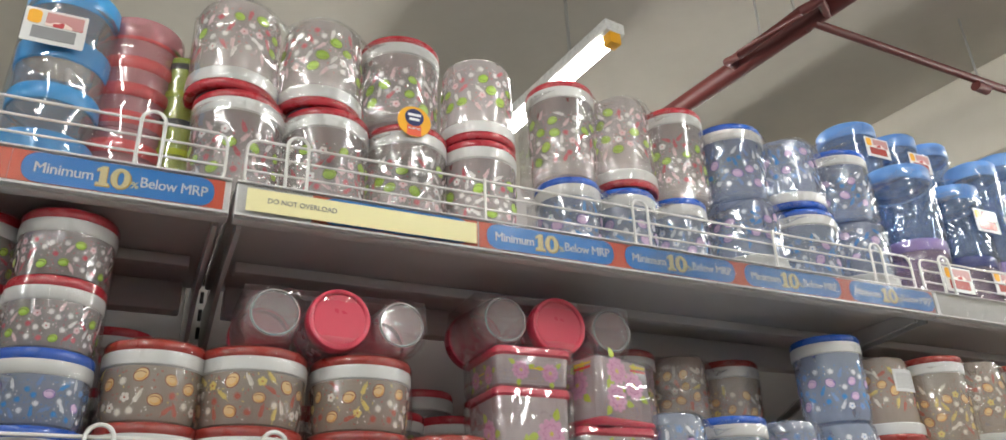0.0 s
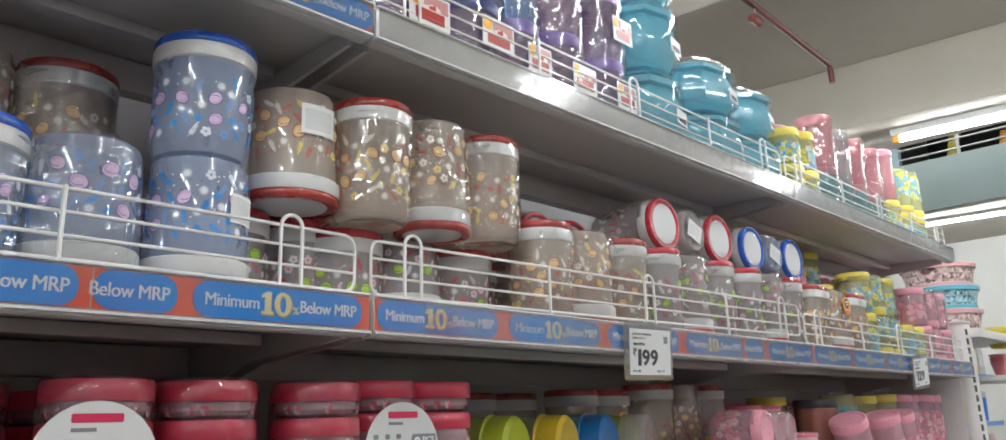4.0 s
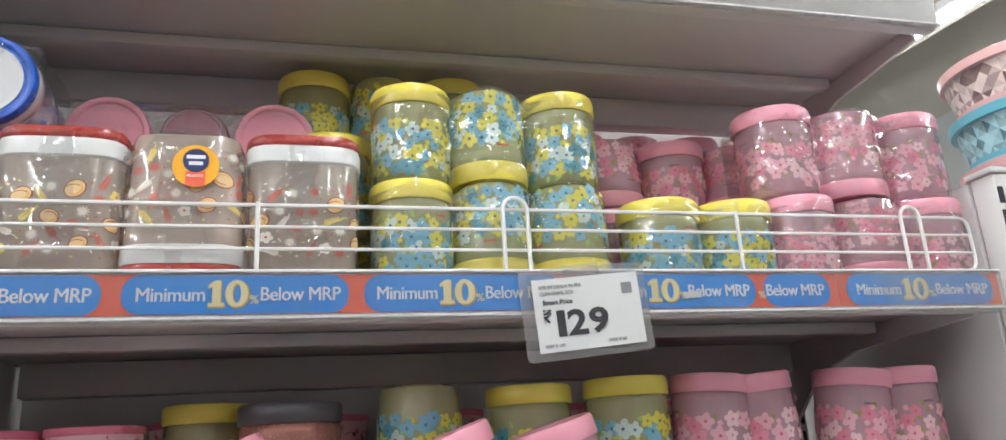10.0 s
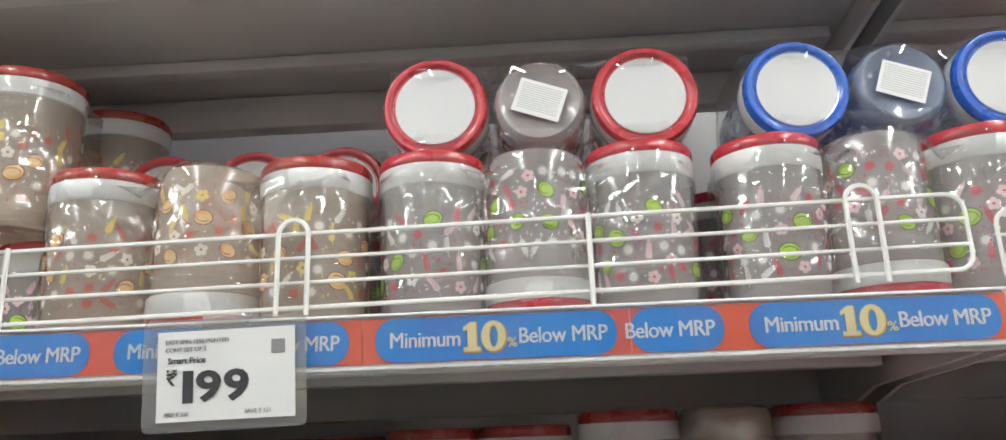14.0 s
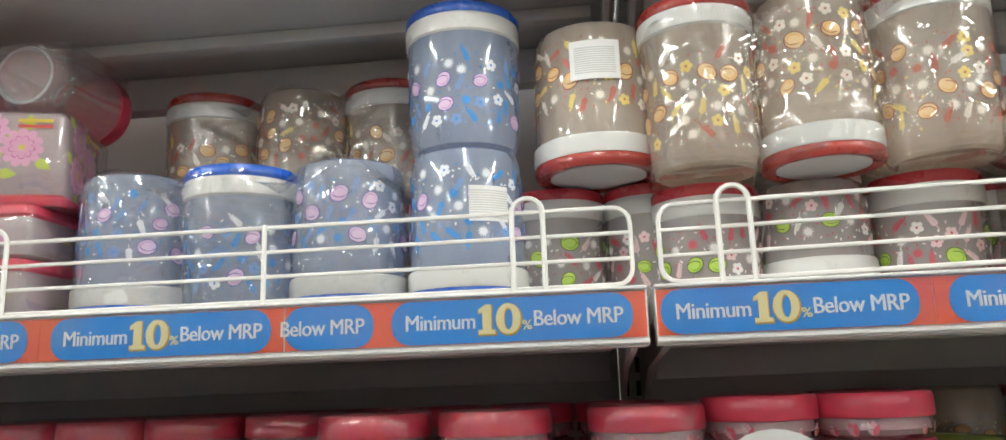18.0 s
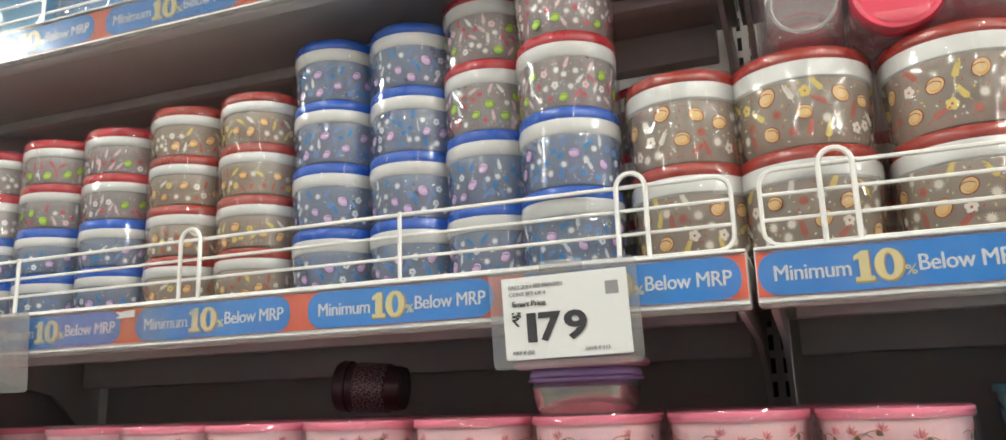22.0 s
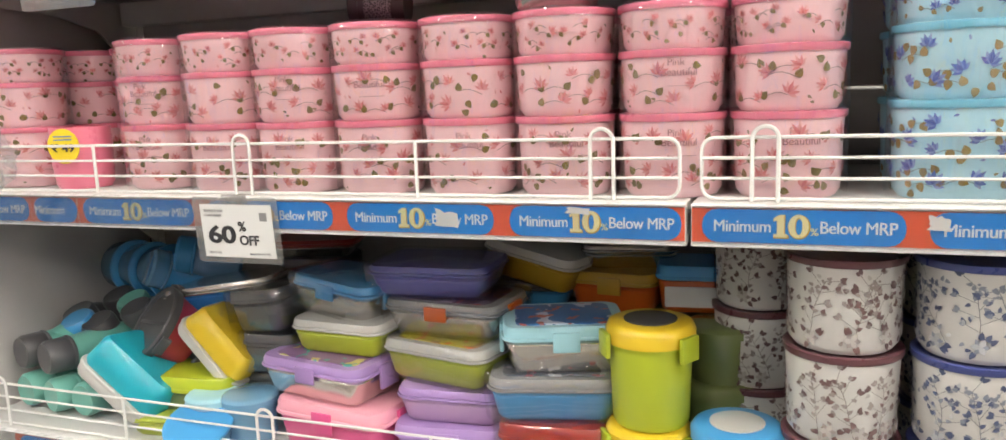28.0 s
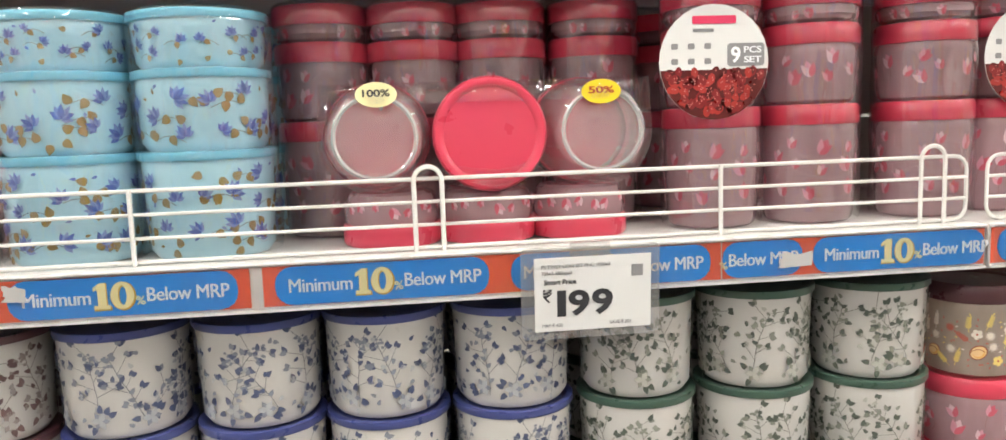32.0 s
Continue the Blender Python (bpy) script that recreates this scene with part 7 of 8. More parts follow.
steel = lunch_box(-1.372, 0.09, LOW + 0.223, 0.105, 0.085, 0.043, STAINLESS, LILACP, "small steel box with a lilac clip lid on the pink stacks", -4)
part("lid_cover", tray(0.122, 0.095, 0.008, 0.02, 1.0, 0.003), plastic((0.62, 0.26, 0.34)), steel, "dusty pink soft cover", pose(-0.003, 0, 0.0432))
tubs = root("container_stack", pose(-2.165, 0.085, LOW), "nested deep pink tubs with a yellow price sticker", "container stack")
for k in range(5):
    part("container", tub(0.092, 0.05), RIM_ROSE, tubs, "", pose(0, 0, 0.013 * k))
st = part("price_sticker", lathe([(0.027, 0), (0.027, 0.001), (0, 0.001)], 18), plastic((0.80, 0.60, 0.03)), tubs, "yellow price sticker", pose(0.016, -0.0485, 0.068, 90, 0, 12))
lettering("₹ 49", BLACK_INK, 0.013, st, pose(-0.019, -0.009, 0.0022, -90), 0.038, 0.02)
for k in range(2):
    part("print_line", box(-0.015, 0.015, -0.0008, 0.0008, 0.001, 0.0018), COBALT, st, "", pose(0, 0.01 + 0.005 * k, 0))

# ---- round stickers ----
def home_sticker(x, y, z, w, turn=0.0, tip=0.0):
    s = root("round_sticker", pose(x, y, z, tip, 0, turn), "round yellow, navy and red sticker on a jar", "sticker", "round stickers")
    part("disc", plate(w, w, w / 2 - 0.0001, 0.0006, 8), AMBER, s)
    part("navy_spot", plate(w * 0.56, w * 0.56, w * 0.28 - 0.0001, 0.0005, 8), NAVY, s, "", pose(0, -0.0007, w * 0.13))
    part("red_band", plate(w * 0.42, w * 0.34, 0, 0.0004), ORANGE_LABEL, s, "", pose(0, -0.0006, -w * 0.3))
    for k, wide in enumerate((0.4, 0.3)):
        part("print_bar", plate(w * wide, w * 0.085, w * 0.015, 0.0004), WHITE_INK, s, "", pose(0, -0.0013, w * (0.21 - 0.15 * k)))
    lettering("PLASTIC", WHITE_INK, w * 0.06, s, pose(-w * 0.17, -0.0014, -w * 0.27), w * 0.34, 0.01)


home_sticker(1.478, 0.0165, MAIN + 0.11, 0.044)
home_sticker(-0.965, 0.0215, TOP + 0.15, 0.05, 0, 0)
home_sticker(0.715, 0.165, LOW + 0.2, 0.04)

BEAN_INKS = [paint("bean_dark", (0.09, 0.008, 0.008), 0.3), paint("bean_red", (0.34, 0.03, 0.025), 0.3), paint("bean_wine", (0.20, 0.014, 0.016), 0.3), paint("bean_gleam", (0.46, 0.16, 0.14), 0.3)]


def bean_picture(w):
    """A heap of red beans in the lower part of a round label."""
    p = Ink(3, BEAN_INKS)
    p.shape([(w * 0.495 * math.cos(a), w * 0.495 * math.sin(a) - w * 0.005) for a in (math.pi + 0.12 + (math.pi - 0.24) * k / 20 for k in range(21))], 0, 0)
    for k in range(170):
        u, v = p.rnd.uniform(-0.46, 0.46) * w, p.rnd.uniform(-0.46, -0.08) * w
        if math.hypot(u, v) < 0.455 * w:
            turn = p.rnd.uniform(0, 3.14)
            p.disc(u, v, w * 0.05, w * 0.033, turn, 1 + k % 9, 1 if k % 3 == 1 else 2 if k % 3 else 0, 9)
            p.disc(u + w * 0.006, v + w * 0.008, w * 0.011, w * 0.005, turn, 10, 3, 5)
    return p.mesh("bean_picture", lambda u, v, off: (u, -off * 0.5, v))


def round_label(x, y, z, w):
    s = root("round_label", pose(x, y, z), "round white label with grey lettering over a red bean picture", "label", "round labels")
    part("disc", plate(w, w, w / 2 - 0.0001, 0.0006, 8), PAPER, s)
    part("bean_picture", bean_picture(w), BEAN_INKS[0], s, "dark red bean picture", pose(0, -0.0005, 0))
    part("print_bar", plate(w * 0.4, w * 0.07, w * 0.015, 0.0004), plastic((0.62, 0.03, 0.10)), s, "", pose(0, -0.0008, w * 0.365))
    part("print_bar", plate(w * 0.19, w * 0.03, 0, 0.0004), GREY_INK, s, "", pose(-w * 0.1, -0.0008, w * 0.275))
    b = part("dark_panel", plate(w * 0.34, w * 0.2, w * 0.03, 0.0005), GREY_INK, s, "dark grey panel", pose(w * 0.29, -0.0008, w * 0.06))
    lettering("9", WHITE_INK, w * 0.14, b, pose(-w * 0.14, -0.001, -w * 0.07), None, 0.02)
    lettering("PCS", WHITE_INK, w * 0.055, b, pose(-w * 0.02, -0.001, w * 0.015), w * 0.16, 0.01)
    lettering("SET", WHITE_INK, w * 0.055, b, pose(-w * 0.02, -0.001, -w * 0.07), w * 0.16, 0.01)
    for k in range(6):
        part("print_mark", plate(w * 0.06, w * 0.05, w * 0.012, 0.0004), GREY_INK, s, "", pose(-w * 0.36 + w * 0.15 * (k % 3), -0.0007, w * (0.14 - 0.13 * (k // 3))))


def oval_sticker(x, y, z, mat, words, ink):
    s = root("oval_sticker", pose(x, y, z), "small oval price sticker on a wrapped jar", "sticker", "oval stickers")
    pts = [(0.02 * math.cos(2 * math.pi * k / 24), 0.012 * math.sin(2 * math.pi * k / 24)) for k in range(24)]
    bm = stacked([(pts, 0), (pts, 0.0006)])
    bmesh.ops.transform(bm, matrix=Matrix(((1, 0, 0, 0), (0, 0, -1, 0), (0, 1, 0, 0), (0, 0, 0, 1))), verts=bm.verts)
    part("oval", bm, mat, s)
    lettering(words, ink, 0.007, s, pose(-0.013, -0.001, -0.002), 0.026, 0.02)
round_label(-0.278, 0.044, LOW + 0.176, 0.118)
round_label(0.10, 0.062, LOW + 0.175, 0.118)
oval_sticker(-0.625, 0.018, LOW + 0.152, CREAM_STICKER, "100%", BLACK_INK)
oval_sticker(-0.405, 0.018, LOW + 0.149, plastic((0.80, 0.62, 0.03)), "50%", DARKRED)

# ---- end frames of the run ----
def end_frame(s, label):
    """Front post with slots, a slimmer post on it, and the side sheet of the run; s is -1 or 1."""
    x = 2.478 if s > 0 else -2.445
    r = root("end_frame", pose(x, 0.0, 0), label, "end frame", "end frames", "structure")
    part("post", box(-0.035, 0.035, 0.012, 0.05, 0, 1.722, 0.003), STEEL, r)
    part("post_cap", box(-0.04, 0.04, 0.008, 0.054, 1.722, 1.73, 0.002), STEEL, r)
    part("side_sheet", box(-s * 0.034 - 0.004, -s * 0.034 + 0.004, 0.052, 0.5, 0.0, 1.72, 0.002), BACK, r)
    slots = bmesh.new()
    for k in range(52):
        for c in (0.006, 0.02):
            q = -s * (0.035 - c)
            box(q - 0.004, q + 0.004, 0.0108, 0.0125, 0.1 + 0.031 * k, 0.122 + 0.031 * k, into=slots)
    tagged(part("slots", slots, BLACK, r, "two rows of dark slots"), kind="stuff")
    if s < 0:
        part("slim_post", box(-0.025, 0.01, 0.016, 0.05, 1.731, 3.35, 0.003), CREAMPOST, r, "cream slim post")
        part("post_sleeve", box(-0.032, 0.016, 0.012, 0.054, 1.86, 3.3, 0.003), CREAMPOST, r)
        part("side_wing", box(0.03, 0.036, 0.055, 0.45, 1.81, 1.93, 0.002), RAIL, r, "pale grey side sheet under the top shelf")


CREAMPOST = paint("cream_post_coat", (0.66, 0.62, 0.46), 0.45, 0.06, 60.0)
end_frame(-1, "cream front post with slots at the end of the shelving")
end_frame(1, "pale front post with slots at the end of the shelving")

# ---- neighbouring bay with red boxes ----
RED_CARD = paint("red_carton", (0.66, 0.045, 0.02), 0.4, 0.05, 25.0, coat=0.2)
SILVER_CARD = paint("silver_carton", (0.42, 0.43, 0.45), 0.35, 0.05, 25.0, metal=0.4)
KRAFT = paint("orange_carton", (0.60, 0.24, 0.03), 0.5, 0.06, 25.0)


def wall_bay(x0, x1):
    r = root("side_shelving", pose(x0, 0, 0), "white steel shelving bay beside the run", "shelving", "", "structure")
    w = x1 - x0
    part("back_sheet", box(0, w, 0.48, 0.5, 0, 2.0), BACK, r)
    for z, d in ((1.525, 0.46), (1.02, 0.46), (0.66, 0.46), (0.12, 0.46)):
        part("shelf_board", box(0, w, 0.03, d, z - 0.05, z, 0.004), STEEL, r)
    part("face_panel", box(0, w, 0.036, 0.05, 1.395, 1.474, 0.004), STEEL, r)


wall_bay(-4.4, -2.482)


def carton(x, y, z, w, d, h, mat, label, turn=0.0, lines=0, code=True):
    s = root("carton", pose(x, y, z, 0, 0, turn), label, "carton", "cartons")
    part("box", box(-w / 2, w / 2, -d / 2, d / 2, 0, h, 0.0015), mat, s)
    part("flap_seam", box(-w / 2 + 0.002, w / 2 - 0.002, -0.001, 0.001, h - 0.0004, h + 0.0006), GREY_INK, s)
    if code:
        c = part("barcode", plate(0.042, 0.03, 0, 0.0005), PAPER, s, "white barcode panel", pose(0, -d / 2 - 0.0002, 0.035))
        for k in range(9):
            part("bar", box(-0.018 + k * 0.004, -0.0165 + k * 0.004 + 0.001 * (k % 2), -0.0009, -0.0006, -0.011, 0.011), BLACK_INK, c)
        part("paper_label", plate(0.036, 0.03, 0, 0.0005), PAPER, s, "small white label", pose(0.012, -d / 2 - 0.0002, 0.08))
        for k in range(14):
            part("print_line", plate(0.05 - 0.012 * (k % 3), 0.0022, 0, 0.0004), plastic((0.80, 0.42, 0.34)), s, "", pose(-0.005 - 0.004 * (k % 3), -d / 2 - 0.0002, 0.115 + 0.0085 * k))
    for k in range(lines):
        part("print_bar", plate(0.05 - 0.006 * k, 0.012, 0.002, 0.0005), GREY_INK if mat is not RED_CARD else BLACK_INK, s, "", pose(-0.008, -d / 2 - 0.0003, h * 0.6 - 0.022 * k))
    return s


for k in range(7):
    carton(-2.555 - 0.076 * k, 0.13, 1.525, 0.074, 0.18, 0.3, RED_CARD, "upright red carton with a barcode and fine print")
carton(-2.66, 0.14, 1.826, 0.27, 0.18, 0.105, RED_CARD, "red carton lying across others", 4, 2, False)
part_black = root("kitchen_gadget", pose(-2.507, 0.06, 1.83), "glossy black gadget shown in the open end of a carton", "gadget")
part("body", lathe([(0, 0), (0.028, 0), (0.032, 0.02), (0.03, 0.06), (0.02, 0.07), (0, 0.07)], 20), GREYP, part_black)
carton(-2.62, 0.3, 1.932, 0.2, 0.16, 0.06, RED_CARD, "red carton on top of the pile", -8, 0, False)
carton(-2.6, 0.3, 1.993, 0.09, 0.09, 0.085, SILVER_CARD, "silver grey carton with black lettering on the pile", 12, 2, False)
carton(-2.545, 0.36, 1.525, 0.1, 0.12, 0.28, KRAFT, "orange carton with dark lettering behind the post", 30, 2, False)

# sign board, blue stacks and pink tubs in the lower part
board = root("sign_board", pose(-2.72, 0.012, 1.1), "white framed blue and red advertising board", "sign board")
part("frame", box(-0.21, 0.225, -0.004, 0.012, -0.08, 0.375, 0.004), STEEL, board, "white frame")
part("blue_face", box(-0.2, 0.215, -0.007, -0.0042, -0.07, 0.362), SKYB, board, "blue printed face")
curve_bm = stacked([([(0.214, 0.0), (0.13, 0.43), (0.06, 0.43), (0.1, 0.2), (0.12, 0.0)][::-1], 0), ([(0.214, 0.0), (0.13, 0.43), (0.06, 0.43), (0.1, 0.2), (0.12, 0.0)][::-1], 0.0015)])
bmesh.ops.recalc_face_normals(curve_bm, faces=curve_bm.faces)
part("red_sweep", box(0.105, 0.213, -0.0098, -0.0073, 0.04, 0.36), plastic((0.42, 0.02, 0.02)), board, "red printed band")
curve_bm.free()
lettering("gar", WHITE_INK, 0.05, board, pose(0.125, -0.0105, 0.18), 0.085, 0.03)


def nested(x, y, z, w, n, mat, label, sticker=False):
    s = root("container_stack", pose(x, y, z), label, "container stack", "nested tub stacks")
    for k in range(n):
        part("container", tub(w, 0.05, 0.82), mat, s, "", pose(0, 0, 0.0135 * k))
        part("rim", lathe([(w * 0.48, 0.046), (w * 0.52, 0.046), (w * 0.52, 0.051), (w * 0.48, 0.051)], 36), mat, s, "", pose(0, 0, 0.0135 * k))
    return s


BRIGHT_BLUE = plastic((0.015, 0.22, 0.66))
for kx in (-2.565, -2.705, -2.845):
    for kz in range(3):
        nested(kx, -0.055, 1.084 + 0.1045 * kz, 0.125, 5, BRIGHT_BLUE, "nested bright blue plastic tubs")
for kz in range(3):
    home_sticker(-2.4985, -0.0755, 1.134 + 0.1045 * kz, 0.055, 73)
ledge = root("display_ledge", pose(-2.8, -0.13, 1.077), "white curved display ledge under the blue tubs", "ledge", "", "structure")
part("board", box(-0.6, 0.27, 0, 0.16, -0.06, 0.006, 0.004), STEEL, ledge)
for kz in range(2):
    nested(-2.6, 0.12, 0.66 + 0.125 * kz, 0.13, 6, plastic((0.74, 0.22, 0.30)), "nested pink plastic tubs")
    nested(-2.76, 0.12, 0.66 + 0.125 * kz, 0.13, 6, plastic((0.03, 0.05, 0.30)), "nested dark blue plastic tubs")

# crumpled bag on a rod at the corner
g = Graph("thin_bag")
bagc, bags, bagm = g.node("ShaderNodeBsdfTransparent"), g.node("ShaderNodeBsdfGlossy"), g.node("ShaderNodeMixShader")
crease = g.bump(g.noise(g.obj(), 45.0, 3.0), 0.5, 0.006)
bags.inputs["Roughness"].default_value = 0.06
g.put(bags.inputs["Normal"], crease)
lw = g.node("ShaderNodeFresnel")
lw.inputs[0].default_value = 1.6
g.put(lw.inputs["Normal"], crease)
bagd, bagw = g.node("ShaderNodeBsdfDiffuse"), g.node("ShaderNodeMixShader")
g.put(bagw.inputs[0], 0.05)
g.put(bagw.inputs[1], bagc.outputs[0])
g.put(bagw.inputs[2], bagd.outputs[0])
g.put(bagm.inputs[0], g.m("MINIMUM", g.m("MULTIPLY_ADD", lw.outputs[0], 0.42, 0.01), 0.3))
g.put(bagm.inputs[1], bagw.outputs[0])
g.put(bagm.inputs[2], bags.outputs[0])
BAG = g.done(bagm.outputs[0])
bag = root("plastic_bag", pose(-2.325, -0.08, 1.147), "crumpled clear plastic bag caught on the shelf corner", "plastic bag")
bm = bmesh.new()
bmesh.ops.create_icosphere(bm, subdivisions=4, radius=1.0)
for v in bm.verts:
    c = v.co.copy()
    fl = 1.0 + noise.noise(c * 1.9) * 0.4 + noise.noise(c * 5.3 + Vector((3, 1, 2))) * 0.34 + noise.noise(c * 11.0) * 0.16
    grow = 0.16 + 0.84 * min(1.0, max(0.0, (c.z + 1) * 0.62))
    v.co = Vector((0.075 + c.x * 0.15 * fl * grow + (0.0 if c.z > 0 else 0.03 * c.z), c.y * 0.028 * fl * grow, 0.1 + c.z * 0.105 * fl))
part("film", bm, BAG, bag, "", None, False)
rod = bmesh.new()
wire(rod, [(0.0, 0.0, 0.02), (-0.1, -0.02, -0.1), (-0.22, -0.03, -0.245), (-0.3, -0.03, -0.35)], 0.004, 8)
part("white_rod", rod, WIRE, bag, "white rod")

# ---- end display with patterned bins ----
def triangle_print(name, dark, light):
    """Rows of small facets in mixed tones of one colour."""
    g = Graph(name)
    ux, uy, _ = g.split(g.around(0.12))
    sc = 48.0
    fa, fb = g.m("FRACT", g.m("MULTIPLY", ux, sc)), g.m("FRACT", g.m("MULTIPLY", uy, sc))
    side = g.m("ADD", g.m("GREATER_THAN", fa, fb), g.m("MULTIPLY", g.m("GREATER_THAN", g.m("ADD", fa, fb), 1.0), 2.0))
    cell = g.node("ShaderNodeTexWhiteNoise", noise_dimensions="3D")
    g.put(cell.inputs["Vector"], g.join(g.m("FLOOR", g.m("MULTIPLY", ux, sc)), g.m("FLOOR", g.m("MULTIPLY", uy, sc)), side))
    return g.done(g.principled(g.mix(cell.outputs[0], dark, light), 0.3, Coat_Weight=0.3))


TRIANGLES = triangle_print("rose_triangle_print", (0.14, 0.07, 0.07), (0.80, 0.64, 0.60))
TEAL_TRIANGLES = triangle_print("teal_triangle_print", (0.04, 0.10, 0.14), (0.48, 0.74, 0.80))
PALE_ROSE = plastic((0.72, 0.42, 0.42))
# darker than the other sheets: the side sheet's shade is in this colour
SHADED_PANEL = paint("grey_panel_coat", (0.33, 0.30, 0.31), 0.5, 0.06, 50.0)
end_shelf = root("end_shelf", pose(2.75, 0.2, 1.705), "pale steel end shelf carrying patterned bins", "shelf", "", "structure")
part("board", box(-0.262, 0.3, -0.22, 0.3, -0.03, 0.0, 0.003), STEEL, end_shelf)
part("side_sheet", box(-0.262, -0.255, -0.1, 0.3, -1.705, -0.0305, 0.001), SHADED_PANEL, end_shelf, "dull grey side sheet")
part("rear_sheet", box(-0.262, 0.3, 0.28, 0.3, -1.705, -0.031, 0.002), BACK, end_shelf)
for k, mat in enumerate((PALE_ROSE, plastic((0.16, 0.48, 0.60)), PALE_ROSE)):
    s = root("storage_bin", pose(2.705, 0.14, 1.708 + 0.0845 * k, 0, 0, 15 * k), "oval bin with a triangle print and a %s rim" % ("rose" if k != 1 else "teal"), "storage bin", "patterned bins")
    part("body", lathe([(0, 0.002), (0.1, 0), (0.108, 0.006), (0.122, 0.069), (0, 0.069)], 44), TEAL_TRIANGLES if k == 1 else TRIANGLES, s)
    part("rim", lathe([(0.121, 0.066), (0.128, 0.067), (0.13, 0.081), (0.124, 0.084), (0, 0.084)], 44), mat, s)
    part("base_ring", lathe([(0.108, 0.0), (0.1125, 0.001), (0.1145, 0.012), (0.11, 0.014)], 44), mat, s)
for k, mat in enumerate((plastic((0.70, 0.22, 0.26)), plastic((0.72, 0.62, 0.03)))):
    nested(2.93, 0.02, 1.6 + 0.06 * k if k else 1.56, 0.1, 3, mat, "nested bright plastic bowls at the end display")
tray_low = root("end_tray", pose(2.95, 0.05, 1.56), "white wire tray at the end display", "tray", "", "structure")
part("board", box(-0.1, 0.3, -0.15, 0.2, -0.02, 0.0, 0.002), STEEL, tray_low)
pack = root("scissor_pack", pose(2.92, -0.09, 1.36, 0, -10, 0), "yellow carded scissors hanging at the end display", "scissors")
part("card", plate(0.1, 0.24, 0.01, 0.001), plastic((0.74, 0.56, 0.04)), pack)
part("hook", box(-0.002, 0.002, 0.0, 0.004, 0.115, 0.19), GREYSTEEL, pack)
part("handle", lathe([(0.012, 0), (0.03, 0.004), (0.03, 0.012), (0.012, 0.016)], 20), plastic((0.02, 0.04, 0.14)), pack, "dark blue handle", pose(0.0, -0.002, -0.06, 90))
part("blade", box(-0.006, 0.006, -0.004, -0.0012, -0.03, 0.1, 0.001), GREYSTEEL, pack)

# ---- aisles further off ----
def far_run(x0, x1, y, turn, label, seed):
    rnd = random.Random(seed)
    r = root("far_shelving", pose(x0, y, 0, 0, 0, turn), label, "shelving", "far shelving", "structure")
    w = x1 - x0
    part("back_sheet", box(0, w, 0.42, 0.45, 0, 2.1), BACK, r)
    levels = (0.15, 0.55, 0.95, 1.35, 1.75)
    for z in levels:
        part("shelf_board", box(0, w, 0, 0.41, z - 0.04, z, 0.003), STEEL, r)
        part("label_strip", box(0, w, -0.006, -0.001, z - 0.04, z - 0.002), BLUE_LABEL, r, "blue promotion strip")
    return levels, rnd


def far_goods(x0, x1, y, levels, rnd, paints, lathed, turn=0.0):
    base = pose(x0, y, 0, 0, 0, turn)
    for z in levels:
        x = 0.1
        while x < x1 - x0 - 0.1:
            w = rnd.uniform(0.1, 0.2)
            h = rnd.uniform(0.16, 0.3)
            mat = rnd.choice(paints)
            m = base @ pose(x + w / 2, 0.14, z)
            if rnd.random() < lathed:
                s = root("household_jar", m, "coloured household container on a far shelf", "container", "far shelf goods")
                part("body", lathe([(0, 0), (w * 0.42, 0), (w * 0.46, h * 0.8), (0, h * 0.8)], 20), mat, s)
                part("lid", lathe([(w * 0.47, h * 0.79), (w * 0.48, h * 0.95), (w * 0.44, h), (0, h)], 20), WHITEP, s)
            else:
                s = root("household_box", m, "coloured household carton on a far shelf", "carton", "far shelf goods")
                part("box", box(-w * 0.46, w * 0.46, -0.09, 0.09, 0, h, 0.003), mat, s)
                part("paper_label", box(-w * 0.3, w * 0.3, -0.0925, -0.0905, h * 0.3, h * 0.7), PAPER, s)
            x += w + rnd.uniform(0.005, 0.03)


MIXED = [BRIGHT_BLUE, PALE_ROSE, WHITEP, SKYB, plastic((0.50, 0.10, 0.06)), plastic((0.30, 0.34, 0.38)), LEMON, plastic((0.40, 0.36, 0.30))]
lv, rn = far_run(3.9, 7.9, 1.25, 0, "far aisle of shelving with blue strips", 5)
far_goods(3.9, 7.9, 1.25, lv, rn, MIXED, 0.5)



def far_row_of_aisle():
    """The run across the aisle, behind the walker: its shelves and cartons."""
    r = root("opposite_shelving", pose(0, -2.2, 0), "shelving on the other side of the aisle", "shelving", "far shelving", "structure")
    part("back_sheet", box(-5, 5, -0.5, -0.45, 0, 2.1), BACK, r)
    for z in (0.15, 0.55, 0.95, 1.35, 1.75):
        part("shelf_board", box(-5, 5, -0.45, 0, z - 0.04, z, 0.003), STEEL, r)


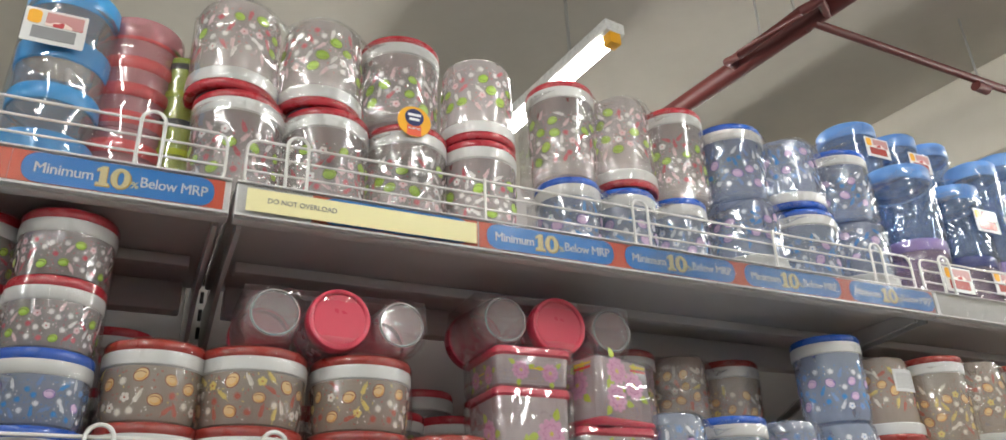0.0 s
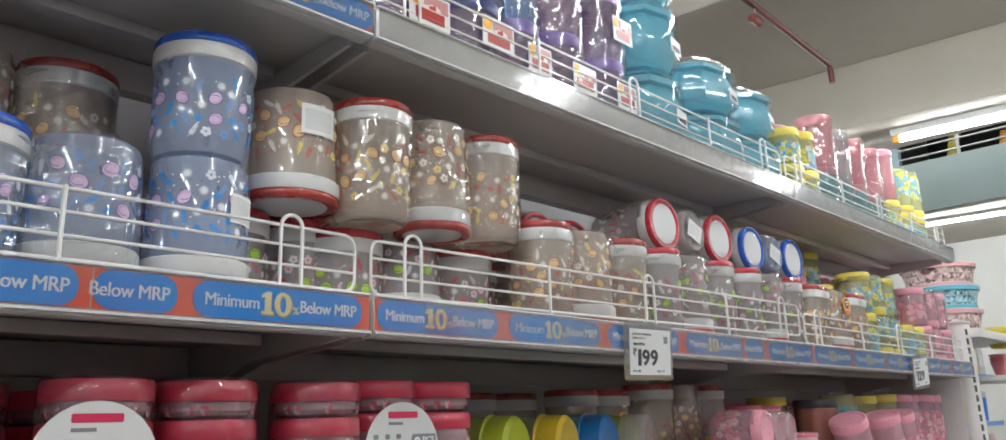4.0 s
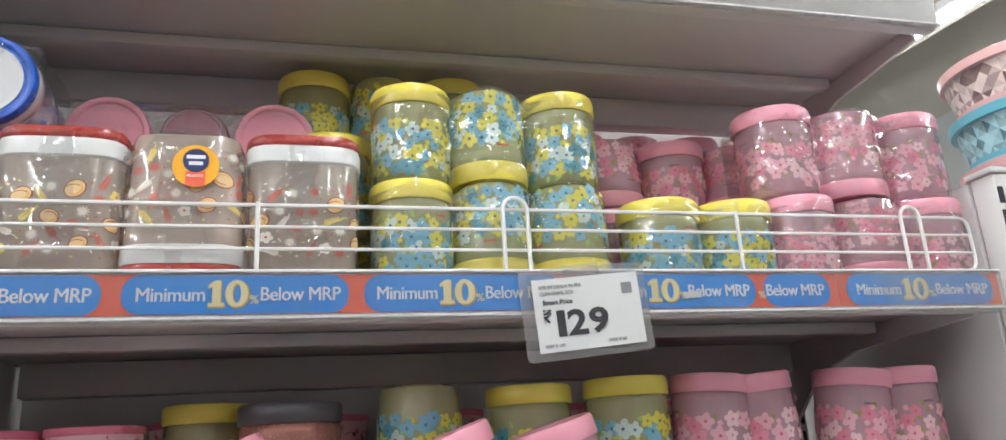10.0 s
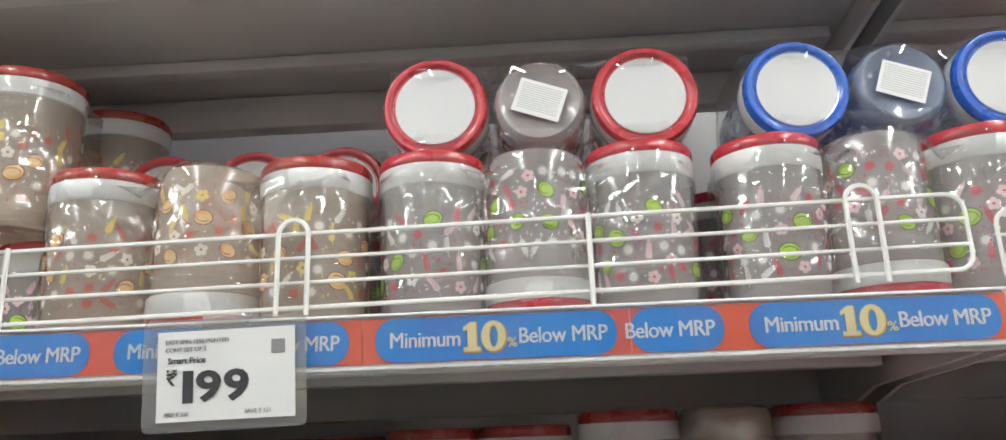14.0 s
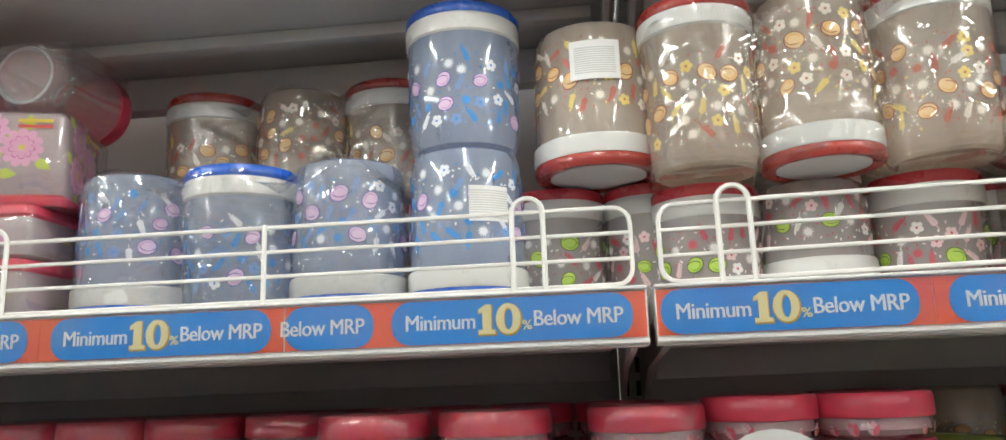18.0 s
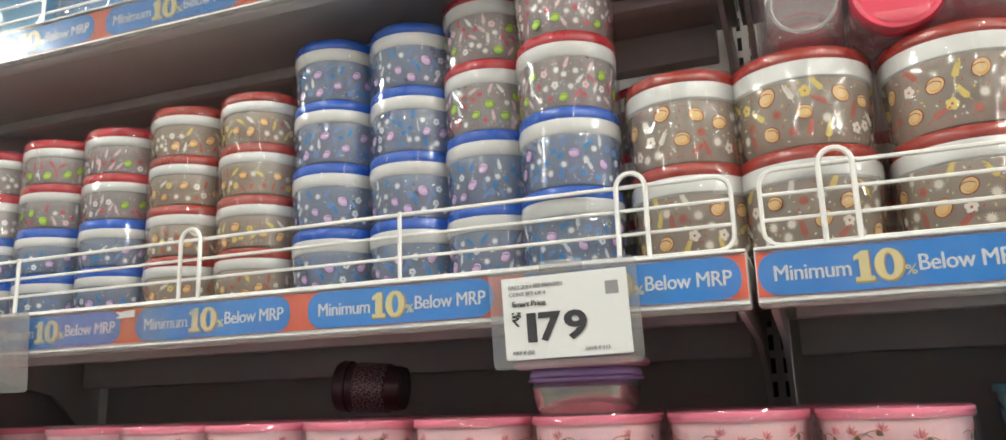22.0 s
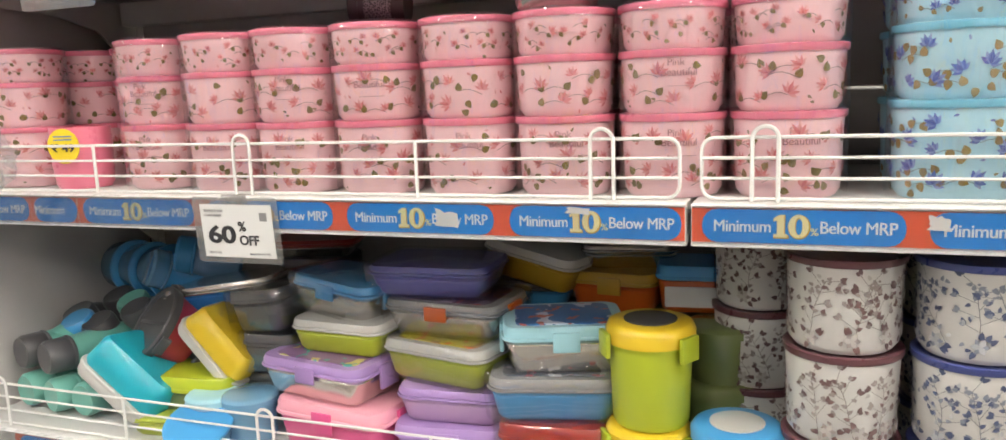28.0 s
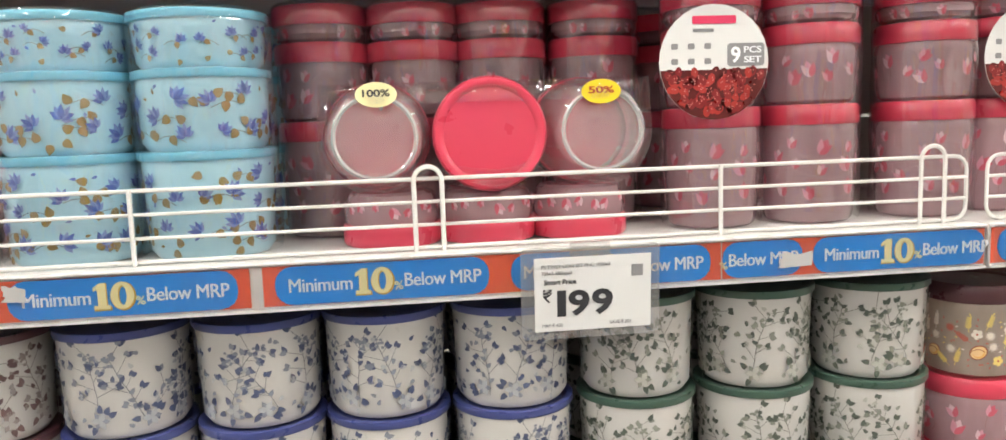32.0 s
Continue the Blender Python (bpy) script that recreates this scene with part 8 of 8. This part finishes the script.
far_row_of_aisle()
far_goods(4.9, 9.9, -2.22, (0.15, 0.55, 0.95, 1.35, 1.75), random.Random(9), MIXED, 0.4, 180)
far_goods(0.0, 4.9, -2.22, (0.15, 0.55, 0.95, 1.35, 1.75), random.Random(10), MIXED, 0.4, 180)
# gallery of the upper floor across the high part of the shop
BLUE_WALL = paint("pale_blue_wall_paint", (0.40, 0.52, 0.56), 0.6, 0.05, 30.0)
TEAL_FRONT = paint("grey_teal_panel", (0.30, 0.37, 0.36), 0.5, 0.06, 30.0)
# near-black colour stands in for the shade of the unlit gallery room
ROOM_SHADE = paint("dark_room_paint", (0.03, 0.032, 0.035), 0.7)
gallery = root("gallery", pose(9.0, 0, 0), "pale blue upper gallery with a dark opening behind a railing", "gallery", "", "structure")
part("slab", box(0.0, 2.0, -4.0, 6.0, 3.58, 3.75), CEIL, gallery)
part("front_panel", box(-0.06, -0.002, -4.0, 6.0, 3.6, 4.17, 0.004), TEAL_FRONT, gallery, "grey teal front panel")
part("blue_wall", box(0.0, 0.1, 2.1, 6.0, 3.752, 6.2), BLUE_WALL, gallery, "pale blue wall")
part("header", box(0.0, 0.1, -4.0, 2.098, 4.78, 6.2), WALL, gallery)
part("dark_room", box(1.2, 1.3, -4.0, 2.1, 3.752, 6.2), ROOM_SHADE, gallery, "dark room behind the railing")
for k in range(4):
    bm = bmesh.new()
    wire(bm, [(-0.03, -3.9, 4.24 + 0.11 * k), (-0.03, 2.09, 4.24 + 0.11 * k)], 0.011, 8)
    part("rail", bm, GREYSTEEL, gallery, "grey steel rail")
for k in range(7):
    part("rail_post", box(-0.04, -0.02, 1.45 - 0.8 * k, 1.48 - 0.8 * k, 4.172, 4.6), GREYSTEEL, gallery, "grey steel rail post")
for ty, tz, th, tw, tone, lab in ((1.78, 3.752, 0.85, 0.12, (0.62, 0.50, 0.05), "yellow folded stand in the dark gallery"), (1.2, 3.752, 0.72, 0.2, (0.72, 0.33, 0.03), "orange board leaning in the dark gallery")):
    st = root("gallery_board", pose(9.5, ty, tz, 12, 0, 0), lab, "board", "gallery boards")
    part("face", box(-0.015, 0.015, -tw / 2, tw / 2, 0, th, 0.004), plastic(tone), st)
    part("foot", box(-0.06, 0.06, -tw / 2, tw / 2, 0, 0.02, 0.003), GREYSTEEL, st)
